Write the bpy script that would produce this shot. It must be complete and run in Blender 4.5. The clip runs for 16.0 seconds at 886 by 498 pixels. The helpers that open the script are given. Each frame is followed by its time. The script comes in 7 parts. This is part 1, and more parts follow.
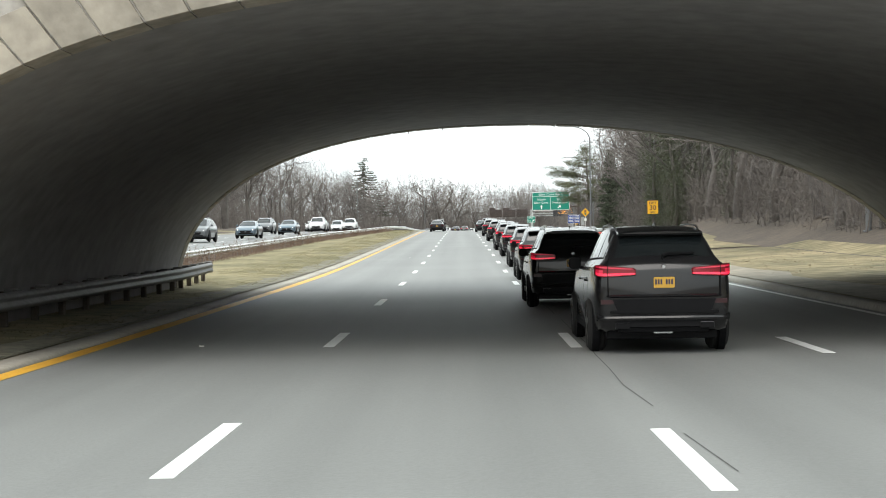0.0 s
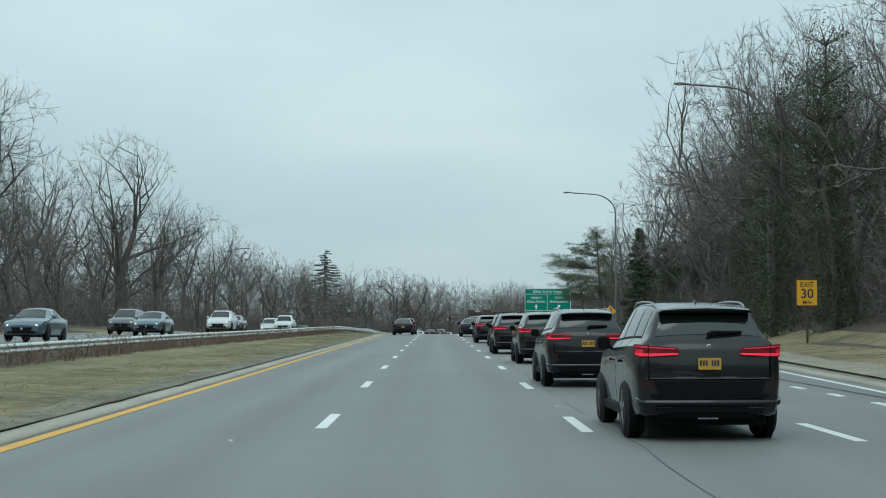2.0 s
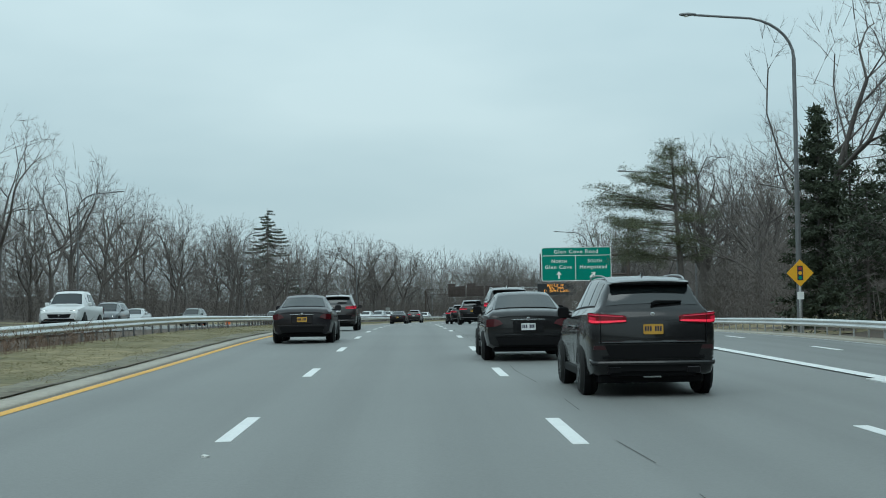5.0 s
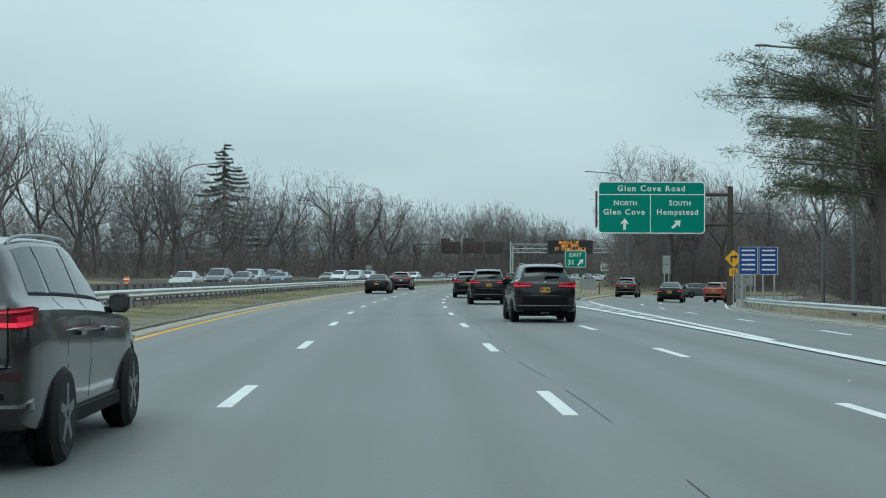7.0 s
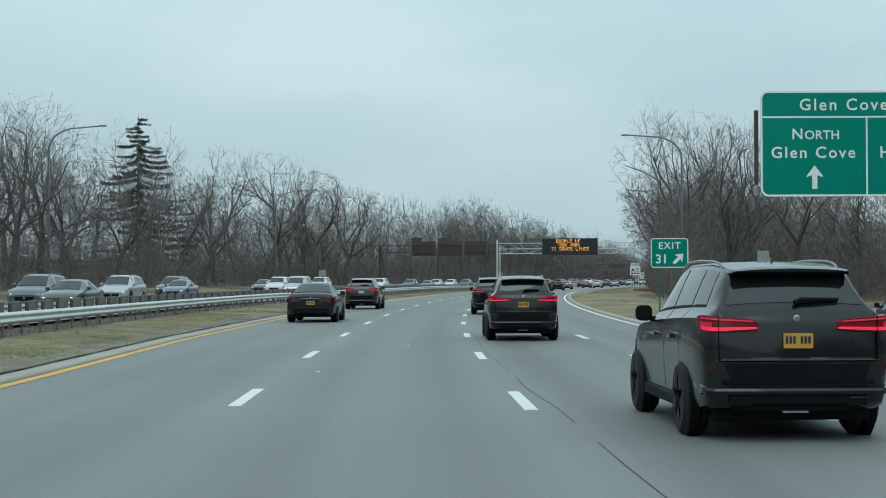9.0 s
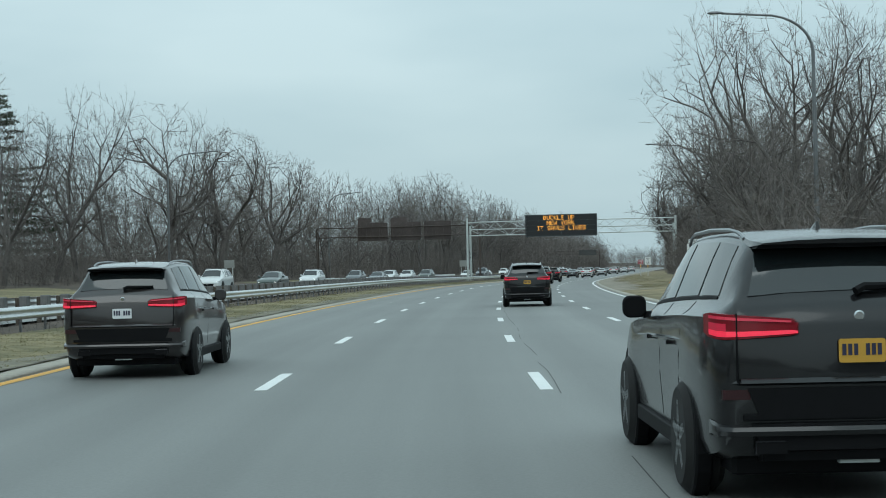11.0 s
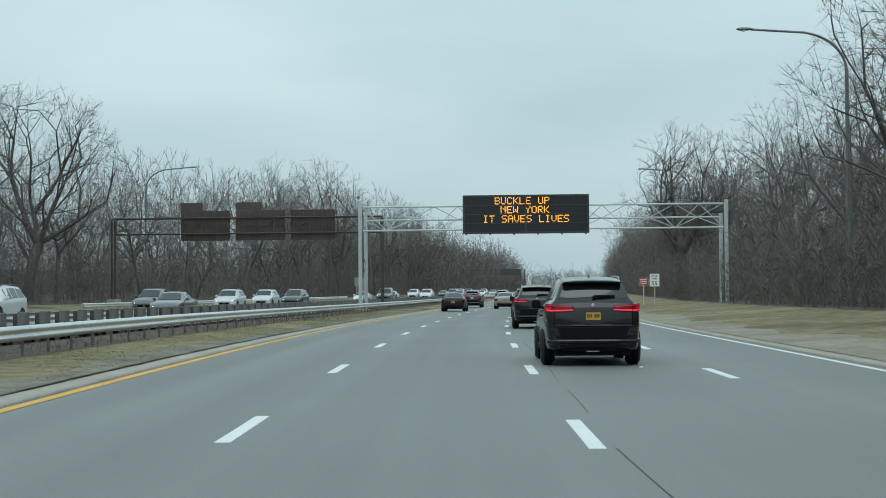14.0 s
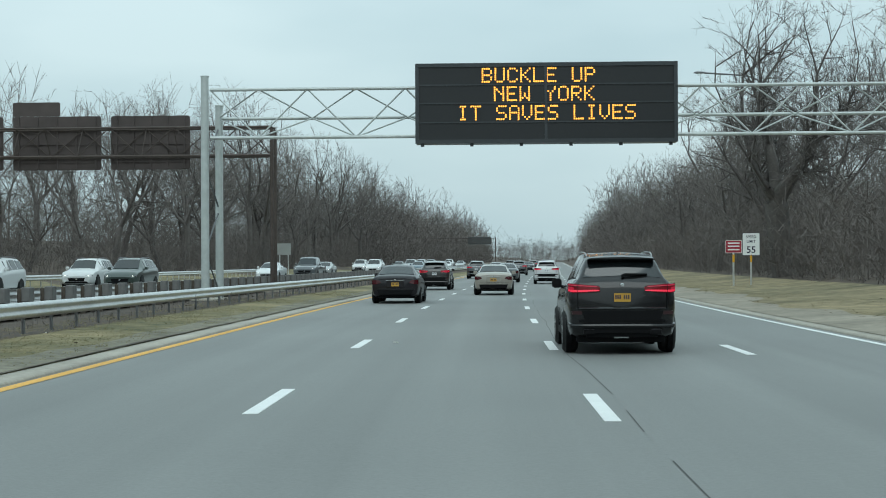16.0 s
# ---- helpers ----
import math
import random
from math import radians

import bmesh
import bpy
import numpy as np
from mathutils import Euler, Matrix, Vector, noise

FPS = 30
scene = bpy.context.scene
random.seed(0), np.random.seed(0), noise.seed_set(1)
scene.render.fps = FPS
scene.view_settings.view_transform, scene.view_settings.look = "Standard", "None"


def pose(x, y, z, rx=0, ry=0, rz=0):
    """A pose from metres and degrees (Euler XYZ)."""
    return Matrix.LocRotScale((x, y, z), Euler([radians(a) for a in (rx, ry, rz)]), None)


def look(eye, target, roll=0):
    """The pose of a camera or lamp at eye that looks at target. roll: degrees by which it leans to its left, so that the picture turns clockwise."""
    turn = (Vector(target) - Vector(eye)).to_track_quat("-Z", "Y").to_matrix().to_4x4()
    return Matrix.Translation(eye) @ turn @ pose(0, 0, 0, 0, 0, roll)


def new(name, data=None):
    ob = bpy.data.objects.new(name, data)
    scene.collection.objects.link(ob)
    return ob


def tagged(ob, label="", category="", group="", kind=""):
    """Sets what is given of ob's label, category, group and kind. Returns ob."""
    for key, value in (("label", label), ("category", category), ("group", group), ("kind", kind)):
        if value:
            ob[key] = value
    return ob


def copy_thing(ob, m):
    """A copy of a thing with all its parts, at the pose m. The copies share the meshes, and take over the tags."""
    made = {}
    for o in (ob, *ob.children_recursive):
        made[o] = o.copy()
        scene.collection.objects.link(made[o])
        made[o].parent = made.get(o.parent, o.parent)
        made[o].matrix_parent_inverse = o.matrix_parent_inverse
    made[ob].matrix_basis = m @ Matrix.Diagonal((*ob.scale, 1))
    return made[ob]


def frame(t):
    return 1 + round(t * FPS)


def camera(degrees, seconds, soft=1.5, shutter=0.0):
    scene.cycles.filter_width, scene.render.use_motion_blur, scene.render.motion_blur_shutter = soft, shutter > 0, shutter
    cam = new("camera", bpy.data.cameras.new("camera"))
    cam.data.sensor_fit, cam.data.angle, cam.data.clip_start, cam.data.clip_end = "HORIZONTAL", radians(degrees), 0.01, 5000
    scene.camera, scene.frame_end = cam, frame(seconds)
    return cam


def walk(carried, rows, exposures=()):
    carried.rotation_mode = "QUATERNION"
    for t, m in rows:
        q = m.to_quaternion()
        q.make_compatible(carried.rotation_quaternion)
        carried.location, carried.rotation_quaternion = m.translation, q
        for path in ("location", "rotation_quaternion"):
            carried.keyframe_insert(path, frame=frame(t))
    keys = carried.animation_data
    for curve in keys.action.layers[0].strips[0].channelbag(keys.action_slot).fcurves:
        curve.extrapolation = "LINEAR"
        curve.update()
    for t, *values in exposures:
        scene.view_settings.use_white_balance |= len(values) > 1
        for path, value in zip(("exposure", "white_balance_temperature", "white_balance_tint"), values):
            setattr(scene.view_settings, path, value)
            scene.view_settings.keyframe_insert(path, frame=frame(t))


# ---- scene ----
cam = camera(32.0, 16.0, soft=1.0)
PATH = [
    (0.0, pose(0.205, -0.890, 1.455, 89.502, 0.930, -1.063)),
    (0.5, pose(0.569, 14.902, 1.330, 89.895, 0.881, -1.395)),
    (1.0, pose(0.894, 30.304, 1.354, 90.878, 0.356, -1.699)),
    (1.5, pose(1.340, 46.024, 1.413, 92.416, 0.405, -1.999)),
    (2.0, pose(1.855, 61.351, 1.517, 93.372, 0.133, -2.022)),
    (2.5, pose(2.380, 76.546, 1.701, 93.636, 0.202, -1.813)),
    (3.0, pose(2.982, 91.632, 1.917, 93.415, 0.777, -1.599)),
    (3.5, pose(3.489, 106.449, 2.127, 93.234, 0.994, -1.488)),
    (4.0, pose(3.982, 121.522, 2.336, 92.939, 0.996, -1.784)),
    (4.5, pose(4.508, 136.889, 2.546, 92.753, 0.892, -2.530)),
    (5.0, pose(4.994, 151.934, 2.752, 92.477, 0.840, -2.971)),
    (5.5, pose(5.469, 167.052, 2.963, 92.087, 0.670, -3.230)),
    (6.0, pose(5.928, 182.243, 3.179, 91.583, 0.381, -3.301)),
    (6.5, pose(6.384, 197.394, 3.394, 91.122, 0.045, -3.339)),
    (7.0, pose(6.851, 212.396, 3.537, 90.862, -0.264, -3.499)),
    (7.5, pose(7.348, 227.137, 3.576, 90.960, -0.475, -3.935)),
    (8.0, pose(7.874, 241.617, 3.578, 91.415, -0.586, -4.644)),
    (8.5, pose(8.420, 256.205, 3.570, 91.585, -0.735, -4.890)),
    (9.0, pose(9.016, 270.723, 3.532, 91.088, 0.181, -4.833)),
    (9.5, pose(9.872, 285.921, 3.467, 90.823, 0.857, -5.371)),
    (10.0, pose(10.917, 301.009, 3.404, 90.689, 1.238, -5.814)),
    (10.5, pose(12.154, 315.984, 3.364, 90.684, 1.322, -6.205)),
    (11.0, pose(13.589, 330.902, 3.351, 90.750, 1.230, -6.642)),
    (11.5, pose(15.221, 345.824, 3.342, 90.828, 1.077, -7.159)),
    (12.0, pose(17.038, 360.810, 3.332, 90.859, 0.981, -7.767)),
    (12.5, pose(19.015, 375.865, 3.319, 90.842, 0.944, -8.414)),
    (13.0, pose(21.366, 390.964, 3.305, 90.750, 1.257, -9.019)),
    (13.5, pose(23.681, 405.260, 3.293, 90.989, 0.801, -9.755)),
    (14.0, pose(26.255, 419.752, 3.285, 91.477, 0.455, -10.211)),
    (14.5, pose(29.045, 434.685, 3.280, 91.567, 0.237, -10.577)),
    (15.0, pose(31.877, 449.351, 3.273, 91.179, -0.376, -10.604)),
    (15.5, pose(34.937, 464.163, 3.240, 90.707, 0.010, -10.854)),
    (16.0, pose(38.145, 479.048, 3.179, 90.402, 0.275, -11.568)),
]
EXPOSURES = [(0.0, 1.15, 6900, 15), (0.5, 1.8, 7000, 19), (0.8, 1.25, 6900, 15), (1.0, 0.78, 6650, 12), (1.25, 0.33, 6300, 8),
             (1.5, 0.1, 6050, 10), (2.0, 0.0, 6000, 0), (2.5, 0.0, 5900, 0), (9.5, 0.0, 5900, 0), (12.0, 0.0, 5950, 1), (15.0, 0.05, 6000, 1), (16.0, 0.12, 6000, 1)]
walk(cam, PATH, EXPOSURES)

# ---------------------------------------------------------------- light
world = bpy.data.worlds.new("overcast_sky")
scene.world = world
world.use_nodes = True
nt = world.node_tree
nt.nodes.clear()
w_out = nt.nodes.new("ShaderNodeOutputWorld")
w_bg = nt.nodes.new("ShaderNodeBackground")
w_sky = nt.nodes.new("ShaderNodeTexSky")
w_sky.sky_type, w_sky.sun_disc = "NISHITA", False
w_sky.sun_elevation, w_sky.sun_rotation = radians(38), radians(200)
w_sky.dust_density, w_sky.air_density = 4.0, 1.0
w_geo = nt.nodes.new("ShaderNodeTexCoord")
w_sep = nt.nodes.new("ShaderNodeSeparateXYZ")
nt.links.new(w_geo.outputs["Generated"], w_sep.inputs[0])
w_map = nt.nodes.new("ShaderNodeMapping")
w_map.inputs["Scale"].default_value = (1.0, 1.0, 3.2)
nt.links.new(w_geo.outputs["Generated"], w_map.inputs[0])
w_noise = nt.nodes.new("ShaderNodeTexNoise")
w_noise.inputs["Scale"].default_value, w_noise.inputs["Detail"].default_value = 3.2, 4.0
w_noise.inputs["Roughness"].default_value = 0.45
nt.links.new(w_map.outputs[0], w_noise.inputs["Vector"])
w_ramp = nt.nodes.new("ShaderNodeValToRGB")          # cloud layer, thin to thick
w_ramp.color_ramp.elements[0].position, w_ramp.color_ramp.elements[0].color = 0.32, (0.50, 0.60, 0.625, 1)
w_ramp.color_ramp.elements[1].position, w_ramp.color_ramp.elements[1].color = 0.68, (0.65, 0.735, 0.742, 1)
nt.links.new(w_noise.outputs["Fac"], w_ramp.inputs[0])
w_grad = nt.nodes.new("ShaderNodeMapRange")          # an overcast sky is brighter overhead
w_grad.inputs[1].default_value, w_grad.inputs[2].default_value = 0.0, 1.0
w_grad.inputs[3].default_value, w_grad.inputs[4].default_value = 0.95, 1.75
nt.links.new(w_sep.outputs["Z"], w_grad.inputs[0])
w_mul = nt.nodes.new("ShaderNodeVectorMath")
w_mul.operation = "SCALE"
nt.links.new(w_ramp.outputs[0], w_mul.inputs[0])
nt.links.new(w_grad.outputs[0], w_mul.inputs["Scale"])
w_sc = nt.nodes.new("ShaderNodeVectorMath")
w_sc.operation = "SCALE"
w_sc.inputs["Scale"].default_value = 0.1
nt.links.new(w_sky.outputs[0], w_sc.inputs[0])
w_mix = nt.nodes.new("ShaderNodeMix")
w_mix.data_type = "RGBA"
w_mix.inputs["Factor"].default_value = 0.92
nt.links.new(w_sc.outputs[0], w_mix.inputs["A"])
nt.links.new(w_mul.outputs[0], w_mix.inputs["B"])
nt.links.new(w_mix.outputs["Result"], w_bg.inputs["Color"])
w_bg.inputs["Strength"].default_value = 1.0
nt.links.new(w_bg.outputs[0], w_out.inputs["Surface"])

sun_data = bpy.data.lights.new("sun", "SUN")
sun_data.energy, sun_data.angle, sun_data.color = 0.6, radians(40), (1.0, 0.97, 0.93)
sun = new("sun", sun_data)
sun.matrix_world = look((0, 0, 60), (0 + math.sin(radians(20)) * 40, 40, 0))


# ---------------------------------------------------------------- materials
def material(name, colour, rough=0.7, metal=0.0, vary=0.25, fine=8.0, coarse=0.35, bump=0.0, second=None, coat=0.0, emit=0.0,
             spec=0.5, object_vary=0.0, coords="Object"):
    m = bpy.data.materials.new(name)
    m.use_nodes = True
    t = m.node_tree
    b = t.nodes["Principled BSDF"]
    b.inputs["Roughness"].default_value, b.inputs["Metallic"].default_value = rough, metal
    b.inputs["Specular IOR Level"].default_value = spec
    b.inputs["Coat Weight"].default_value, b.inputs["Coat Roughness"].default_value = coat, 0.06
    c = t.nodes.new("ShaderNodeTexCoord")
    n1, n2 = t.nodes.new("ShaderNodeTexNoise"), t.nodes.new("ShaderNodeTexNoise")
    n1.inputs["Scale"].default_value, n2.inputs["Scale"].default_value = fine, coarse
    n1.inputs["Detail"].default_value, n2.inputs["Detail"].default_value = 4.0, 3.0
    for n in (n1, n2):
        t.links.new(c.outputs[coords], n.inputs["Vector"])
    add = t.nodes.new("ShaderNodeMath")
    add.operation = "ADD"
    t.links.new(n1.outputs["Fac"], add.inputs[0])
    t.links.new(n2.outputs["Fac"], add.inputs[1])
    rng = t.nodes.new("ShaderNodeMapRange")
    rng.inputs[1].default_value, rng.inputs[2].default_value = 0.65, 1.35
    t.links.new(add.outputs[0], rng.inputs[0])
    mix = t.nodes.new("ShaderNodeMix")
    mix.data_type = "RGBA"
    lo = tuple(v * (1 - vary) for v in colour)
    hi = tuple(min(1, v * (1 + vary)) for v in (second or colour))
    mix.inputs["A"].default_value, mix.inputs["B"].default_value = (*lo, 1), (*hi, 1)
    t.links.new(rng.outputs[0], mix.inputs["Factor"])
    out = mix.outputs["Result"]
    if object_vary:
        info, hsv = t.nodes.new("ShaderNodeObjectInfo"), t.nodes.new("ShaderNodeHueSaturation")
        r2 = t.nodes.new("ShaderNodeMapRange")
        r2.inputs[3].default_value, r2.inputs[4].default_value = 1 - object_vary, 1 + object_vary
        t.links.new(info.outputs["Random"], r2.inputs[0])
        t.links.new(r2.outputs[0], hsv.inputs["Value"])
        t.links.new(out, hsv.inputs["Color"])
        out = hsv.outputs["Color"]
    t.links.new(out, b.inputs["Base Color"])
    if bump:
        bn = t.nodes.new("ShaderNodeBump")
        bn.inputs["Strength"].default_value, bn.inputs["Distance"].default_value = bump, 0.02
        t.links.new(n1.outputs["Fac"], bn.inputs["Height"])
        t.links.new(bn.outputs[0], b.inputs["Normal"])
    if emit:
        b.inputs["Emission Color"].default_value = (*colour, 1)
        b.inputs["Emission Strength"].default_value = emit
    return m


def road_material(name, base, track, joint=0.0):
    """Worn grey pavement; its UV map runs in metres across and along the road."""
    m = material(name, base, rough=0.62, vary=0.12, fine=30.0, coarse=0.12, bump=0.25)
    t = m.node_tree
    b = t.nodes["Principled BSDF"]
    uv = t.nodes.new("ShaderNodeUVMap")
    mp = t.nodes.new("ShaderNodeMapping")
    mp.inputs["Scale"].default_value = (0.9, 0.012, 1)
    t.links.new(uv.outputs[0], mp.inputs[0])
    ns = t.nodes.new("ShaderNodeTexNoise")
    ns.inputs["Scale"].default_value, ns.inputs["Detail"].default_value = 1.0, 5.0
    t.links.new(mp.outputs[0], ns.inputs["Vector"])
    sep = t.nodes.new("ShaderNodeSeparateXYZ")
    t.links.new(uv.outputs[0], sep.inputs[0])
    wave = t.nodes.new("ShaderNodeMath")                 # two wheel paths in each 3.5 m lane
    wave.operation = "MULTIPLY"
    wave.inputs[1].default_value = 2 * math.pi / 1.75
    t.links.new(sep.outputs["X"], wave.inputs[0])
    cosn = t.nodes.new("ShaderNodeMath")
    cosn.operation = "COSINE"
    t.links.new(wave.outputs[0], cosn.inputs[0])
    mad = t.nodes.new("ShaderNodeMath")
    mad.operation = "MULTIPLY_ADD"
    mad.inputs[1].default_value = track
    t.links.new(cosn.outputs[0], mad.inputs[0])
    mr = t.nodes.new("ShaderNodeMapRange")
    mr.inputs[1].default_value, mr.inputs[2].default_value = 0.3, 0.7
    mr.inputs[3].default_value, mr.inputs[4].default_value = 0.86, 1.12
    t.links.new(ns.outputs["Fac"], mr.inputs[0])
    t.links.new(mr.outputs[0], mad.inputs[2])
    old = b.inputs["Base Color"].links[0].from_socket
    sc = t.nodes.new("ShaderNodeVectorMath")
    sc.operation = "SCALE"
    t.links.new(old, sc.inputs[0])
    t.links.new(mad.outputs[0], sc.inputs["Scale"])
    t.links.new(sc.outputs[0], b.inputs["Base Color"])
    return m


ASPHALT = road_material("worn_pavement", (0.180, 0.184, 0.178), 0.05)
ASPHALT_B = road_material("pale_pavement", (0.19, 0.195, 0.19), 0.04)
KERB = material("kerb_concrete", (0.35, 0.325, 0.275), 0.9, vary=0.2, fine=9, coarse=0.5, bump=0.12)
WHITE = material("road_paint_white", (0.72, 0.73, 0.72), 0.6, vary=0.12, fine=25, coarse=1.0)
YELLOW = material("road_paint_yellow", (0.66, 0.35, 0.04), 0.6, vary=0.18, fine=20, coarse=0.5)
GRASS = material("winter_grass", (0.108, 0.113, 0.045), 0.95, vary=0.45, fine=2.2, coarse=0.22, bump=0.35, second=(0.205, 0.168, 0.09))
TUFT = material("dry_grass_blades", (0.172, 0.168, 0.082), 0.95, vary=0.35, fine=1.2, coarse=0.25, second=(0.235, 0.205, 0.118))


def let_light_through(m, share):
    """Thin blades glow a little with the light behind them."""
    t = m.node_tree
    b, o = t.nodes["Principled BSDF"], t.nodes["Material Output"]
    thin, mix = t.nodes.new("ShaderNodeBsdfTranslucent"), t.nodes.new("ShaderNodeMixShader")
    t.links.new(b.inputs["Base Color"].links[0].from_socket, thin.inputs["Color"])
    mix.inputs["Fac"].default_value = share
    t.links.new(b.outputs[0], mix.inputs[1])
    t.links.new(thin.outputs[0], mix.inputs[2])
    t.links.new(mix.outputs[0], o.inputs["Surface"])


let_light_through(TUFT, 0.5)
DEAD_LEAF = material("dead_brown_leaves", (0.13, 0.09, 0.055), 0.9, vary=0.45, fine=3.0, coarse=0.4, second=(0.22, 0.16, 0.10))
LITTER = material("leaf_litter", (0.068, 0.054, 0.043), 0.95, vary=0.35, fine=2.5, coarse=0.15, bump=0.8, second=(0.085, 0.064, 0.048))
SAND = material("bare_verge", (0.25, 0.222, 0.175), 0.95, vary=0.36, fine=3.0, coarse=0.35, bump=0.6)
DRY_GRASS = material("dry_tan_grass", (0.118, 0.114, 0.052), 0.95, vary=0.45, fine=1.6, coarse=0.2, bump=0.4, second=(0.225, 0.178, 0.10))
STEEL_OLD = material("old_dull_steel", (0.20, 0.20, 0.20), 0.6, 0.4, vary=0.3, fine=5, coarse=0.5)
GRIT = material("grey_grit", (0.135, 0.127, 0.095), 0.95, vary=0.35, fine=6.0, coarse=0.6, bump=0.3, second=(0.19, 0.175, 0.13))
SOIL = material("dark_bare_soil", (0.088, 0.078, 0.063), 0.95, vary=0.35, fine=3.0, coarse=0.4, bump=0.4, second=(0.16, 0.14, 0.10))
STEEL = material("galvanised_steel", (0.66, 0.67, 0.67), 0.36, 0.8, vary=0.15, fine=6, coarse=0.4)
STEEL_PALE = material("pale_painted_steel", (0.50, 0.53, 0.52), 0.5, 0.2, vary=0.12, fine=5, coarse=0.5)
STEEL_DARK = material("weathered_brown_steel", (0.075, 0.058, 0.050), 0.65, 0.2, vary=0.25, fine=6, coarse=0.6)
LAMP_STEEL = material("dull_lamp_steel", (0.17, 0.175, 0.18), 0.5, 0.5, vary=0.15, fine=6, coarse=0.4)
WOOD = material("dark_weathered_timber", (0.09, 0.075, 0.06), 0.85, vary=0.3, fine=10, coarse=1.0, bump=0.4)
BLOCK = material("grey_weathered_block", (0.15, 0.147, 0.143), 0.85, vary=0.25, fine=6, coarse=1.0)
BARK = material("grey_brown_bark", (0.108, 0.097, 0.090), 0.92, vary=0.35, fine=6, coarse=0.8, bump=0.6, object_vary=0.25)
TWIG = material("bare_twigs", (0.165, 0.147, 0.138), 0.92, vary=0.3, fine=3, coarse=0.3, object_vary=0.25)
BRUSH = material("bare_brush", (0.138, 0.121, 0.111), 0.95, vary=0.35, fine=1.0, coarse=0.15)
RED_BRUSH = material("reddish_dead_weeds", (0.17, 0.115, 0.085), 0.95, vary=0.35, fine=2.0, coarse=0.2)
NEEDLE = material("dark_green_needles", (0.045, 0.058, 0.034), 0.8, vary=0.35, fine=2.0, coarse=0.3)
PINE = material("pine_needles", (0.095, 0.105, 0.058), 0.8, vary=0.35, fine=2.0, coarse=0.4)
IVY = material("ivy_leaves", (0.058, 0.072, 0.036), 0.55, vary=0.4, fine=3.0, coarse=0.5)
GREEN = material("sign_green", (0.003, 0.215, 0.155), 0.5, spec=0.3, vary=0.06, fine=3, coarse=0.5)
SIGN_WHITE = material("sign_white", (0.80, 0.82, 0.80), 0.45, vary=0.05)
SIGN_YELLOW = material("sign_yellow", (0.80, 0.42, 0.02), 0.45, vary=0.06)
SIGN_BLUE = material("sign_blue", (0.02, 0.06, 0.27), 0.45, vary=0.08)
SIGN_RED = material("sign_red", (0.32, 0.02, 0.04), 0.45, vary=0.08)
SIGN_BACK = material("sign_back_brown", (0.078, 0.062, 0.058), 0.7, 0.1, vary=0.2, fine=2, coarse=0.6)
SIGN_GREY_DARK = material("sign_back_dark", (0.10, 0.105, 0.105), 0.6, 0.3, vary=0.15)
SIGN_GREY = material("sign_back_aluminium", (0.34, 0.35, 0.34), 0.5, 0.5, vary=0.15)
CRACK = material("sealed_crack", (0.06, 0.06, 0.058), 0.8, vary=0.3)
BLACK = material("black_plastic", (0.006, 0.006, 0.007), 0.6, vary=0.2, spec=0.12)
PANEL = material("display_black", (0.014, 0.015, 0.017), 0.35, vary=0.15)
PANEL_EDGE = material("display_frame", (0.05, 0.055, 0.06), 0.45, 0.3, vary=0.15)
LED = material("amber_led", (1.0, 0.40, 0.05), 0.4, vary=0.0, emit=1.5)
GLASS = material("tinted_glass", (0.010, 0.013, 0.014), 0.05, vary=0.1, spec=0.8)
WINDSCREEN = material("windscreen_glass", (0.016, 0.021, 0.023), 0.05, vary=0.1, spec=0.55)
RUBBER = material("tyre_rubber", (0.012, 0.012, 0.012), 0.85, vary=0.2)
RIM = material("wheel_rim", (0.30, 0.31, 0.32), 0.3, 0.8, vary=0.1)
RIM_DARK = material("dark_wheel_rim", (0.05, 0.05, 0.055), 0.3, 0.8, vary=0.1)
CHROME = material("chrome_trim", (0.6, 0.61, 0.62), 0.15, 1.0, vary=0.05)
TAIL = material("tail_lamp_red", (0.20, 0.006, 0.014), 0.18, vary=0.1, spec=0.5)
TAIL_DULL = material("tail_lamp_unlit", (0.055, 0.003, 0.006), 0.15, vary=0.2, fine=20, spec=0.5)
TAIL_SOFT = material("tail_lamp_dim", (0.45, 0.014, 0.04), 0.2, vary=0.0, emit=0.28)
TAIL_LIT = material("tail_lamp_lit", (1.0, 0.03, 0.075), 0.2, vary=0.0, emit=0.30)
REFLECTOR = material("dull_red_reflector", (0.028, 0.004, 0.006), 0.3, vary=0.1)
HEAD_GLASS = material("head_lamp_glass", (0.22, 0.23, 0.24), 0.12, vary=0.1, spec=0.8)
HEAD_LIT = material("head_lamp_lit", (1.0, 0.95, 0.85), 0.2, vary=0.0, emit=1.8)
PLATE = material("number_plate_gold", (0.52, 0.29, 0.035), 0.45, vary=0.05)
PLATE_W = material("number_plate_white", (0.70, 0.71, 0.72), 0.45, vary=0.05)
INK = material("dark_ink", (0.02, 0.02, 0.05), 0.6, vary=0.05)
VAULT = material("stained_vault_concrete", (0.262, 0.256, 0.256), 0.92, vary=0.25, fine=2.2, coarse=0.16, bump=0.5)
STONE = material("pale_granite", (0.30, 0.27, 0.225), 0.88, vary=0.34, fine=5, coarse=0.7, bump=0.6, object_vary=0.18)
MORTAR = material("pale_mortar", (0.40, 0.38, 0.35), 0.95, vary=0.2, fine=10, coarse=1.0)
RED_TARP = material("red_plastic_sheet", (0.55, 0.06, 0.05), 0.5, vary=0.2, fine=4, coarse=0.8)
DEAD_WOOD = material("dead_reddish_wood", (0.20, 0.105, 0.065), 0.9, vary=0.35, fine=5, coarse=0.8)
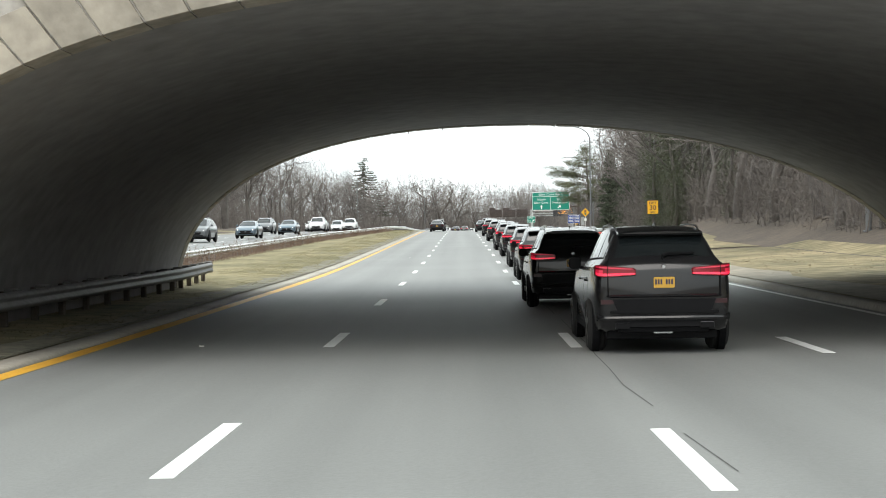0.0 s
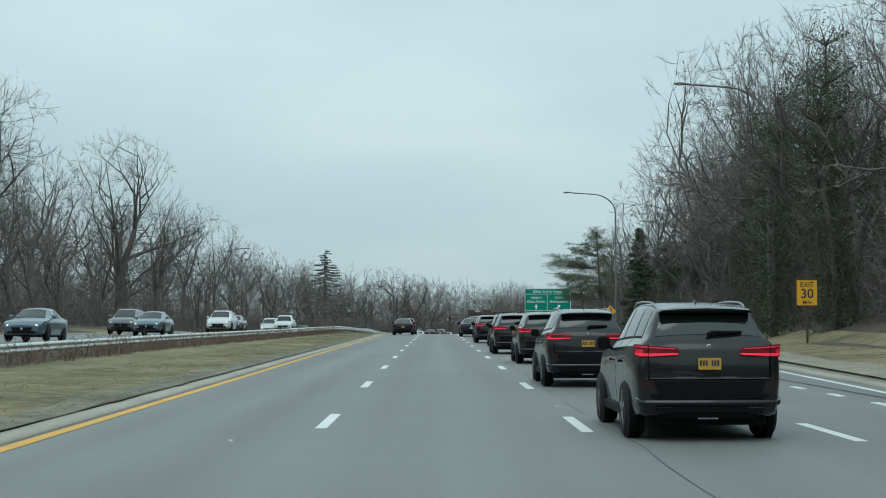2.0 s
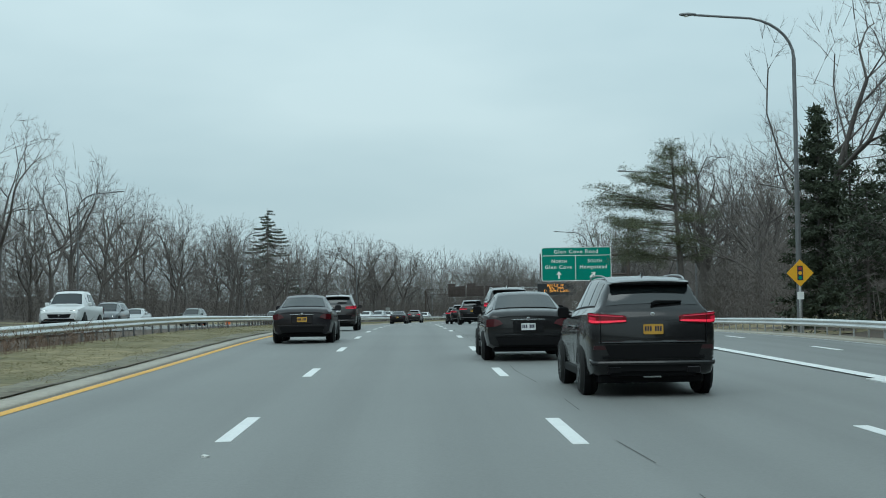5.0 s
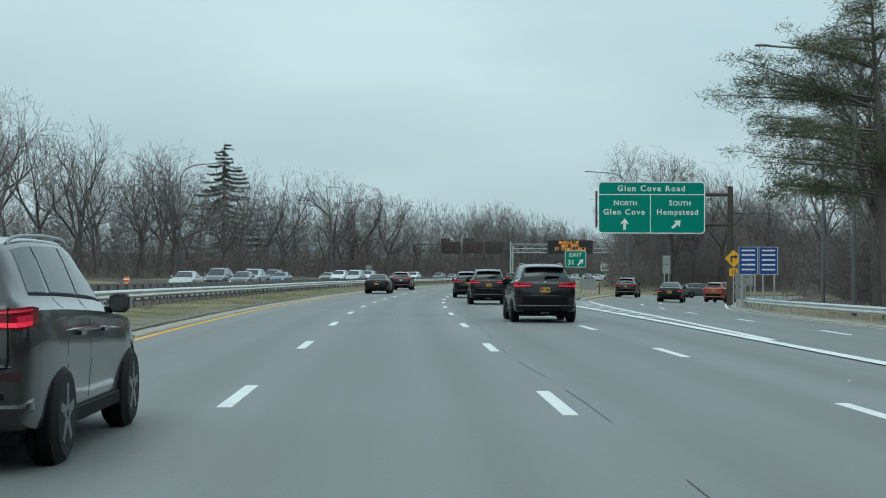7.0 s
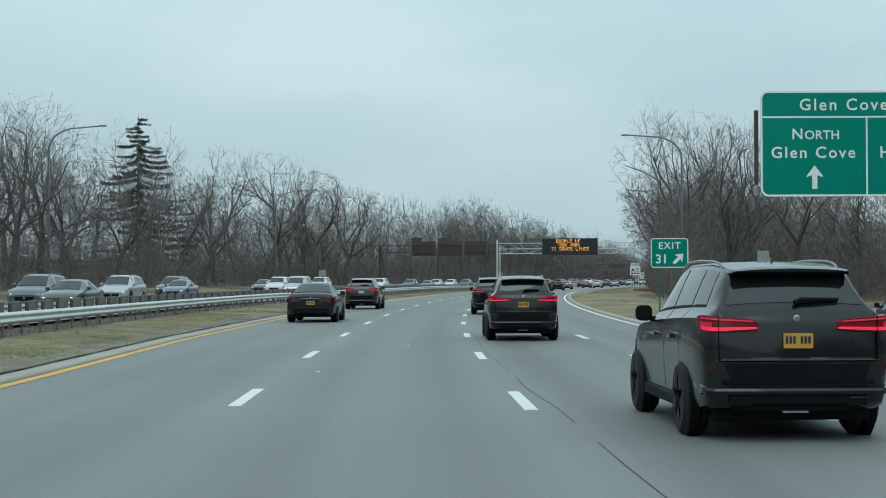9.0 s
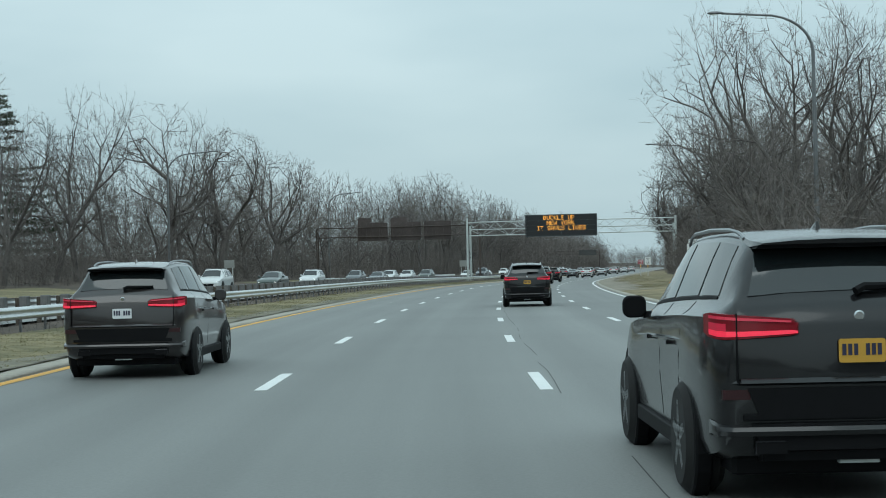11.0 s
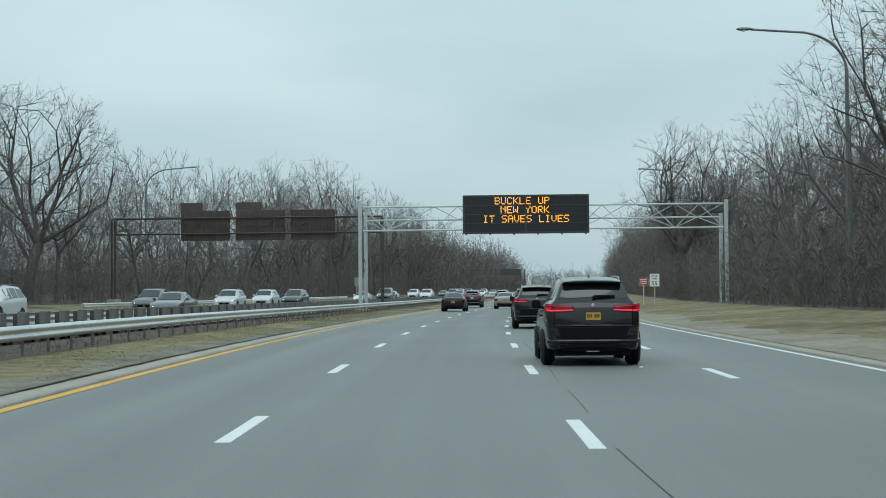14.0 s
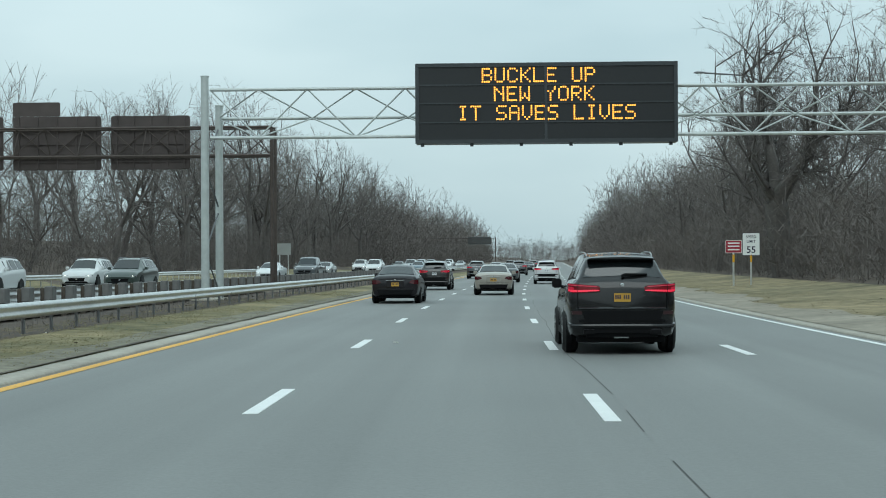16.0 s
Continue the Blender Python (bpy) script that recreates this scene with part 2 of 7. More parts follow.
ORANGE = material("barrel_orange", (0.75, 0.16, 0.03), 0.5, vary=0.08)
LITTER_WHITE = material("pale_litter", (0.6, 0.6, 0.57), 0.7, vary=0.2)
PAINTS = {
    "black": material("paint_black", (0.010, 0.010, 0.011), 0.22, 0.0, vary=0.1, coat=0.5, spec=0.25),
    "dark_red": material("paint_maroon_black", (0.008, 0.006, 0.009), 0.3, 0.0, vary=0.1, coat=0.4, spec=0.35),
    "white": material("paint_white", (0.62, 0.63, 0.63), 0.3, vary=0.04, coat=0.6),
    "silver": material("paint_silver", (0.42, 0.43, 0.43), 0.3, 0.55, vary=0.05, coat=0.8),
    "beige": material("paint_beige_silver", (0.36, 0.33, 0.29), 0.3, 0.5, vary=0.05, coat=0.8),
    "grey": material("paint_grey", (0.10, 0.108, 0.115), 0.28, 0.4, vary=0.06, coat=0.9),
    "blue": material("paint_steel_blue", (0.10, 0.145, 0.18), 0.28, 0.45, vary=0.06, coat=0.9),
    "green": material("paint_dark_green", (0.045, 0.062, 0.054), 0.28, 0.4, vary=0.06, coat=0.9),
    "brown": material("paint_brown", (0.026, 0.022, 0.022), 0.28, 0.4, vary=0.06, coat=0.9),
    "orange": material("paint_copper_orange", (0.28, 0.075, 0.03), 0.28, 0.4, vary=0.06, coat=0.9),
    "red": material("paint_red", (0.30, 0.02, 0.02), 0.28, 0.3, vary=0.06, coat=0.9),
}

# ---------------------------------------------------------------- the road's line
KNOTS = np.arange(-40, 761, 50.0)
HEADING = [0.0275, 0.0333, 0.0332, 0.0294, 0.0321, 0.0328, 0.0347, 0.0781, 0.1308, 0.1696, 0.2036, 0.2339, 0.2556, 0.268, 0.273, 0.275, 0.275]
RISE = [0.619, -0.164, 0.021, 0.735, 1.417, 2.13, 2.137, 1.92, 1.891, 1.845, 1.83, 1.611, 1.461, 1.40, 1.38, 1.36, 1.34]
GRID = np.arange(-40, 761, 2.0)


def smoothed(v):
    y = np.pad(np.interp(GRID, KNOTS, v), 7, mode="edge")
    return np.convolve(y, np.ones(15) / 15, "valid")


LINE_A, LINE_Z = smoothed(HEADING), smoothed(RISE)
LINE_X = np.concatenate([[0], np.cumsum(np.sin((LINE_A[1:] + LINE_A[:-1]) / 2) * 2)])
LINE_Y = np.concatenate([[0], np.cumsum(np.cos((LINE_A[1:] + LINE_A[:-1]) / 2) * 2)])
LINE_X -= np.interp(0, GRID, LINE_X)
LINE_Y -= np.interp(0, GRID, LINE_Y)
LINE_Z -= np.interp(0, GRID, LINE_Z)


def heading(s):
    return np.interp(s, GRID, LINE_A)


def spots(s, u, z=0.0):
    """World places: s metres along the road, u metres to its right, z above it. Straight on past both ends."""
    s, u = np.broadcast_arrays(np.asarray(s, float), np.asarray(u, float))
    a = heading(s)
    over = np.where(s < GRID[0], s - GRID[0], np.where(s > GRID[-1], s - GRID[-1], 0))
    x = np.interp(s, GRID, LINE_X) + over * np.sin(a) + u * np.cos(a)
    y = np.interp(s, GRID, LINE_Y) + over * np.cos(a) - u * np.sin(a)
    return np.stack([x, y, np.interp(s, GRID, LINE_Z) + z + 0 * x], -1)


def spot(s, u, z=0.0):
    return Vector(spots(s, u, z).tolist())


def stand(s, u, z=0.0, turn=0.0):
    """A pose on the road: local y runs along it, x to its right. turn: degrees anticlockwise."""
    p = spot(s, u, z)
    return pose(p.x, p.y, p.z, 0, 0, -math.degrees(float(heading(s))) + turn)


def laid(s, u, z=0.0, turn=0.0, span=3.0):
    """As stand(), but tilted to the road's slope over the next span metres."""
    grade = math.atan((spot(s + span, u).z - spot(s, u).z) / span)
    bend = -math.degrees(float(heading(s + span / 2)))
    p = spot(s, u, z)
    return pose(p.x, p.y, p.z, 0, 0, bend + turn) @ pose(0, 0, 0, math.degrees(grade), 0, 0)


def knots(*pairs):
    xs, ys = [p[0] for p in pairs], [p[1] for p in pairs]
    return lambda s: np.interp(s, xs, ys)


yellow_u = knots((0, -5.35), (65, -5.22), (100, -5.14), (185, -5.15), (297, -5.6), (312, -5.85), (345, -5.7), (384, -5.5), (440, -5.15), (500, -5.25))
rail_u = knots((0, -12.6), (130, -12.2), (205, -9.6), (270, -9.4), (320, -10.0), (360, -10.2), (400, -8.9), (450, -8.4), (520, -8.4))
far_in = knots((0, -15.0), (130, -14.6), (205, -12.4), (270, -12.2), (320, -12.6), (360, -12.8), (400, -11.9), (450, -11.6), (520, -11.6))
ramp_l = knots((75, 7.6), (306, 7.6), (308, 10.2), (342, 14.4), (398, 21.0), (470, 32.0), (520, 42.0))
ramp_r = knots((75, 7.95), (112, 9.9), (131, 11.0), (150, 12.6), (180, 15.0), (220, 15.4), (280, 17.2), (306, 19.2), (342, 24.5), (398, 33.0), (470, 45.0), (520, 56.0))
ramp_dip = knots((90, 0.0), (160, 1.0), (340, 1.0), (430, 1.6))


far_z = knots((0, 0.5), (150, 0.4), (230, 0.15))


def lift(s, u):
    """The ground's height over the road, at each s and u."""
    s, u = np.broadcast_arrays(np.asarray(s, float), np.asarray(u, float))
    fi = far_in(s)
    left = np.interp(yellow_u(s) - 0.49 - u, [0, 0.6, 1.6, 3.6], [0.035, 0.065, 0.11, 0.16])
    t = np.clip((rail_u(s) - u) / np.maximum(rail_u(s) - fi, 0.1), 0, 1)
    fz = far_z(s)
    mid = 0.16 + t * (fz - 0.12)
    # the rise past 26 m is added to block sky between the trunks
    wild = np.interp(-(u - fi), [0, 13.6, 18, 26, 36, 50, 75, 130, 400], [0.04, 0.06, 0.2, 0.6, 1.8, 3.8, 5.6, 6.5, 6.5]) + fz
    zl = np.where(u > rail_u(s), left, np.where(u > fi, mid, wild))
    hill = np.clip((200 - s) / 60, 0, 1)
    bank = np.interp(u, [8, 16.5, 20, 32, 50, 90, 400], [0.05, 0.35, 1.4, 6.0, 11.0, 14.0, 14.0])
    # away from the bank this rise is added too, hiding sky under the crowns
    low = np.interp(u, [8, 14, 18, 24, 34, 50, 70, 120, 400], [0.0, 0.28, 0.65, 1.5, 4.6, 7.0, 8.0, 9.0, 9.0])
    dip = -0.05 * np.clip(u - 7.6, 0, 24) * ramp_dip(s) * np.clip((s - 80) / 60, 0, 1)
    near_ramp = np.clip((470 - s) / 60, 0, 1) * np.clip((u - ramp_l(s) + 7) / 5, 0, 1) * np.clip((s - 120) / 60, 0, 1)
    low = low * (1 - 0.85 * np.clip((s - 240) / 40, 0, 1) * np.clip((570 - s) / 50, 0, 1) * np.clip((150 - u) / 30, 0, 1) * np.clip((u - 17) / 6 + np.clip((470 - s) / 30, 0, 1), 0, 1))
    zr = hill * bank + (1 - hill) * low
    zr = zr * (1 - near_ramp * np.clip((ramp_r(s) + 14 - u) / 10, 0, 1)) + dip * near_ramp * np.clip((ramp_r(s) + 16 - u) / 10, 0, 1)
    return np.where(u < yellow_u(s) - 0.3, zl, np.where(u > 8, zr, np.where(u < 0, 0.02, 0.0)))


# ---------------------------------------------------------------- mesh tools
class Shape:
    """Vertices and faces, gathered piece by piece."""

    def __init__(self):
        self.v, self.f = [], []

    def add(self, verts, faces):
        n = len(self.v)
        self.v += [tuple(p) for p in verts]
        self.f += [tuple(i + n for i in q) for q in faces]
        return self

    def box(self, x0, x1, y0, y1, z0, z1, c=0.0):
        """A box with its vertical and top edges cut by c."""
        if c <= 0:
            p = [(x, y, z) for z in (z0, z1) for x, y in ((x0, y0), (x1, y0), (x1, y1), (x0, y1))]
            return self.add(p, [(3, 2, 1, 0), (4, 5, 6, 7), (0, 1, 5, 4), (1, 2, 6, 5), (2, 3, 7, 6), (3, 0, 4, 7)])

        def ring(z, d):
            a0, a1, b0, b1 = x0 + d, x1 - d, y0 + d, y1 - d
            return [(a0 + c, b0, z), (a1 - c, b0, z), (a1, b0 + c, z), (a1, b1 - c, z), (a1 - c, b1, z), (a0 + c, b1, z), (a0, b1 - c, z), (a0, b0 + c, z)]
        return self.loft([ring(z0, c * 0.5), ring(z0 + c * 0.5, 0), ring(z1 - c * 0.5, 0), ring(z1, c * 0.5)])

    def loft(self, rings, cap=True, closed=True):
        n = len(rings[0])
        f = []
        for i in range(len(rings) - 1):
            for j in range(n if closed else n - 1):
                k = (j + 1) % n
                f.append((i * n + j, i * n + k, (i + 1) * n + k, (i + 1) * n + j))
        if cap:
            f.append(tuple(range(n - 1, -1, -1)))
            f.append(tuple(range((len(rings) - 1) * n, len(rings) * n)))
        return self.add([p for q in rings for p in q], f)

    def tube(self, points, radii, n=8, cap=True):
        """A round rod along points; radii is one number or one for each point."""
        pts = [Vector(p) for p in points]
        radii = radii if hasattr(radii, "__len__") else [radii] * len(pts)
        rings, side = [], None
        for i, p in enumerate(pts):
            d = (pts[min(i + 1, len(pts) - 1)] - pts[max(i - 1, 0)]).normalized()
            if side is None:
                side = d.orthogonal().normalized()
            side = (side - d * side.dot(d)).normalized()
            up = d.cross(side)
            rings.append([p + (side * math.cos(a) + up * math.sin(a)) * radii[i] for a in (2 * math.pi * k / n for k in range(n))])
        return self.loft(rings, cap)

    def disc(self, centre, axis, r, depth, n=16, bevel=0.0):
        """A round plate or drum along an axis."""
        a, c = Vector(axis).normalized(), Vector(centre)
        e = min(bevel, r * 0.5)
        return self.tube([c - a * depth / 2, c - a * (depth / 2 - e), c + a * (depth / 2 - e), c + a * depth / 2] if e else [c - a * depth / 2, c + a * depth / 2],
                         [r - e, r, r, r - e] if e else r, n)

    def plate(self, poly, y0, y1):
        """A flat outline of (x, z), from y0 to y1."""
        return self.loft([[(x, y0, z) for x, z in poly], [(x, y1, z) for x, z in poly]])


def rounded(x0, x1, z0, z1, r, n=4):
    out = []
    for cx, cz, a in ((x1 - r, z0 + r, -90), (x1 - r, z1 - r, 0), (x0 + r, z1 - r, 90), (x0 + r, z0 + r, 180)):
        out += [(cx + r * math.cos(radians(a + 90 * k / n)), cz + r * math.sin(radians(a + 90 * k / n))) for k in range(n + 1)]
    return out


def mesh_of(name, shape, mat, smooth=False):
    me = bpy.data.meshes.new(name)
    me.from_pydata(shape.v, [], shape.f)
    me.materials.append(mat)
    if smooth:
        me.polygons.foreach_set("use_smooth", [True] * len(me.polygons))
        me.set_sharp_from_angle(angle=radians(35))
    me.validate()
    return me


def array_mesh(name, verts, faces, mat, uv=None, smooth=False):
    """A mesh from arrays; faces all have as many corners."""
    verts, faces = np.asarray(verts, np.float32), np.asarray(faces, np.int32)
    me = bpy.data.meshes.new(name)
    me.vertices.add(len(verts))
    me.vertices.foreach_set("co", verts.ravel())
    k = faces.shape[1]
    me.loops.add(faces.size)
    me.loops.foreach_set("vertex_index", faces.ravel())
    me.polygons.add(len(faces))
    me.polygons.foreach_set("loop_start", np.arange(0, faces.size, k, dtype=np.int32))
    me.materials.append(mat)
    if uv is not None:
        layer = me.uv_layers.new(name="UVMap")
        layer.data.foreach_set("uv", np.asarray(uv, np.float32)[faces.ravel()].ravel())
    if smooth:
        me.polygons.foreach_set("use_smooth", [True] * len(faces))
    me.update(calc_edges=True)
    return me


def part(name, shape, mat, parent, label="", smooth=False):
    ob = new(name, shape if isinstance(shape, bpy.types.Mesh) else mesh_of(name, shape, mat, smooth))
    ob.parent = parent
    if label:
        ob["label"] = label
    return ob


def thing(name, m, label, category, group="", kind=""):
    ob = new(name)
    ob.matrix_world = m
    return tagged(ob, label, category, group, kind)


def letters(text, size, mat, x, z, y, parent, name="lettering", align="CENTER", spacing=1.0, label=""):
    """Raised lettering on an upright face that looks towards -y."""
    cu = bpy.data.curves.new(name, "FONT")
    cu.body, cu.size, cu.align_x, cu.extrude, cu.space_character = text, size, align, 0.004, spacing
    cu.resolution_u = 3
    cu.offset = size * 0.012
    tmp = bpy.data.objects.new(name, cu)
    me = bpy.data.meshes.new_from_object(tmp)
    me.transform(Matrix.Translation((x, y, z)) @ pose(0, 0, 0, 90, 0, 0))
    me.materials.clear()
    me.materials.append(mat)
    bpy.data.objects.remove(tmp)
    return part(name, me, mat, parent, label)


def strip(name, s, ul, ur, z, mat, cols=2, follow=False, label="", category="", parent=None, kind="structure"):
    """A surface that follows the road between two lateral lines."""
    s = np.asarray(s, float)
    ul, ur = (np.broadcast_to(f(s) if callable(f) else f, s.shape) for f in (ul, ur))
    w = np.linspace(0, 1, cols)
    u = ul[:, None] * (1 - w) + ur[:, None] * w
    ss = np.broadcast_to(s[:, None], u.shape)
    p = spots(ss, u, (lift(ss, u) if follow else 0) + (z(ss) + 0.02 if callable(z) else z))
    n = len(s)
    i = (np.arange(n - 1)[:, None] * cols + np.arange(cols - 1)).ravel()
    f = np.stack([i, i + 1, i + cols + 1, i + cols], 1)
    me = array_mesh(name, p.reshape(-1, 3), f, mat, uv=np.stack([u, ss], -1).reshape(-1, 2))
    ob = new(name, me)
    if parent:
        ob.parent = parent
        return ob
    return tagged(ob, label, category, kind=kind)


# ---------------------------------------------------------------- ground and roads
def build_ground():
    s = np.concatenate([np.arange(-200, -40, 20), np.arange(-40, 780, 6), np.arange(780, 1500, 40), [1800, 2400, 3200]]).astype(float)
    u = np.array([-2500, -1200, -600, -400, -250, -160, -110, -80, -62, -50, -42, -36, -32, -29, -27, -26, -22, -18, -15, -13.5, -12.5, -11.5, -10.5, -9.5, -8.5,
                  -7.2, -6.15, -5.9, 0, 7.0, 7.9, 8.1, 9, 10, 11.5, 13, 15, 17, 19, 21, 24, 27, 30, 34, 40, 50, 65, 90, 130, 200, 330, 560])
    ss, uu = np.meshgrid(s, u, indexing="ij")
    on_near = (uu > -6.0) & (uu < 8.0)
    on_far = (uu < far_in(ss) + 0.5) & (uu > far_in(ss) - 14.0)
    on_ramp = (ss > 70) & (ss < 424) & (uu > np.minimum(ramp_l(ss), 7.9) - 0.3) & (uu < ramp_r(ss) + 2.2) & ~((ss > 305) & (uu < ramp_l(ss) - 0.3))
    z = lift(ss, uu) - np.where(on_near | on_far | on_ramp, 0.12, 0.0)
    rough = np.array([[noise.noise(Vector((a * 0.08, b * 0.11, 0.0))) for b in u] for a in s])
    z = z + rough * np.where((np.abs(uu) > 26), 0.5, 0.0)
    p = spots(ss, uu, z)
    m = len(u)
    i = (np.arange(len(s) - 1)[:, None] * m + np.arange(m - 1)).ravel()
    me = array_mesh("ground", p.reshape(-1, 3), np.stack([i, i + 1, i + m + 1, i + m], 1), LITTER, smooth=True)
    tagged(new("ground", me), "brown leaf-littered ground under bare winter woods", "ground", kind="structure")


build_ground()
ALONG = np.concatenate([np.arange(-160, -40, 10), np.arange(-40, 780, 4), np.arange(780, 1500, 30)]).astype(float)
road = strip("road", ALONG, lambda s: yellow_u(s) - 0.07, 7.95, 0.0, ASPHALT, 8, label="worn grey three-lane parkway pavement with painted lane lines", category="road")
strip("road_opposite", ALONG, lambda s: far_in(s) - 13.2, far_in, far_z, ASPHALT_B, 5, label="pale grey pavement of the opposite carriageway", category="road")
RAMP_S = np.arange(75, 424, 4.0)


def ramp_z(s, u):
    return -0.05 * np.clip(u - 7.6, 0, 24) * ramp_dip(s) * np.clip((s - 80) / 60, 0, 1) + 0.012


def ramp_strip(name, s, ul, ur, z, mat, cols, parent=None):
    s = np.asarray(s, float)
    ul, ur = (np.broadcast_to(f(s) if callable(f) else f, s.shape) for f in (ul, ur))
    w = np.linspace(0, 1, cols)
    u = ul[:, None] * (1 - w) + ur[:, None] * w
    ss = np.broadcast_to(s[:, None], u.shape)
    p = spots(ss, u, ramp_z(ss, u) + z)
    i = (np.arange(len(s) - 1)[:, None] * cols + np.arange(cols - 1)).ravel()
    me = array_mesh(name, p.reshape(-1, 3), np.stack([i, i + 1, i + cols + 1, i + cols], 1), mat, uv=np.stack([u, ss], -1).reshape(-1, 2))
    ob = new(name, me)
    ob.parent = parent
    return ob


ramp = tagged(ramp_strip("road_exit_ramp", RAMP_S, lambda s: np.where(s < 307, 7.93, ramp_l(s)), ramp_r, 0.0, ASPHALT, 6),
              "grey exit ramp pavement splitting off from the parkway", "road", kind="structure")


def kerb(name, s, u, side, z0, z1, width, label, fn=None):
    """A concrete kerb with a sloping face: a lofted profile along the road."""
    s = np.asarray(s, float)
    us = u(s) if callable(u) else np.full(len(s), float(u))
    prof = [(0, -0.1), (0, z0), (0.025, z1), (width, z1 + 0.01), (width, -0.1)]
    base = (fn(s, us) if fn else 0 * s)
    rise = np.clip((s - s[0]) / 5.0, 0.0, 1.0)
    rings = [spots(s, us + side * a, base + (b if b < 0 else b * rise)) for a, b in prof]
    p = np.stack(rings, 1)
    k = len(prof)
    i = (np.arange(len(s) - 1)[:, None] * k + np.arange(k - 1)).ravel()
    quad = np.stack([i, i + k, i + k + 1, i + 1] if side > 0 else [i, i + 1, i + k + 1, i + k], 1)
    last = (len(s) - 1) * k
    caps = [[0, 1, 2, 3], [0, 3, 3, 4], [last, last + 3, last + 2, last + 1], [last, last + 4, last + 4, last + 3]]
    me = array_mesh(name, p.reshape(-1, 3), np.concatenate([quad, caps[:1], caps[2:3]]), KERB)
    return tagged(new(name, me), label, "kerb", kind="structure")


kerb("kerb_median", ALONG, lambda s: yellow_u(s) - 0.07, -1, 0.015, 0.045, 0.42, "low pale concrete median kerb along the yellow line")
kerb("kerb_verge", np.concatenate([np.arange(-160, 79, 4.0)]), 7.96, 1, 0.02, 0.10, 0.45, "pale concrete kerb beside the wooded verge")
kerb("kerb_verge_far", np.arange(309, 1400, 6.0), 7.96, 1, 0.01, 0.05, 0.3, "pale concrete kerb beside the grass verge")
kerb("kerb_ramp", RAMP_S[RAMP_S < 400], lambda s: ramp_r(s) + 0.01, 1, 0.02, 0.065, 0.36, "low concrete kerb along the exit ramp", ramp_z)
skirt_s = np.arange(75, 400, 3.0)
skirt = np.stack([spots(skirt_s, ramp_r(skirt_s) + a, np.maximum(ramp_z(skirt_s, ramp_r(skirt_s)) + b, lift(skirt_s, ramp_r(skirt_s) + a) * f + c))
                  for a, b, f, c in ((0.34, 0.06, 0.0, -9.0), (0.62, 0.085, 1.0, 0.05), (1.1, 0.09, 1.0, 0.075))], 1)
skirt_i = (np.arange(len(skirt_s) - 1)[:, None] * 3 + np.arange(2)).ravel()
tagged(new("verge_shoulder", array_mesh("verge_shoulder", skirt.reshape(-1, 3), np.stack([skirt_i, skirt_i + 1, skirt_i + 4, skirt_i + 3], 1), SAND)), "bare earth shoulder sloping up behind the ramp kerb", "ground", kind="structure")
kerb("kerb_gore", np.arange(309, 404, 4.0), lambda s: ramp_l(s) - 0.01, -1, 0.02, 0.12, 0.4, "concrete kerb round the gore island", ramp_z)
kerb("kerb_opposite", ALONG, lambda s: far_in(s) - 13.21, -1, 0.03, 0.11, 0.4, "concrete kerb of the opposite carriageway", lambda s, u: far_z(s))

cross = np.arange(403, 425, 4.0)
strip("road_cross_street", cross, lambda s: ramp_l(s) + 0.5, 170.0, 0.03, ASPHALT_B, 40, True, "pale cross street at the end of the exit ramp", "road")
SV = np.arange(-40, 780, 3.0)
strip("grass_behind_street", np.arange(424, 434, 3.0), lambda s: 17.0 + 0 * s, 150.0, 0.04, GRASS, 30, True, "dull grass between the cross street and the woods", "grass")
strip("grass_median", SV, lambda s: rail_u(s) + 0.2, lambda s: yellow_u(s) - 0.495, 0.02, GRASS, 6, True, "patchy olive winter grass on the median", "grass")
strip("grass_verge", np.arange(-40, 80, 3.0), 8.42, 17.5, 0.04, DRY_GRASS, 6, True, "patchy winter grass below the wooded bank", "grass")


def ragged(s, scale, seed):
    return np.array([noise.noise(Vector((a * scale, seed, 0.0))) + 0.5 * noise.noise(Vector((a * scale * 3.1, seed + 7, 0.0))) for a in np.atleast_1d(s)])


def gore_surface(name, s, mat, up, label, category):
    """The island between the lanes and the ramp: level from kerb to kerb, with a low skirt at its nose."""
    s = np.asarray(s, float)
    w = np.linspace(0, 1, 6)
    u = 8.24 + (ramp_l(s)[:, None] - 0.39 - 8.24) * w
    ss = np.broadcast_to(s[:, None], u.shape)
    zr = ramp_z(s, ramp_l(s) - 0.4)[:, None] + 0.10
    z = 0.055 * (1 - w) + zr * w + 0.05 * np.sin(np.pi * w)
    p = spots(ss, u, np.where((ss > 330) & (w < 0.95), np.maximum(z, lift(ss, u) + 0.03), z) + up)
    foot = spots(ss[:1] - 2.2, u[:1], ramp_z(s[0], u[:1]) * np.where(u[:1] > 8.3, 1.0, 0.0) - 0.01)
    p = np.concatenate([foot, p])
    i = (np.arange(len(p) - 1)[:, None] * 6 + np.arange(5)).ravel()
    return tagged(new(name, array_mesh(name, p.reshape(-1, 3), np.stack([i, i + 1, i + 7, i + 6], 1), mat)), label, category, kind="structure")


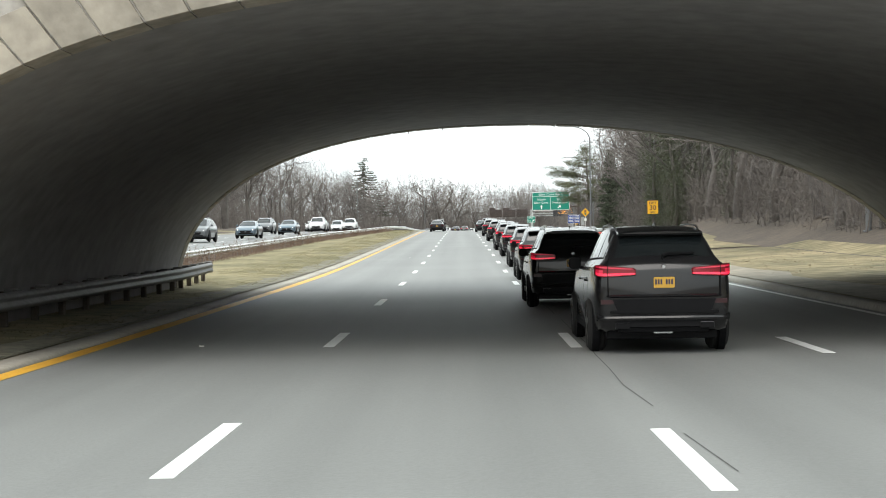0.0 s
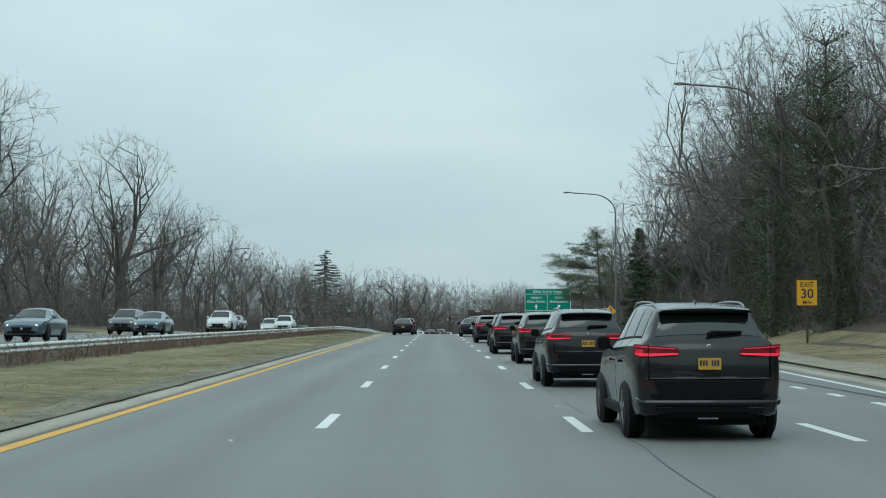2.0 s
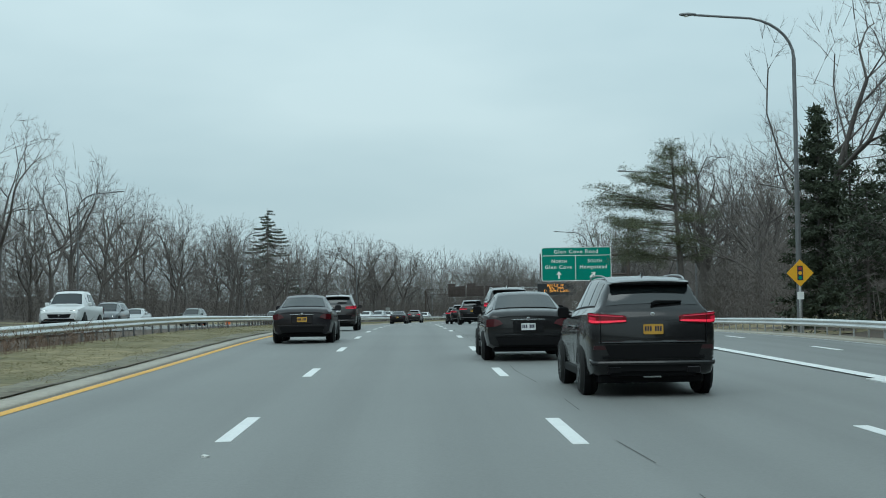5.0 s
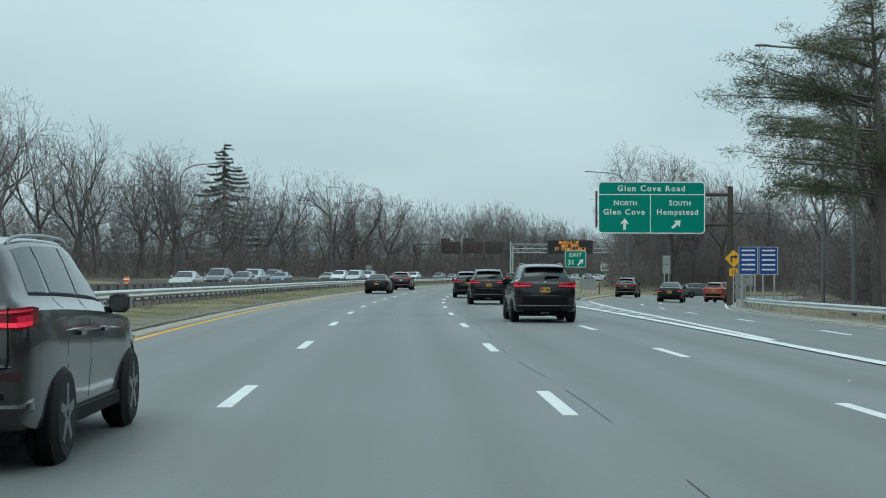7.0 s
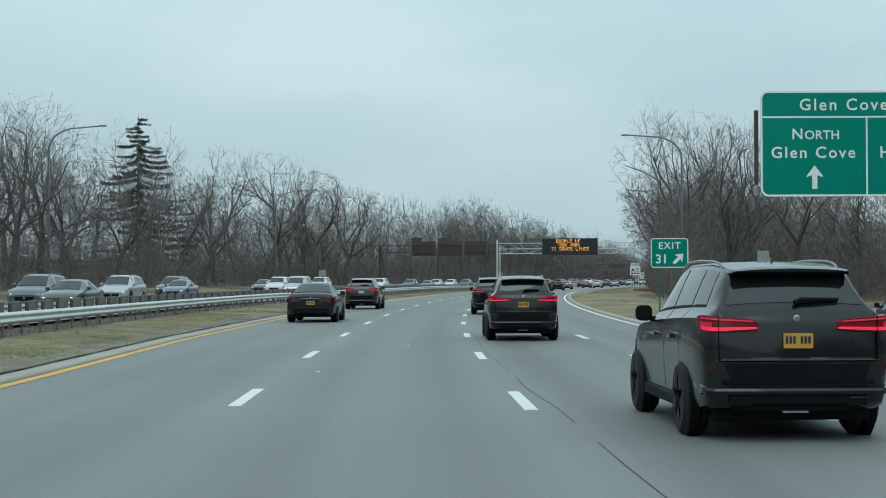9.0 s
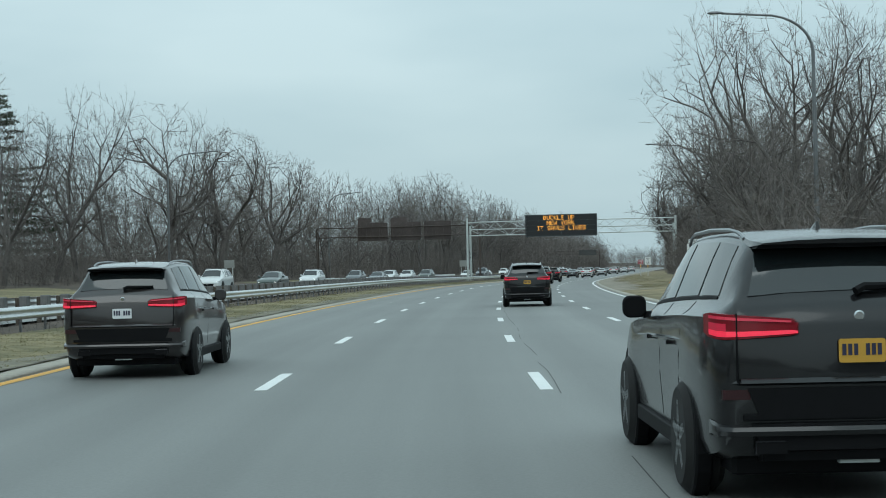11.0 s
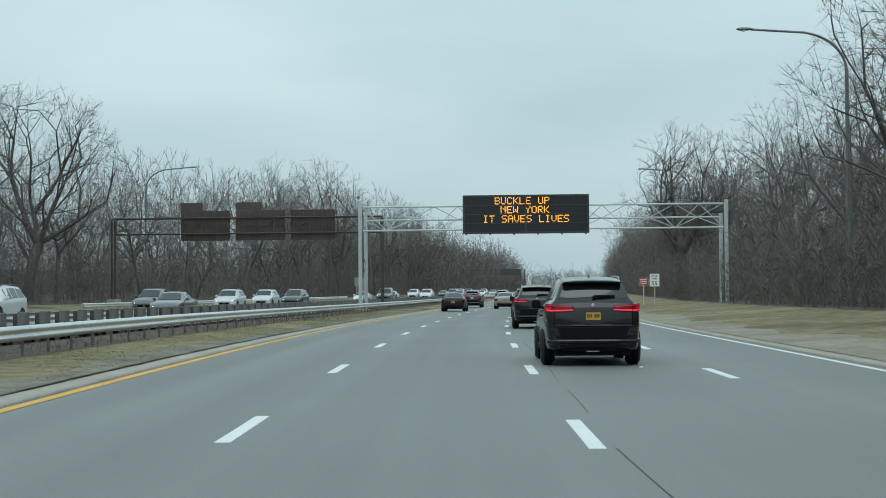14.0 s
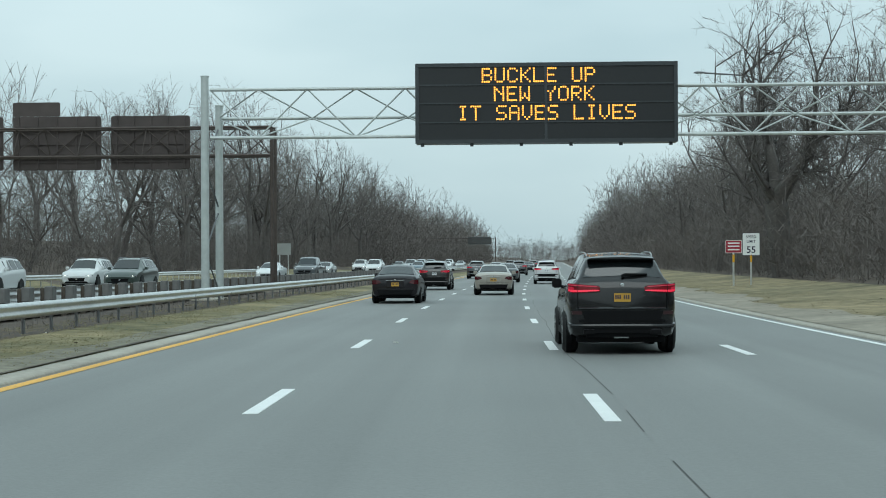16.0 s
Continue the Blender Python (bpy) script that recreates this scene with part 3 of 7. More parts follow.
gore_surface("grass_gore", np.arange(330, 424, 3.0), DRY_GRASS, 0.0, "dry grass on the gore island", "grass")
strip("grass_verge_far", np.arange(420, 780, 3.0), 8.27, 16.5, 0.04, DRY_GRASS, 6, True, "dry yellow-green grass verge before the woods", "grass")
strip("grass_bank", np.arange(80, 176, 3.0), lambda s: ramp_r(s) + 0.5, lambda s: ramp_r(s) + 7.5, 0.04, DRY_GRASS, 5, True, "thin grass at the foot of the wooded bank", "grass")
strip("grass_opposite", SV, lambda s: far_in(s) - np.interp(s, [190, 215, 600, 640], [17.5, 25.5, 24.5, 21.5]), lambda s: far_in(s) - 13.65, 0.05, GRASS, 4, True, "dull grass strip beyond the opposite carriageway", "grass")
strip("grass_beyond_ramp", np.arange(225, 400, 4.0), lambda s: ramp_r(s) + 0.6, lambda s: ramp_r(s) + 9.5, 0.05, DRY_GRASS, 6, True, "dull tan grass beyond the exit ramp", "grass")
strip("bare_verge", np.arange(-40, 130, 3.0), lambda s: np.maximum(8.43, np.where(s > 75, ramp_r(s) + 0.45, 0)), lambda s: np.maximum(8.43, np.where(s > 75, ramp_r(s) + 0.45, 0)) + 1.5 + 0.8 * ragged(s, 0.2, 13.0), 0.06, SAND, 3, True,
      "bare sandy edge beside the kerb", "ground")
strip("bare_verge_far", np.arange(420, 780, 1.5), 8.27, lambda s: 10.2 + 0.7 * np.sin(s * 0.21) * np.sin(s * 0.083 + 1) + 0.3 * np.sin(s * 0.9), 0.055, SAND, 4, True, "bare sandy edge beside the far kerb", "ground")
gore_surface("bare_gore", np.arange(309, 333, 1.5), GRIT, 0.004, "worn bare earth at the gore's tip", "ground")


FINE_S = np.arange(-40, 640, 0.8)
strip("bare_median", FINE_S, lambda s: yellow_u(s) - 1.25 + 0.55 * ragged(s, 0.16, 3.0), lambda s: yellow_u(s) - 0.50, 0.032, GRIT, 3, True, "grey gritty strip worn into the grass behind the median kerb", "ground")
strip("turf_edge", FINE_S, lambda s: yellow_u(s) - 0.56 + 0.34 * np.minimum(ragged(s, 0.22, 5.0), 0.1), lambda s: yellow_u(s) - 0.50 + 0.10 * ragged(s, 0.8, 9.0), 0.045, SOIL, 2, True, "dark crumbling soil edge along the median kerb", "ground")

# painted lines
strip("edge_line_yellow", ALONG[(ALONG > -60)], lambda s: yellow_u(s) - 0.02, lambda s: yellow_u(s) + np.interp(s, [60, 85], [0.25, 0.17]), 0.006, YELLOW, parent=road)
strip("edge_line_white", np.arange(-100, 76, 4.0), 7.62, 7.77, 0.006, WHITE, parent=road)
strip("gore_line", np.arange(175, 312, 4.0), 7.46, 7.76, 0.020, WHITE, parent=road)
strip("edge_line_white", np.arange(312, 1300, 6.0), 7.62, 7.77, 0.006, WHITE, parent=road)
ramp_strip("ramp_edge_line", np.arange(76, 340, 4.0), lambda s: ramp_r(s) - 0.42, lambda s: ramp_r(s) - 0.27, 0.006, WHITE, 2, ramp)
gore_in = knots((245, 7.78), (306, 10.3))
ramp_strip("gore_inner_line", np.arange(245, 309, 4.0), lambda s: gore_in(s), lambda s: gore_in(s) + 0.3, 0.007, WHITE, 2, ramp)
ramp_strip("ramp_inner_line", np.arange(309, 420, 3.0), lambda s: ramp_l(s) + 0.25, lambda s: ramp_l(s) + 0.4, 0.006, YELLOW, 2, ramp)
for k in range(10):
    a = 262 + k * 4.6
    w = float(gore_in(a))
    sh = Shape()
    d = (w - 7.74) * 1.0
    q = [spot(a, 7.74, 0.02), spot(a + 1.3, 7.74, 0.02), spot(a - d + 1.3, w, float(ramp_z(a, w)) + 0.007), spot(a - d, w, float(ramp_z(a, w)) + 0.007)]
    sh.add([tuple(v) for v in q], [(0, 3, 2, 1)])
    part("gore_stripe", sh, WHITE, ramp)

CYCLE, DASH = 12.192, 3.05
dash_mesh = mesh_of("lane_dash", Shape().box(-0.08, 0.08, 0, DASH, -0.02, 0.006, 0.004), WHITE)
for u0, first in ((-1.75, 9.06 - 12.192), (1.75, 9.06 - 0.8 - 12.192), (4.85, 9.06 - 2.4 - 12.192)):
    for k in range(64):
        s0 = first + CYCLE * k
        ob = new("lane_dash", dash_mesh)
        ob.matrix_world = laid(s0, u0)
        ob.parent = road
dot_mesh = mesh_of("lane_dot", Shape().box(-0.08, 0.08, 0, 0.9, -0.02, 0.006, 0.004), WHITE)
for k in range(30):
    ob = new("lane_dot", dot_mesh)
    ob.matrix_world = laid(87 + 3.05 * k, 7.3 + 0.003 * k, 0.012)
    ob.parent = ramp
for k in range(13):
    s0 = 168 + CYCLE * k
    uu = float(ramp_l(s0) + ramp_r(s0)) / 2 if s0 > 300 else float(7.6 + ramp_r(s0)) / 2
    ob = new("ramp_dash", dash_mesh)
    slope = float((ramp_r(s0 + 3) - ramp_r(s0)) / 3)
    ob.matrix_world = laid(s0, uu, float(ramp_z(s0, uu)), -math.degrees(math.atan(slope)))
    ob.parent = ramp
for u0 in (-3.5, -7.0, -10.2):
    for k in range(64):
        ob = new("lane_dash", dash_mesh)
        s0 = 4.0 + CYCLE * k
        ob.matrix_world = laid(s0, float(far_in(s0)) + u0, float(far_z(s0)) + 0.02)
        ob.parent = bpy.data.objects["road_opposite"]


# ---------------------------------------------------------------- the stone arch bridge
ARCH_U, ARCH_L, ARCH_R, ARCH_H = 1.7, 9.65, 11.3, 4.65
BRIDGE_A, BRIDGE_B = 17.5, 43.0


def arch(k, grow=0.0):
    """The vault's outline, k from 0 (left foot) to 1 (right foot), as (u, z); grow: metres outwards."""
    a = math.pi * (1 - k)
    c, s = math.cos(a), math.sin(a)
    half, power = (ARCH_L, 2.4) if c < 0 else (ARCH_R, 2.0)
    x = math.copysign(abs(c) ** (2 / power), c) * (half + grow)
    return ARCH_U + x, max(abs(s), 0.0) ** (2 / power) * (ARCH_H + grow) - 0.15 * (1 - abs(s))


def local(s, u, z):
    """Bridge places: the bridge stands square on the road at its middle."""
    return (u, s - 30.0, z)


def build_bridge():
    b = thing("arch_bridge", stand(30.0, 0.0, 0.0), "granite-faced road bridge with a dark stained concrete arch vault", "bridge", kind="structure")
    n = 56
    ks = [i / n for i in range(n + 1)]
    # the vault: a thick curved slab between the two faces
    inner = [arch(k) for k in ks]
    outer = [arch(k, 0.7) for k in ks]
    ring = inner + outer[::-1]
    sh = Shape()
    stations = [BRIDGE_A + 0.35, 24.0, 30.0, 36.0, BRIDGE_B - 0.02]
    sh.loft([[local(s, u, z) for u, z in ring] for s in stations])
    part("vault", sh, VAULT, b, "dark damp concrete vault", smooth=True)
    # spandrel walls above the arch, front and back, of thick masonry
    for s0, s1, mat in ((BRIDGE_A + 0.05, BRIDGE_A + 0.6, MORTAR), (BRIDGE_B - 0.6, BRIDGE_B - 0.06, MORTAR)):
        w = Shape()
        top = 7.3
        pts = [arch(k, 0.45) for k in ks]
        for i in range(n):
            (u0, z0), (u1, z1) = pts[i], pts[i + 1]
            w.loft([[local(s0, u0, z0), local(s0, u1, z1), local(s0, u1, top), local(s0, u0, top)], [local(s1, u0, z0), local(s1, u1, z1), local(s1, u1, top), local(s1, u0, top)]])
        w.box(-26, ARCH_U - ARCH_L - 0.4, s0 - 30, s1 - 30, -0.5, top)
        w.box(ARCH_U + ARCH_R + 0.4, 34, s0 - 30, s1 - 30, -0.5, top)
        part("spandrel_wall", w, mat, b, "grey masonry spandrel wall")
    for s0 in (BRIDGE_A + 0.0, BRIDGE_B - 0.45):
        band = [local(s0, *arch(k, 0.0)) for k in ks] + [local(s0, *arch(k, 0.6)) for k in ks[::-1]]
        part("ring_mortar", Shape().loft([band, [(x, y + 0.4, z) for x, y, z in band]]), MORTAR, b, "pale mortar between the ring stones")
    deck = Shape().box(-26, 34, BRIDGE_A + 0.6 - 30, BRIDGE_B - 0.6 - 30, 5.6, 6.4)
    part("deck", deck, VAULT, b)
    fill = Shape().box(-60, ARCH_U - ARCH_L - 0.6, BRIDGE_A + 0.6 - 30, BRIDGE_B - 0.6 - 30, -1, 5.6).box(ARCH_U + ARCH_R + 0.6, 70, BRIDGE_A + 0.6 - 30, BRIDGE_B - 0.6 - 30, -1, 5.6)
    part("abutment_fill", fill, VAULT, b)
    # ring stones of the near and far face, each a block of its own
    for face, s0, s1 in (("near", BRIDGE_A - 0.05, BRIDGE_A + 0.5), ("far", BRIDGE_B - 0.5, BRIDGE_B)):
        m = 47
        for i in range(m):
            k0, k1 = (i + 0.02) / m, (i + 0.98) / m
            grow = 0.62 if i % 2 else 0.78
            q = [arch(k0, -0.02), arch(k1, -0.02), arch(k1, grow), arch(k0, grow)]
            d = (0.0, 0.02, 0.035)[i % 3]
            v = Shape().loft([[local(s0 - d + 0.02, *p) for p in [tuple(0.97 * a + 0.03 * c for a, c in zip(p, ((q[0][0] + q[2][0]) / 2, (q[0][1] + q[2][1]) / 2))) for p in q]],
                              [local(s0 - d + 0.05, *p) for p in q], [local(s1, *p) for p in q]])
            part("ring_stone", v, STONE, b)
    # coursed face stones over the ring on the side the road comes from
    random.seed(4)
    for row in range(9):
        z0 = 1.0 + row * 0.7
        u = -19.0 + random.uniform(0, 0.8)
        while u < 20:
            wid = random.uniform(0.7, 1.4)
            gap = 0.03
            inside = False
            for (uu, zz) in ((u, z0), (u + wid, z0), (u + wid / 2, z0), (u + wid / 2, z0 + 0.7), (u, z0 + 0.7), (u + wid, z0 + 0.7)):
                du = uu - ARCH_U
                half, power = (ARCH_L + 0.85, 2.4) if du < 0 else (ARCH_R + 0.85, 2.0)
                if abs(du) < half and zz < (ARCH_H + 0.85) * (1 - (abs(du) / half) ** power) ** (1 / power):
                    inside = True
            if not inside:
                d = random.uniform(0, 0.05)
                part("face_stone", Shape().box(u + gap, u + wid - gap, BRIDGE_A - 30 - d, BRIDGE_A - 29.9, z0 + gap, z0 + 0.7 - gap, 0.03), STONE, b)
            u += wid
    for s0 in (BRIDGE_A - 0.15, BRIDGE_B - 0.55):
        part("parapet_coping", Shape().box(-26, 34, s0 - 30, s0 - 29.3, 7.3, 7.6, 0.05), STONE, b)
    return b


build_bridge()
# icicle-like drips of lime under the far rim
drips = thing("lime_drips", stand(BRIDGE_B - 0.3, 0), "small hanging lime drips under the arch rim", "drips")
random.seed(2)
for k in (0.42, 0.45, 0.47, 0.52, 0.55, 0.56, 0.6):
    u0, z0 = arch(k)
    part("drip", Shape().tube([(u0, 0, z0 + 0.02), (u0, 0, z0 - random.uniform(0.06, 0.16))], [0.02, 0.004], 5), BLACK, drips)


# ---------------------------------------------------------------- guard rails
def beam(name, s, us, z, face, mat, parent, extra=None):
    """A W-shaped rail swept along the road. face: +1 when its corrugation looks to the right."""
    prof = [(0.0, -0.155), (0.035, -0.13), (0.075, -0.09), (0.075, -0.06), (0.01, -0.015), (0.01, 0.015), (0.075, 0.06), (0.075, 0.09), (0.035, 0.13), (0.0, 0.155)]
    prof = prof + [(x - 0.012, q) for x, q in prof[::-1]]
    base = extra(s, us) if extra else np.zeros(len(s))
    p = np.stack([spots(s, us + face * a, base + z + b) for a, b in prof], 1)
    k = len(prof)
    i = (np.arange(len(s) - 1)[:, None] * k + np.arange(k)).ravel()
    j = (np.arange(len(s) - 1)[:, None] * k + (np.arange(k) + 1) % k).ravel()
    me = array_mesh(name, p.reshape(-1, 3), np.stack([i, j, j + k, i + k], 1), mat, smooth=True)
    ob = new(name, me)
    ob.parent = parent
    return ob


def guard_rail(label, s0, s1, u, face, z_top, mat, post_mat, blocks, step=1.905, extra=None, post_from=-200, post_to=900):
    rail = thing("guard_rail", Matrix.Identity(4), label, "guard rail")
    s = np.arange(s0, s1, 1.9)
    us = u(s) if callable(u) else np.full(len(s), float(u))
    beam("rail_beam", s, us, z_top - 0.155, face, mat, rail, extra)
    post = mesh_of("post", Shape().box(-0.028, 0.028, -0.006, 0.006, -1.0, -0.02).box(-0.028, -0.021, -0.028, 0.028, -1.0, -0.02).box(0.021, 0.028, -0.028, 0.028, -1.0, -0.02), post_mat)
    fat = mesh_of("post", Shape().box(-0.06, 0.06, -0.07, 0.07, -1.1, 0.0, 0.02), WOOD)
    block = mesh_of("block", Shape().box(-0.11, 0.11, -0.19, 0.19, -0.33, 0.03, 0.03), BLOCK)
    for a in np.arange(max(s0, post_from), min(s1, post_to), step):
        uu = float(u(a)) if callable(u) else u
        z = z_top + (float(extra(a, uu)) if extra else 0)
        ob = new("post", fat if blocks else post)
        ob.matrix_world = stand(a, uu - face * ((0.12 if face < 0 else 0.28) if blocks else 0.07), z)
        ob.parent = rail
        if blocks:
            ob = new("block", block)
            ob.matrix_world = stand(a, uu - face * (0.31 if face < 0 else 0.11), z + 0.01)
            ob.parent = rail
    return rail


guard_rail("galvanised steel median guard rail on slim posts", 60, 900, rail_u, 1, 0.78, STEEL, LAMP_STEEL, False, 1.905, None, 60, 620)
guard_rail("weathered steel guard rail on dark timber blocks beside the opposite lanes", 262, 900, lambda s: far_in(s) + 0.55, -1, 0.93, STEEL, WOOD, True, 1.905, None, 262, 640)
guard_rail("old dark steel guard rail on timber posts inside the arch", -30, 49, lambda s: np.interp(s, [-30, 40, 49], [-7.35, -7.35, -7.9]), 1, 0.74, STEEL_OLD, WOOD, True)
guard_rail("galvanised steel guard rail along the exit ramp", 172, 322, lambda s: ramp_r(s) + 0.9 + np.clip(178 - s, 0, 6) * 0.5, -1, 0.74, STEEL, STEEL, False, 1.905,
           lambda s, u: ramp_z(s, u))
guard_rail("low steel guard rail beyond the opposite carriageway", 520, 640, lambda s: far_in(s) - 14.5, 1, 0.95, STEEL, STEEL, False, 1.905)


# ---------------------------------------------------------------- street lamps
def street_lamp(s, u_head, u_pole, z_head, label, base):
    lamp = thing("street_lamp", stand(s, u_pole, base), label, "street lamp", "street lamps")
    reach, h = u_head - u_pole, z_head - base
    k = math.copysign(1, reach)
    bend = h - 2.2
    part("pole", Shape().tube([(0, 0, -0.3), (0, 0, 0.02), (0, 0, bend * 0.5), (0, 0, bend)], [0.15, 0.15, 0.12, 0.095], 12), LAMP_STEEL, lamp, smooth=True)
    part("base_plate", Shape().box(-0.24, 0.24, -0.24, 0.24, -0.06, 0.04, 0.03), LAMP_STEEL, lamp)
    pts = [(0, 0, bend)]
    rr = min(2.6, abs(reach) * 0.55)
    for i in range(1, 9):
        a = math.pi / 2 * i / 8
        pts.append((k * rr * (1 - math.cos(a)), 0, bend + 2.2 * 0.92 * math.sin(a)))
    pts.append((reach * 0.9, 0, h - 0.02))
    part("arm", Shape().tube(pts, [0.09] + [0.075] * 5 + [0.06] * 4, 8), LAMP_STEEL, lamp, smooth=True)
    head = Shape()
    rings = []
    for f, w, t in ((0.0, 0.05, 0.05), (0.12, 0.10, 0.07), (0.4, 0.16, 0.10), (0.75, 0.17, 0.10), (0.95, 0.10, 0.06), (1.0, 0.03, 0.03)):
        x = reach * 0.88 + k * f * 0.85
        rings.append([(x, w * math.cos(a), h + t * math.sin(a) * (1.0 if math.sin(a) > 0 else 0.7)) for a in (2 * math.pi * q / 10 for q in range(10))])
    if k < 0:
        rings = [r[::-1] for r in rings]
    head.loft(rings)
    hd = part("luminaire", head, LAMP_STEEL, lamp, smooth=True)
    part("lens", Shape().disc((reach * 0.88 + k * 0.5, 0, h - 0.07), (0, 0, 1), 0.13, 0.06, 12, 0.02), SIGN_WHITE, hd, "clear glass lens")
    return lamp


for s, uh, up, zh in ((150, 13.8, 19.0, 15.0), (227, 13.6, 19.0, 15.2), (298, 19.1, 24.4, 14.2), (337, 26.2, 31.0, 14.2), (414, 13.1, 18.4, 14.8), (500, 13.7, 19.0, 14.7), (590, 13.7, 19.0, 14.7), (72, 14.0, 19.2, 14.9)):
    street_lamp(s, uh, up, zh, "tall grey steel street lamp with a curved arm, at the verge", float(lift(s, up)))
for s, uh in ((245, -35.0), (327, -35.2), (408, -33.8), (492, -32.0), (579, -32.7), (665, -32.5)):
    street_lamp(s, uh, uh - 5.2, 15.6 if s < 450 else 14.7, "tall grey steel street lamp beyond the opposite carriageway", float(lift(s, uh - 5.2)))


# ---------------------------------------------------------------- signs
def arrow_up(sh, x, z, size, y, turn=0.0):
    """A thick arrow outline, 4 mm proud of a board."""
    pts = [(-0.11, -0.5), (0.11, -0.5), (0.11, 0.08), (0.34, 0.0), (0.34, 0.06), (0.0, 0.5), (-0.34, 0.06), (-0.34, 0.0), (-0.11, 0.08)]
    c, s = math.cos(radians(turn)), math.sin(radians(turn))
    sh.plate([(x + size * (a * c + b * s), z + size * (-a * s + b * c)) for a, b in pts], y - 0.006, y)
    return sh


def board(x0, x1, z0, z1, r, parent, mat, border, label="", inset=0.05, back=SIGN_GREY):
    """A sign board that faces -y: a rounded plate, its border a little proud."""
    bd = part("board", Shape().plate(rounded(x0, x1, z0, z1, r), 0.0, 0.03), mat, parent, label)
    out, inn = rounded(x0, x1, z0, z1, r), rounded(x0 + inset, x1 - inset, z0 + inset, z1 - inset, max(r - inset, 0.01))
    sh = Shape()
    n = len(out)
    f = []
    v = [(x, -0.006, z) for x, z in out] + [(x, -0.006, z) for x, z in inn] + [(x, -0.001, z) for x, z in out] + [(x, -0.001, z) for x, z in inn]
    for i in range(n):
        j = (i + 1) % n
        f += [(i, j, n + j, n + i), (n + i, n + j, 3 * n + j, 3 * n + i), (2 * n + j, 2 * n + i, 3 * n + i, 3 * n + j), (j, i, 2 * n + i, 2 * n + j)]
    sh.add(v, f)
    part("border", sh, border, bd)
    return bd


def build_exit_board():
    g = thing("overhead_sign", stand(327, 0, 0), "green overhead exit sign with white lettering on a brown cantilever", "road sign")
    x0, x1, z0, z1 = 12.55, 20.4, 4.55, 8.38
    bd = board(x0, x1, z0, z1, 0.28, g, GREEN, SIGN_WHITE, "green reflective panel", 0.07)
    part("rule", Shape().box(x0 + 0.08, x1 - 0.08, -0.006, 0, 7.40, 7.46).box(16.36, 16.42, -0.006, 0, z0 + 0.08, 7.40), SIGN_WHITE, bd)
    letters("Glen Cove Road", 0.60, SIGN_WHITE, 16.45, 7.68, -0.006, bd, spacing=1.24)
    letters("N", 0.55, SIGN_WHITE, 14.1, 6.63, -0.006, bd, align="RIGHT")
    letters("ORTH", 0.45, SIGN_WHITE, 14.14, 6.63, -0.006, bd, align="LEFT", spacing=1.05)
    letters("Glen Cove", 0.58, SIGN_WHITE, 14.45, 5.95, -0.006, bd, spacing=1.22)
    letters("S", 0.55, SIGN_WHITE, 18.0, 6.63, -0.006, bd, align="RIGHT")
    letters("OUTH", 0.45, SIGN_WHITE, 18.04, 6.63, -0.006, bd, align="LEFT", spacing=1.05)
    letters("Hempstead", 0.58, SIGN_WHITE, 18.38, 5.95, -0.006, bd, spacing=1.17)
    part("arrow", arrow_up(Shape(), 14.5, 5.25, 0.85, 0.0), SIGN_WHITE, bd)
    part("arrow", arrow_up(Shape(), 18.3, 5.25, 0.85, 0.0, 48), SIGN_WHITE, bd)
    for z in (5.25, 7.45):
        part("arm", Shape().tube([(12.7, 0.22, z), (22.3, 0.3, z)], [0.10, 0.14], 10), STEEL_DARK, g, smooth=True)
    for x in (13.4, 15.4, 17.4, 19.4):
        part("bracket", Shape().box(x - 0.05, x + 0.05, 0.03, 0.14, 4.7, 8.2), STEEL_DARK, g)
    part("post", Shape().tube([(22.3, 0.3, -1.2), (22.3, 0.3, 4), (22.3, 0.3, 8.0)], [0.28, 0.25, 0.2], 14), STEEL_DARK, g, "brown steel post", smooth=True)
    part("post_cap", Shape().disc((22.3, 0.3, 8.02), (0, 0, 1), 0.22, 0.1, 14, 0.03), STEEL_DARK, g)
    part("edge_post", Shape().box(12.36, 12.5, 0.1, 0.3, 5.0, 7.7, 0.03), STEEL_DARK, g)


build_exit_board()


def posts(parent, xs, top, mat, base=-1.0, r=0.045):
    for x in xs:
        part("post", Shape().box(x - r, x + r, 0.035, 0.035 + 2 * r, base, top, 0.01), mat, parent)


def build_gore_sign():
    g = thing("exit_gore_sign", stand(347, 0, float(lift(347, 11.7))), "small green exit number sign on two green posts", "road sign")
    dz = -float(lift(347, 11.7))
    x0, x1, z0, z1 = 10.77, 12.6, dz + 2.12, dz + 3.57
    bd = board(x0, x1, z0, z1, 0.15, g, GREEN, SIGN_WHITE, "", 0.045)
    letters("EXIT", 0.46, SIGN_WHITE, 11.68, z0 + 0.93, -0.006, bd, spacing=1.2)
    letters("31", 0.62, SIGN_WHITE, 11.30, z0 + 0.22, -0.006, bd)
    part("arrow", arrow_up(Shape(), 12.12, z0 + 0.45, 0.68, 0.0, 45), SIGN_WHITE, bd)
    posts(g, (11.2, 12.2), z1 - 0.1, material("green_post", (0.01, 0.15, 0.09), 0.5, vary=0.1), r=0.035)


build_gore_sign()


def bars(parent, x0, x1, zs, h, mat, y=-0.006):
    sh = Shape()
    for z in zs:
        sh.box(x0, x1, y, 0, z, z + h)
    return part("text_bars", sh, mat, parent)


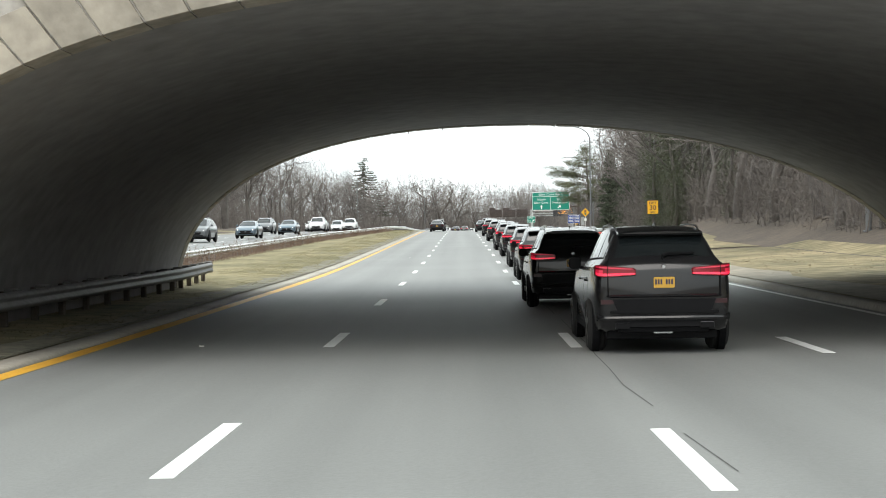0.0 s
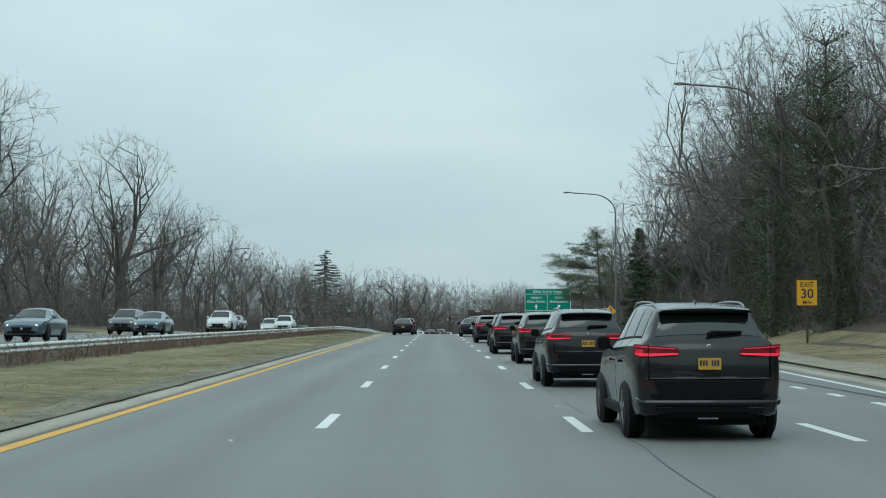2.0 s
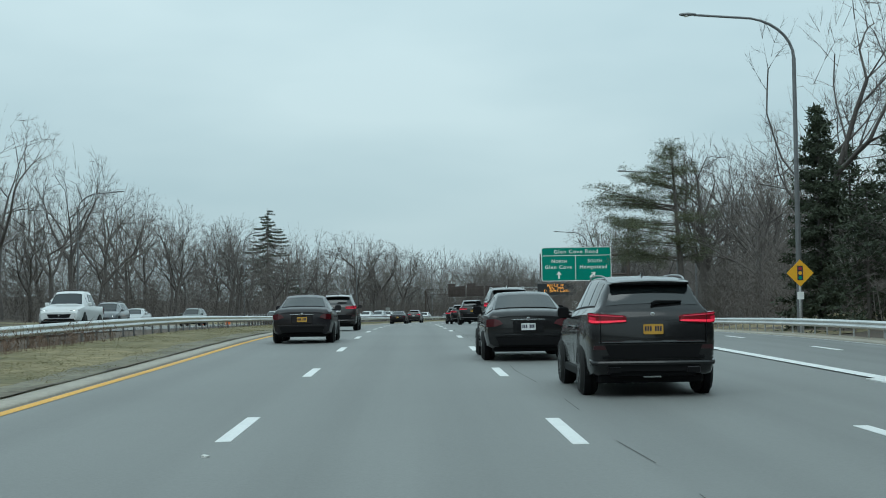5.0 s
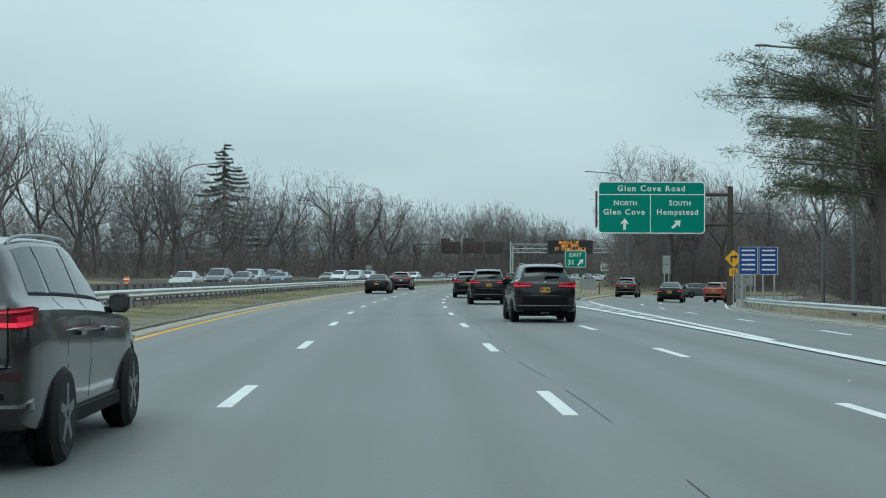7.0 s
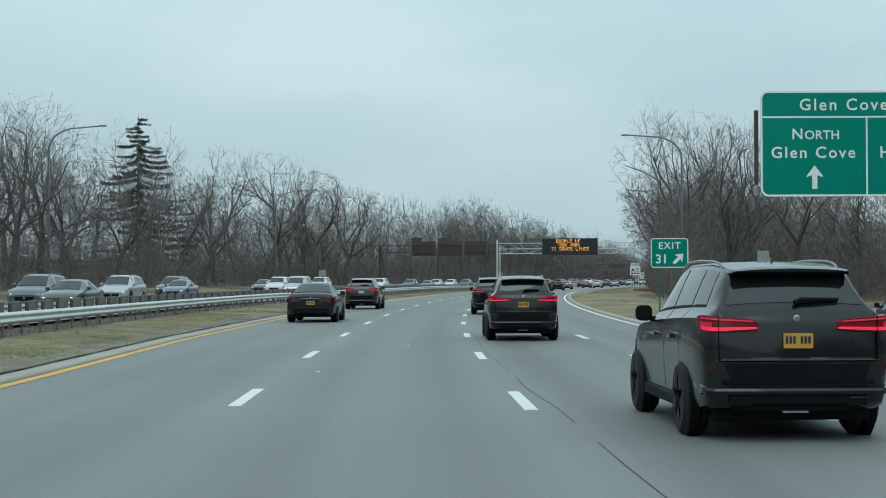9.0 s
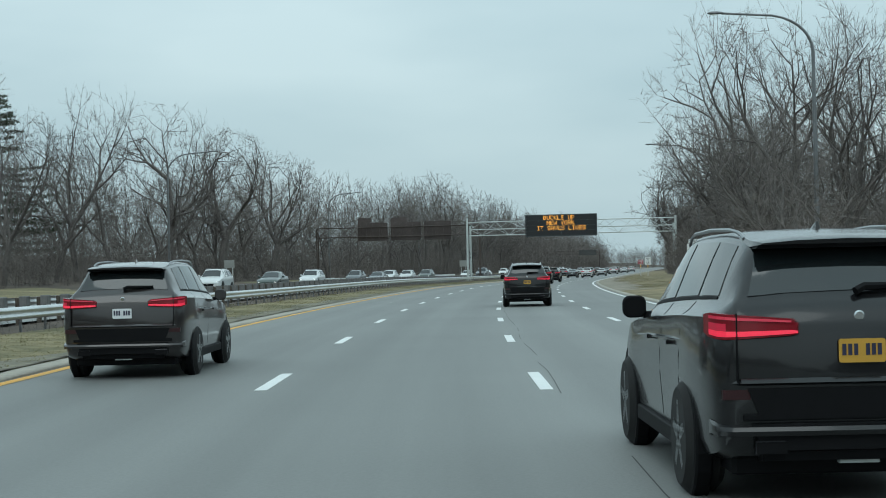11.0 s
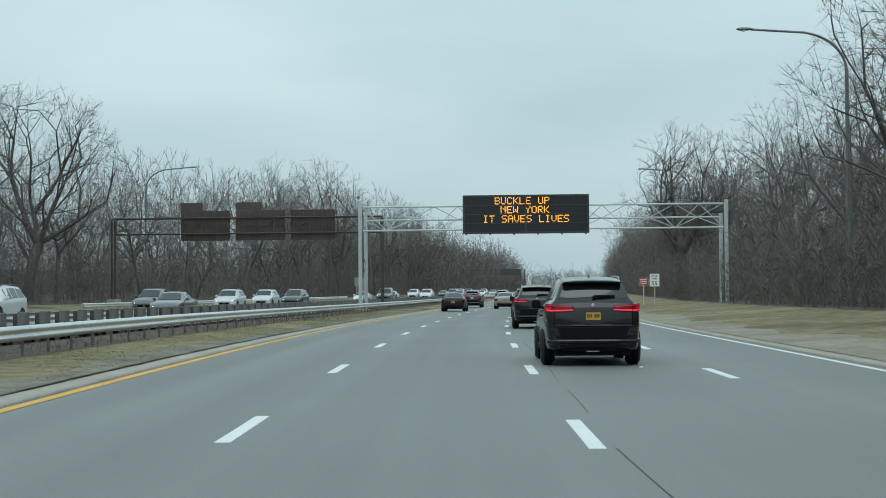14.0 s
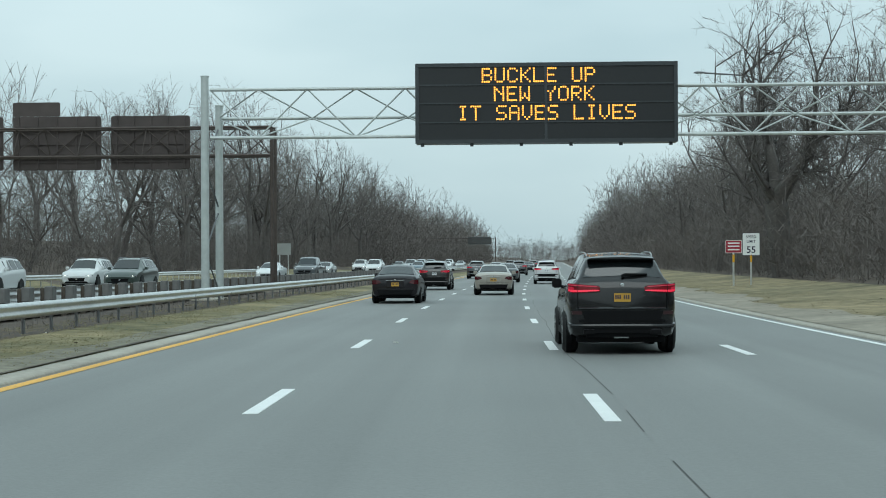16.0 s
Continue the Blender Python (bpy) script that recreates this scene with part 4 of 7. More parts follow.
g = thing("advisory_speed_sign", stand(129.5, 16.2, float(lift(129.5, 16.2))), "yellow advisory exit speed sign on a post", "road sign")
dz = -float(lift(129.5, 16.2))
bd = board(-0.47, 0.47, dz + 1.98, dz + 3.14, 0.06, g, SIGN_YELLOW, INK, "", 0.025)
letters("EXIT", 0.30, INK, 0, dz + 2.82, -0.006, bd)
letters("30", 0.58, INK, 0, dz + 2.33, -0.006, bd)
letters("MPH", 0.20, INK, 0, dz + 2.07, -0.006, bd)
posts(g, (0.0,), dz + 3.0, STEEL_DARK)

g = thing("signal_ahead_sign", stand(222, 17.8, float(lift(222, 17.8))), "yellow diamond traffic-signal-ahead sign on a post", "road sign")
dz = 2.33 - float(lift(222, 17.8))
bd = part("board", Shape().plate([(0, dz - 0.62), (0.62, dz), (0, dz + 0.62), (-0.62, dz)], 0, 0.03), SIGN_YELLOW, g)
part("signal_symbol", Shape().box(-0.13, 0.13, -0.006, 0, dz - 0.33, dz + 0.33), INK, bd)
for z, m in ((0.21, SIGN_RED), (0.0, SIGN_YELLOW), (-0.21, GREEN)):
    part("signal_disc", Shape().disc((0, -0.008, dz + z), (0, 1, 0), 0.085, 0.006, 14), m, bd)
posts(g, (0.0,), dz + 0.2, STEEL)
part("small_plate", Shape().plate(rounded(-0.15, 0.15, dz - 1.2, dz - 0.85, 0.03), 0.0, 0.02), SIGN_WHITE, g)

g = thing("route_sign", stand(445.3, 14.9, float(lift(445.3, 14.9))), "white parkway route sign with a WEST plate on two posts", "road sign")
dz = -float(lift(445.3, 14.9))
b1 = part("board", Shape().plate(rounded(-0.58, 0.58, dz + 2.0, dz + 3.0, 0.05), 0, 0.025), SIGN_WHITE, g)
letters("N", 0.46, INK, 0.22, dz + 2.48, -0.006, b1)
part("emblem", Shape().plate([(-0.42, dz + 2.48), (-0.05, dz + 2.48), (-0.12, dz + 2.62), (-0.25, dz + 2.66), (-0.3, dz + 2.82), (-0.36, dz + 2.66)], -0.006, 0), INK, b1)
bars(b1, -0.48, 0.48, (dz + 2.3, dz + 2.12), 0.08, INK)
b2 = part("plate", Shape().plate(rounded(-0.45, 0.45, dz + 3.03, dz + 3.33, 0.03), 0, 0.025), SIGN_WHITE, g)
letters("WEST", 0.27, INK, 0, dz + 3.09, -0.006, b2, spacing=1.15)
part("marker", Shape().plate(rounded(-0.36, -0.1, dz + 1.35, dz + 1.75, 0.05), 0, 0.02), GREEN, g)
posts(g, (-0.23, 0.34), dz + 2.9, STEEL)

g = thing("speed_limit_sign", stand(564, 13.75, float(lift(564, 13.75))), "white speed limit sign on a yellow-wrapped post", "road sign")
dz = 2.47 - float(lift(564, 13.75))
b1 = board(-0.46, 0.46, dz - 0.6, dz + 0.6, 0.06, g, SIGN_WHITE, INK, "", 0.02)
letters("SPEED", 0.2, INK, 0, dz + 0.32, -0.006, b1)
letters("LIMIT", 0.2, INK, 0, dz + 0.08, -0.006, b1)
letters("55", 0.5, INK, 0, dz - 0.46, -0.006, b1)
posts(g, (0.0,), dz + 0.4, STEEL)
part('post_wrap', Shape().tube([(0, 0.05, dz - 0.95), (0, 0.05, dz - 0.5)], 0.056, 8), SIGN_YELLOW, g, 'yellow reflective wrap')
g = thing("red_notice_sign", stand(563, 12.7, float(lift(563, 12.7))), "small red notice sign on a post", "road sign")
b1 = board(-0.42, 0.42, dz - 0.42, dz + 0.25, 0.04, g, SIGN_RED, SIGN_WHITE, "", 0.02)
bars(b1, -0.3, 0.3, (dz - 0.28, dz - 0.1, dz + 0.06), 0.07, SIGN_WHITE)
posts(g, (0.0,), dz + 0.1, STEEL)
part('post_wrap', Shape().tube([(0, 0.05, dz - 0.9), (0, 0.05, dz - 0.5)], 0.056, 8), SIGN_YELLOW, g, 'yellow reflective wrap')

g = thing("turn_warning_sign", stand(321.7, 21.7, float(lift(321.7, 21.7))), "yellow diamond right-turn sign with a speed plate", "road sign")
dz = 2.68 - float(lift(321.7, 21.7))
bd = part("board", Shape().plate([(0, dz - 0.62), (0.62, dz), (0, dz + 0.62), (-0.62, dz)], 0, 0.03), SIGN_YELLOW, g)
part("arrow", Shape().plate([(-0.22, dz - 0.28), (-0.1, dz - 0.28), (-0.1, dz + 0.06), (0.1, dz + 0.06), (0.1, dz - 0.03), (0.32, dz + 0.12), (0.1, dz + 0.27), (0.1, dz + 0.18), (-0.22, dz + 0.18)], -0.006, 0), INK, bd)
pl = part("speed_plate", Shape().plate(rounded(-0.3, 0.3, dz - 1.25, dz - 0.7, 0.03), 0, 0.02), SIGN_YELLOW, g)
letters("15", 0.4, INK, 0, dz - 1.1, -0.006, pl)
posts(g, (0.0,), dz + 0.1, STEEL)

g = thing("service_sign", stand(308, 21.0, float(lift(308, 21.0))), "pair of blue service signs on steel posts", "road sign")
dz = -float(lift(308, 21.0))
for x in (-0.62, 0.62):
    b1 = board(x - 0.58, x + 0.58, dz + 1.55, dz + 3.25, 0.06, g, SIGN_BLUE, SIGN_WHITE, "", 0.025)
    bars(b1, x - 0.4, x + 0.42, (dz + 1.8, dz + 2.1, dz + 2.4, dz + 2.7, dz + 2.98), 0.1, SIGN_WHITE)
posts(g, (-1.0, -0.2, 0.3, 1.0), dz + 2.2, STEEL)


def sign_back(name, s, u, z0, w, h, label, count=2, turn=0.0):
    b = thing(name, stand(s, u, float(lift(s, u)), turn), label, "road sign")
    z = z0
    for k in range(count):
        bd = part("board", Shape().plate(rounded(-w / 2, w / 2, z, z + h, 0.03), 0, 0.02), SIGN_GREY, b)
        part("stiffener", Shape().box(-w / 2 + 0.04, w / 2 - 0.04, -0.03, 0, z + h * 0.2, z + h * 0.28).box(-w / 2 + 0.04, w / 2 - 0.04, -0.03, 0, z + h * 0.7, z + h * 0.78), SIGN_GREY, bd)
        z += h + 0.08
    posts(b, (-w * 0.3, w * 0.3), z - 0.2, STEEL)
    return b


sign_back("sign_seen_from_behind", 386, 22.2, 2.6, 0.85, 0.95, "grey back of a double sign on two posts")
sign_back("sign_seen_from_behind", 380, 30.5, 1.8, 0.95, 0.9, "grey back of a double sign beside the ramp")
sign_back("sign_seen_from_behind", 338.5, 12.4, 0.5, 1.35, 0.9, "grey back of a low wide board on the gore", 1)
sign_back("sign_seen_from_behind", 312, 20.6, 0.6, 0.7, 0.8, "grey back of a low sign near the ramp rail", 2)
sign_back("sign_seen_from_behind", 478, -27.2, 1.9, 1.0, 0.75, "grey back of a sign beside the opposite lanes", 1)
sign_back("sign_seen_from_behind", 655, -26.5, 2.2, 1.6, 1.3, "brown-grey back of a sign beside the opposite lanes", 1)
d = thing("diamond_sign_back", stand(96, -31.0, float(lift(96, -31.0))), "dark back of a diamond sign on a post", "road sign")
part("board", Shape().plate([(0, 1.6), (0.8, 2.4), (0, 3.2), (-0.8, 2.4)], 0, 0.03), SIGN_BACK, d)
posts(d, (0.0,), 2.9, STEEL_DARK)
delin = thing("delineator_post", stand(344, 13.6, float(lift(344, 13.6))), "slim brown delineator post on the gore", "post")
part("stake", Shape().box(-0.05, 0.05, -0.02, 0.02, -0.3, 1.15, 0.01), STEEL_DARK, delin)


# ---------------------------------------------------------------- gantries
def truss(parent, x0, x1, z0, z1, y0, y1, panel, mat, r=0.055):
    """A box truss along x: four chords and its diagonals, each member a part."""
    for y in (y0, y1):
        for z in (z0, z1):
            part("chord", Shape().tube([(x0, y, z), (x1, y, z)], r, 8), mat, parent, smooth=True)
    n = max(2, round((x1 - x0) / panel))
    w = (x1 - x0) / n
    for y in (y0, y1):
        sh = Shape()
        for i in range(n):
            a, b = (z0, z1) if (i % 2 == 0) == (y == y0) else (z1, z0)
            sh.tube([(x0 + i * w, y, b), (x0 + (i + 1) * w, y, a)], r * 0.5, 6)
        part("lattice", sh, mat, parent)
    sh = Shape()
    for i in range(n + 1):
        x = x0 + i * w
        sh.tube([(x, y0, z0), (x, y1, z1)] if i % 2 else [(x, y1, z0), (x, y0, z1)], r * 0.4, 6)
        sh.tube([(x, y0, z1), (x, y1, z1)], r * 0.4, 6)
        sh.tube([(x, y0, z0), (x, y1, z0)], r * 0.4, 6)
    part("cross_bracing", sh, mat, parent)


FONT = {"B": "11110100011000111110100011000111110", "U": "10001100011000110001100011000101110", "C": "01110100011000010000100001000101110",
        "K": "10001100101010011000101001001010001", "L": "10000100001000010000100001000011111", "E": "11111100001000011110100001000011111",
        "P": "11110100011000111110100001000010000", "N": "10001110011010110011100011000110001", "W": "10001100011000110101101011101110001",
        "Y": "10001100010101000100001000010000100", "O": "01110100011000110001100011000101110", "R": "11110100011000111110101001001010001",
        "I": "01110001000010000100001000010001110", "T": "11111001000010000100001000010000100", "S": "01111100001000001110000010000111110",
        "A": "01110100011000111111100011000110001", "V": "10001100011000110001100010101000100", " ": "0" * 35}


def build_gantry():
    g = thing("sign_gantry", stand(539.6, 0, 0), "pale steel truss gantry over the carriageway carrying a message display", "gantry")
    for x, top in ((-10.2, 8.55), (17.6, 8.3)):
        back = x + (0.25 if x < 0 else -0.25)
        for xc, y, zt in ((x, -0.75, top), (back, 0.75, top - 0.95)):
            part("column", Shape().tube([(xc, y, -1), (xc, y, 4), (xc, y, zt)], [0.155, 0.15, 0.145], 14), STEEL_PALE, g, smooth=True)
            part("column_cap", Shape().disc((xc, y, zt), (0, 0, 1), 0.165, 0.06, 14, 0.02), STEEL_PALE, g)
        sh = Shape()
        for k in range(4):
            z = 0.4 + k * 1.6
            sh.tube([(x, -0.75, z), (back, 0.75, z + 1.6)] if k % 2 else [(back, 0.75, z), (x, -0.75, z + 1.6)], 0.035, 6)
        part("column_bracing", sh, LAMP_STEEL, g)
        part("footing", Shape().box(x - 0.5, x + 0.5, -1.3, 1.3, -1.0, 0.25, 0.05), KERB, g)
    # a three-chord truss: two chords in front, one behind at half height
    for y, z in ((-0.75, 8.05), (-0.75, 6.25), (0.75, 7.1)):
        part("chord", Shape().tube([(-10.0, y, z), (17.4, y, z)], 0.065, 8), STEEL_PALE, g, smooth=True)
    n, w = 15, 27.4 / 15
    for i in range(n):
        x, odd = -10.0 + i * w, i % 2
        part("diagonal", Shape().tube([(x, -0.75, 6.25 if odd else 8.05), (x + w, -0.75, 8.05 if odd else 6.25)], 0.034, 6), STEEL_PALE, g)
        part("diagonal", Shape().tube([(x, -0.75, 8.05) if odd else (x, 0.75, 7.1), (x + w, 0.75, 7.1) if odd else (x + w, -0.75, 8.05)], 0.03, 6), STEEL_PALE, g)
        part("diagonal", Shape().tube([(x, -0.75, 6.25) if odd else (x, 0.75, 7.1), (x + w, 0.75, 7.1) if odd else (x + w, -0.75, 6.25)], 0.03, 6), STEEL_PALE, g)
    v = thing("message_display", stand(539.6, 0, 0), "black electronic message display with lit amber words", "display")
    x0, x1, z0, z1 = -2.25, 7.28, 5.9, 8.82
    part("cabinet", Shape().box(x0, x1, -1.75, -0.95, z0, z1, 0.04), PANEL, v)
    fr = Shape()
    for a, b in ((z0, z0 + 0.14), (z1 - 0.14, z1)):
        fr.box(x0, x1, -1.80, -1.752, a, b)
    for a, b in ((x0, x0 + 0.13), (x1 - 0.13, x1), (2.46, 2.56)):
        fr.box(a, b, -1.80, -1.752, z0 + 0.142, z1 - 0.142)
    part("frame", fr, PANEL_EDGE, v)
    rl = Shape()
    for z in (6.66, 7.36, 8.03):
        rl.box(x0 + 0.14, 2.455, -1.79, -1.752, z - 0.025, z + 0.025).box(2.565, x1 - 0.14, -1.79, -1.752, z - 0.025, z + 0.025)
    part("glazing_bar", rl, PANEL_EDGE, v)
    ft = Shape()
    for i in range(6):
        x = x0 + 0.25 + i * (x1 - x0 - 0.5) / 5
        ft.box(x - 0.06, x + 0.06, -1.7, -1.5, z0 - 0.1, z0 - 0.005)
    part("under_bracket", ft, PANEL_EDGE, v)
    hg = Shape()
    for x in (-1.2, 2.5, 6.2):
        hg.box(x - 0.06, x + 0.06, -0.945, -0.80, 6.0, 8.6)
    part("hanger", hg, STEEL_PALE, v)
    pitch, cell = 0.0785, 0.468
    for text, xl, zb in (("BUCKLE UP", 0.18, 8.11), ("NEW YORK", 0.62, 7.43), ("IT SAVES LIVES", -0.70, 6.74)):
        for i, ch in enumerate(text):
            dots = Shape()
            for row in range(7):
                for col in range(5):
                    if FONT[ch][row * 5 + col] == "1":
                        x, z = xl + i * cell + col * pitch, zb + (6 - row) * pitch
                        dots.box(x, x + 0.058, -1.766, -1.752, z, z + 0.058)
            if ch != " ":
                part("lit_letter", dots, LED, v, "glowing amber dot letter")


build_gantry()


def build_far_gantry():
    g = thing("sign_gantry", stand(557.5, 0, 0), "weathered brown truss gantry over the opposite lanes", "gantry")
    for x in (-34.9, -10.6):
        for y in (-0.5, 0.5):
            part("column", Shape().tube([(x, y, 0), (x, y, 4), (x, y, 8.2)], 0.095, 10), STEEL_DARK, g, smooth=True)
        part("footing", Shape().box(x - 0.4, x + 0.4, -0.9, 0.9, -0.2, 1.1 if x < -20 else 0.5, 0.05), KERB, g)
    truss(g, -34.9, -10.6, 6.9, 8.3, -0.5, 0.5, 1.6, STEEL_DARK, 0.06)
    for x0, x1, z0, z1, tab in ((-28.9, -24.4, 6.3, 9.0, (-28.9, -26.9)), (-23.9, -19.4, 6.3, 9.0, (-23.9, -21.5)), (-18.9, -14.9, 6.3, 9.0, None)):
        s = thing("direction_sign_back", stand(557.5, 0, 0), "brown ribbed back of a large direction sign", "road sign", "direction sign backs")
        part("panel", Shape().plate(rounded(x0, x1, z0, z1, 0.12), 0.62, 0.67), SIGN_BACK, s)
        if tab:
            part("exit_tab", Shape().plate(rounded(tab[0], tab[1], z1 + 0.01, z1 + 0.72, 0.08), 0.62, 0.67), SIGN_BACK, s)
        for i in range(5):
            x = x0 + 0.3 + i * (x1 - x0 - 0.6) / 4
            part("rib", Shape().box(x - 0.04, x + 0.04, 0.55, 0.618, z0 + 0.05, z1 - 0.05), SIGN_BACK, s)
        for i in range(3):
            z = z0 + 0.4 + i * 0.9
            part("rail", Shape().box(x0 + 0.05, x1 - 0.05, 0.56, 0.617, z - 0.03, z + 0.03), SIGN_BACK, s)


build_far_gantry()
g3 = thing("sign_gantry", stand(900, 0, 0), "distant dark gantry over the opposite lanes", "gantry")
for x in (-31, -12):
    part("column", Shape().tube([(x, 0, 0), (x, 0, 8)], 0.12, 8), STEEL_DARK, g3)
truss(g3, -31, -12, 6.4, 7.6, -0.4, 0.4, 2.0, STEEL_DARK, 0.05)
part("sign_panel", Shape().plate(rounded(-19.5, -13.2, 6.0, 8.0, 0.1), 0.6, 0.7), SIGN_GREY_DARK, g3)


# ---------------------------------------------------------------- vehicles
# Stations from the tail to the nose: y, half width, underside, belt line, top, half width of the top
KINDS = {
    "suv": [(0.00, 0.80, 0.46, 1.06, 1.16, 0.72), (0.04, 0.90, 0.36, 1.12, 1.23, 0.78), (0.15, 0.965, 0.30, 1.15, 1.27, 0.80), (0.46, 0.985, 0.28, 1.15, 1.62, 0.70), (0.60, 0.99, 0.27, 1.15, 1.68, 0.675),
            (1.6, 1.0, 0.25, 1.13, 1.735, 0.66), (2.5, 1.0, 0.25, 1.10, 1.73, 0.655), (2.95, 1.0, 0.25, 1.08, 1.66, 0.635), (3.72, 0.985, 0.25, 1.04, 1.14, 0.74), (4.4, 0.965, 0.26, 0.96, 1.04, 0.72),
            (4.75, 0.91, 0.28, 0.82, 0.92, 0.68), (4.92, 0.76, 0.36, 0.66, 0.72, 0.6)],
    "sedan": [(0.00, 0.76, 0.44, 0.88, 0.95, 0.66), (0.06, 0.86, 0.33, 0.94, 1.02, 0.74), (0.2, 0.90, 0.28, 0.96, 1.07, 0.75), (0.72, 0.915, 0.24, 0.97, 1.10, 0.70), (1.38, 0.92, 0.22, 0.97, 1.405, 0.57),
              (1.8, 0.92, 0.21, 0.96, 1.46, 0.57), (2.45, 0.92, 0.21, 0.95, 1.455, 0.56), (2.75, 0.92, 0.21, 0.94, 1.40, 0.55), (3.55, 0.91, 0.21, 0.91, 1.00, 0.70), (4.35, 0.89, 0.22, 0.83, 0.90, 0.66),
              (4.7, 0.83, 0.25, 0.70, 0.78, 0.6), (4.84, 0.70, 0.32, 0.58, 0.64, 0.52)],
    "van": [(0.00, 0.86, 0.46, 1.0, 1.06, 0.80), (0.06, 0.95, 0.34, 1.04, 1.12, 0.84), (0.14, 0.98, 0.28, 1.05, 1.2, 0.84), (0.40, 0.99, 0.26, 1.06, 1.68, 0.72), (0.6, 0.99, 0.25, 1.06, 1.74, 0.70),
            (1.8, 1.0, 0.24, 1.05, 1.78, 0.70), (2.9, 1.0, 0.24, 1.03, 1.75, 0.68), (3.3, 1.0, 0.24, 1.02, 1.64, 0.66), (4.2, 0.98, 0.24, 0.98, 1.10, 0.74), (4.7, 0.95, 0.25, 0.88, 0.96, 0.70),
            (4.98, 0.89, 0.28, 0.74, 0.84, 0.64), (5.1, 0.75, 0.34, 0.6, 0.66, 0.56)],
    "pickup": [(0.00, 0.90, 0.55, 1.08, 1.12, 0.86), (0.05, 0.97, 0.48, 1.10, 1.16, 0.92), (0.3, 1.0, 0.46, 1.11, 1.17, 0.93), (1.85, 1.0, 0.44, 1.12, 1.18, 0.92), (1.95, 1.0, 0.44, 1.14, 1.82, 0.70),
               (2.3, 1.0, 0.43, 1.14, 1.90, 0.68), (3.3, 1.0, 0.42, 1.12, 1.89, 0.68), (3.6, 1.0, 0.42, 1.12, 1.80, 0.66), (4.25, 0.99, 0.42, 1.12, 1.24, 0.80), (5.1, 0.98, 0.43, 1.08, 1.17, 0.80),
               (5.6, 0.95, 0.44, 0.98, 1.06, 0.78), (5.78, 0.86, 0.48, 0.8, 0.86, 0.72)],
}
# where the glass lies: rear window stations, side window stations, windscreen stations
GLAZING = {"suv": ((2, 3), (3, 7), (7, 8)), "sedan": ((3, 4), (3, 7), (7, 8)), "van": ((2, 3), (3, 7), (7, 8)), "pickup": ((3, 4), (4, 7), (7, 8))}
WHEELS = {"suv": (0.98, 3.95, 0.375), "sedan": (1.02, 3.85, 0.33), "van": (1.0, 4.05, 0.35), "pickup": (1.15, 4.6, 0.40)}


def station(row):
    y, w, zb, belt, top, wt = row
    mid = zb + (belt - zb) * 0.45
    half = [(w * 0.84, zb), (w * 0.95, zb + 0.06), (w * 0.985, mid * 0.75 + zb * 0.25), (w, mid), (w * 0.985, mid + (belt - mid) * 0.6), (w * 0.965, belt),
            (wt + (w * 0.955 - wt) * 0.04, top - (top - belt) * 0.07 - 0.012), (wt * 0.93, top - 0.012), (wt * 0.6, top + 0.008)]
    return [(x, y, z) for x, z in half] + [(0, y, top + 0.016)] + [(-x, y, z) for x, z in half[::-1]]


def patch(sh, quad, m0, m1, n0, n1, lift_by=0.012, nu=4, nv=3):
    """A thin curved pane over the quad a b c d (a-b one edge, d-c the other), inset by the margins."""
    a, b, c, d = (Vector(q) for q in quad)
    nrm = (b - a).cross(d - a) + (c - b).cross(a - b) * -1
    nrm = (b - a).cross(d - a).normalized()
    out, inn = [], []
    for j in range(nv + 1):
        v = n0 + (1 - n0 - n1) * j / nv
        for i in range(nu + 1):
            u = m0 + (1 - m0 - m1) * i / nu
            p = a.lerp(b, u).lerp(d.lerp(c, u), v)
            out.append(p + nrm * lift_by)
            inn.append(p - nrm * 0.01)
    w = nu + 1
    f = [(j * w + i, j * w + i + 1, (j + 1) * w + i + 1, (j + 1) * w + i) for j in range(nv) for i in range(nu)]
    edge = [i for i in range(w)] + [j * w + nu for j in range(1, nv + 1)] + [nv * w + i for i in range(nu - 1, -1, -1)] + [j * w for j in range(nv - 1, 0, -1)]
    k = len(out)
    f += [(edge[(i + 1) % len(edge)], edge[i], edge[i] + k, edge[(i + 1) % len(edge)] + k) for i in range(len(edge))]
    sh.add([tuple(p) for p in out + inn], f)


def pane(sh, A, B, low=0.05, high=0.07):
    """Curved glass over the top panel between two stations, a little proud of it."""
    cols = [Vector(A[7]).lerp(Vector(A[6]), 0.45), *(Vector(A[j]) for j in (8, 9, 10)), Vector(A[11]).lerp(Vector(A[12]), 0.45)]
    tops = [Vector(B[7]).lerp(Vector(B[6]), 0.45), *(Vector(B[j]) for j in (8, 9, 10)), Vector(B[11]).lerp(Vector(B[12]), 0.45)]
    n = (cols[4] - cols[0]).cross(tops[2] - cols[2]).normalized()
    if n.z < 0:
        n = -n
    rows = []
    for v in (low, 0.35, 0.65, 1 - high):
        rows.append([c.lerp(t, v) + n * 0.012 for c, t in zip(cols, tops)])
    out = [p for r in rows for p in r]
    inn = [p - n * 0.03 for p in out]
    f = [(j * 5 + i, j * 5 + i + 1, (j + 1) * 5 + i + 1, (j + 1) * 5 + i) for j in range(3) for i in range(4)]
    edge = [0, 1, 2, 3, 4, 9, 14, 19, 18, 17, 16, 15, 10, 5]
    f += [(edge[(i + 1) % 14], edge[i], edge[i] + 20, edge[(i + 1) % 14] + 20) for i in range(14)]
    sh.add([tuple(p) for p in out + inn], f)


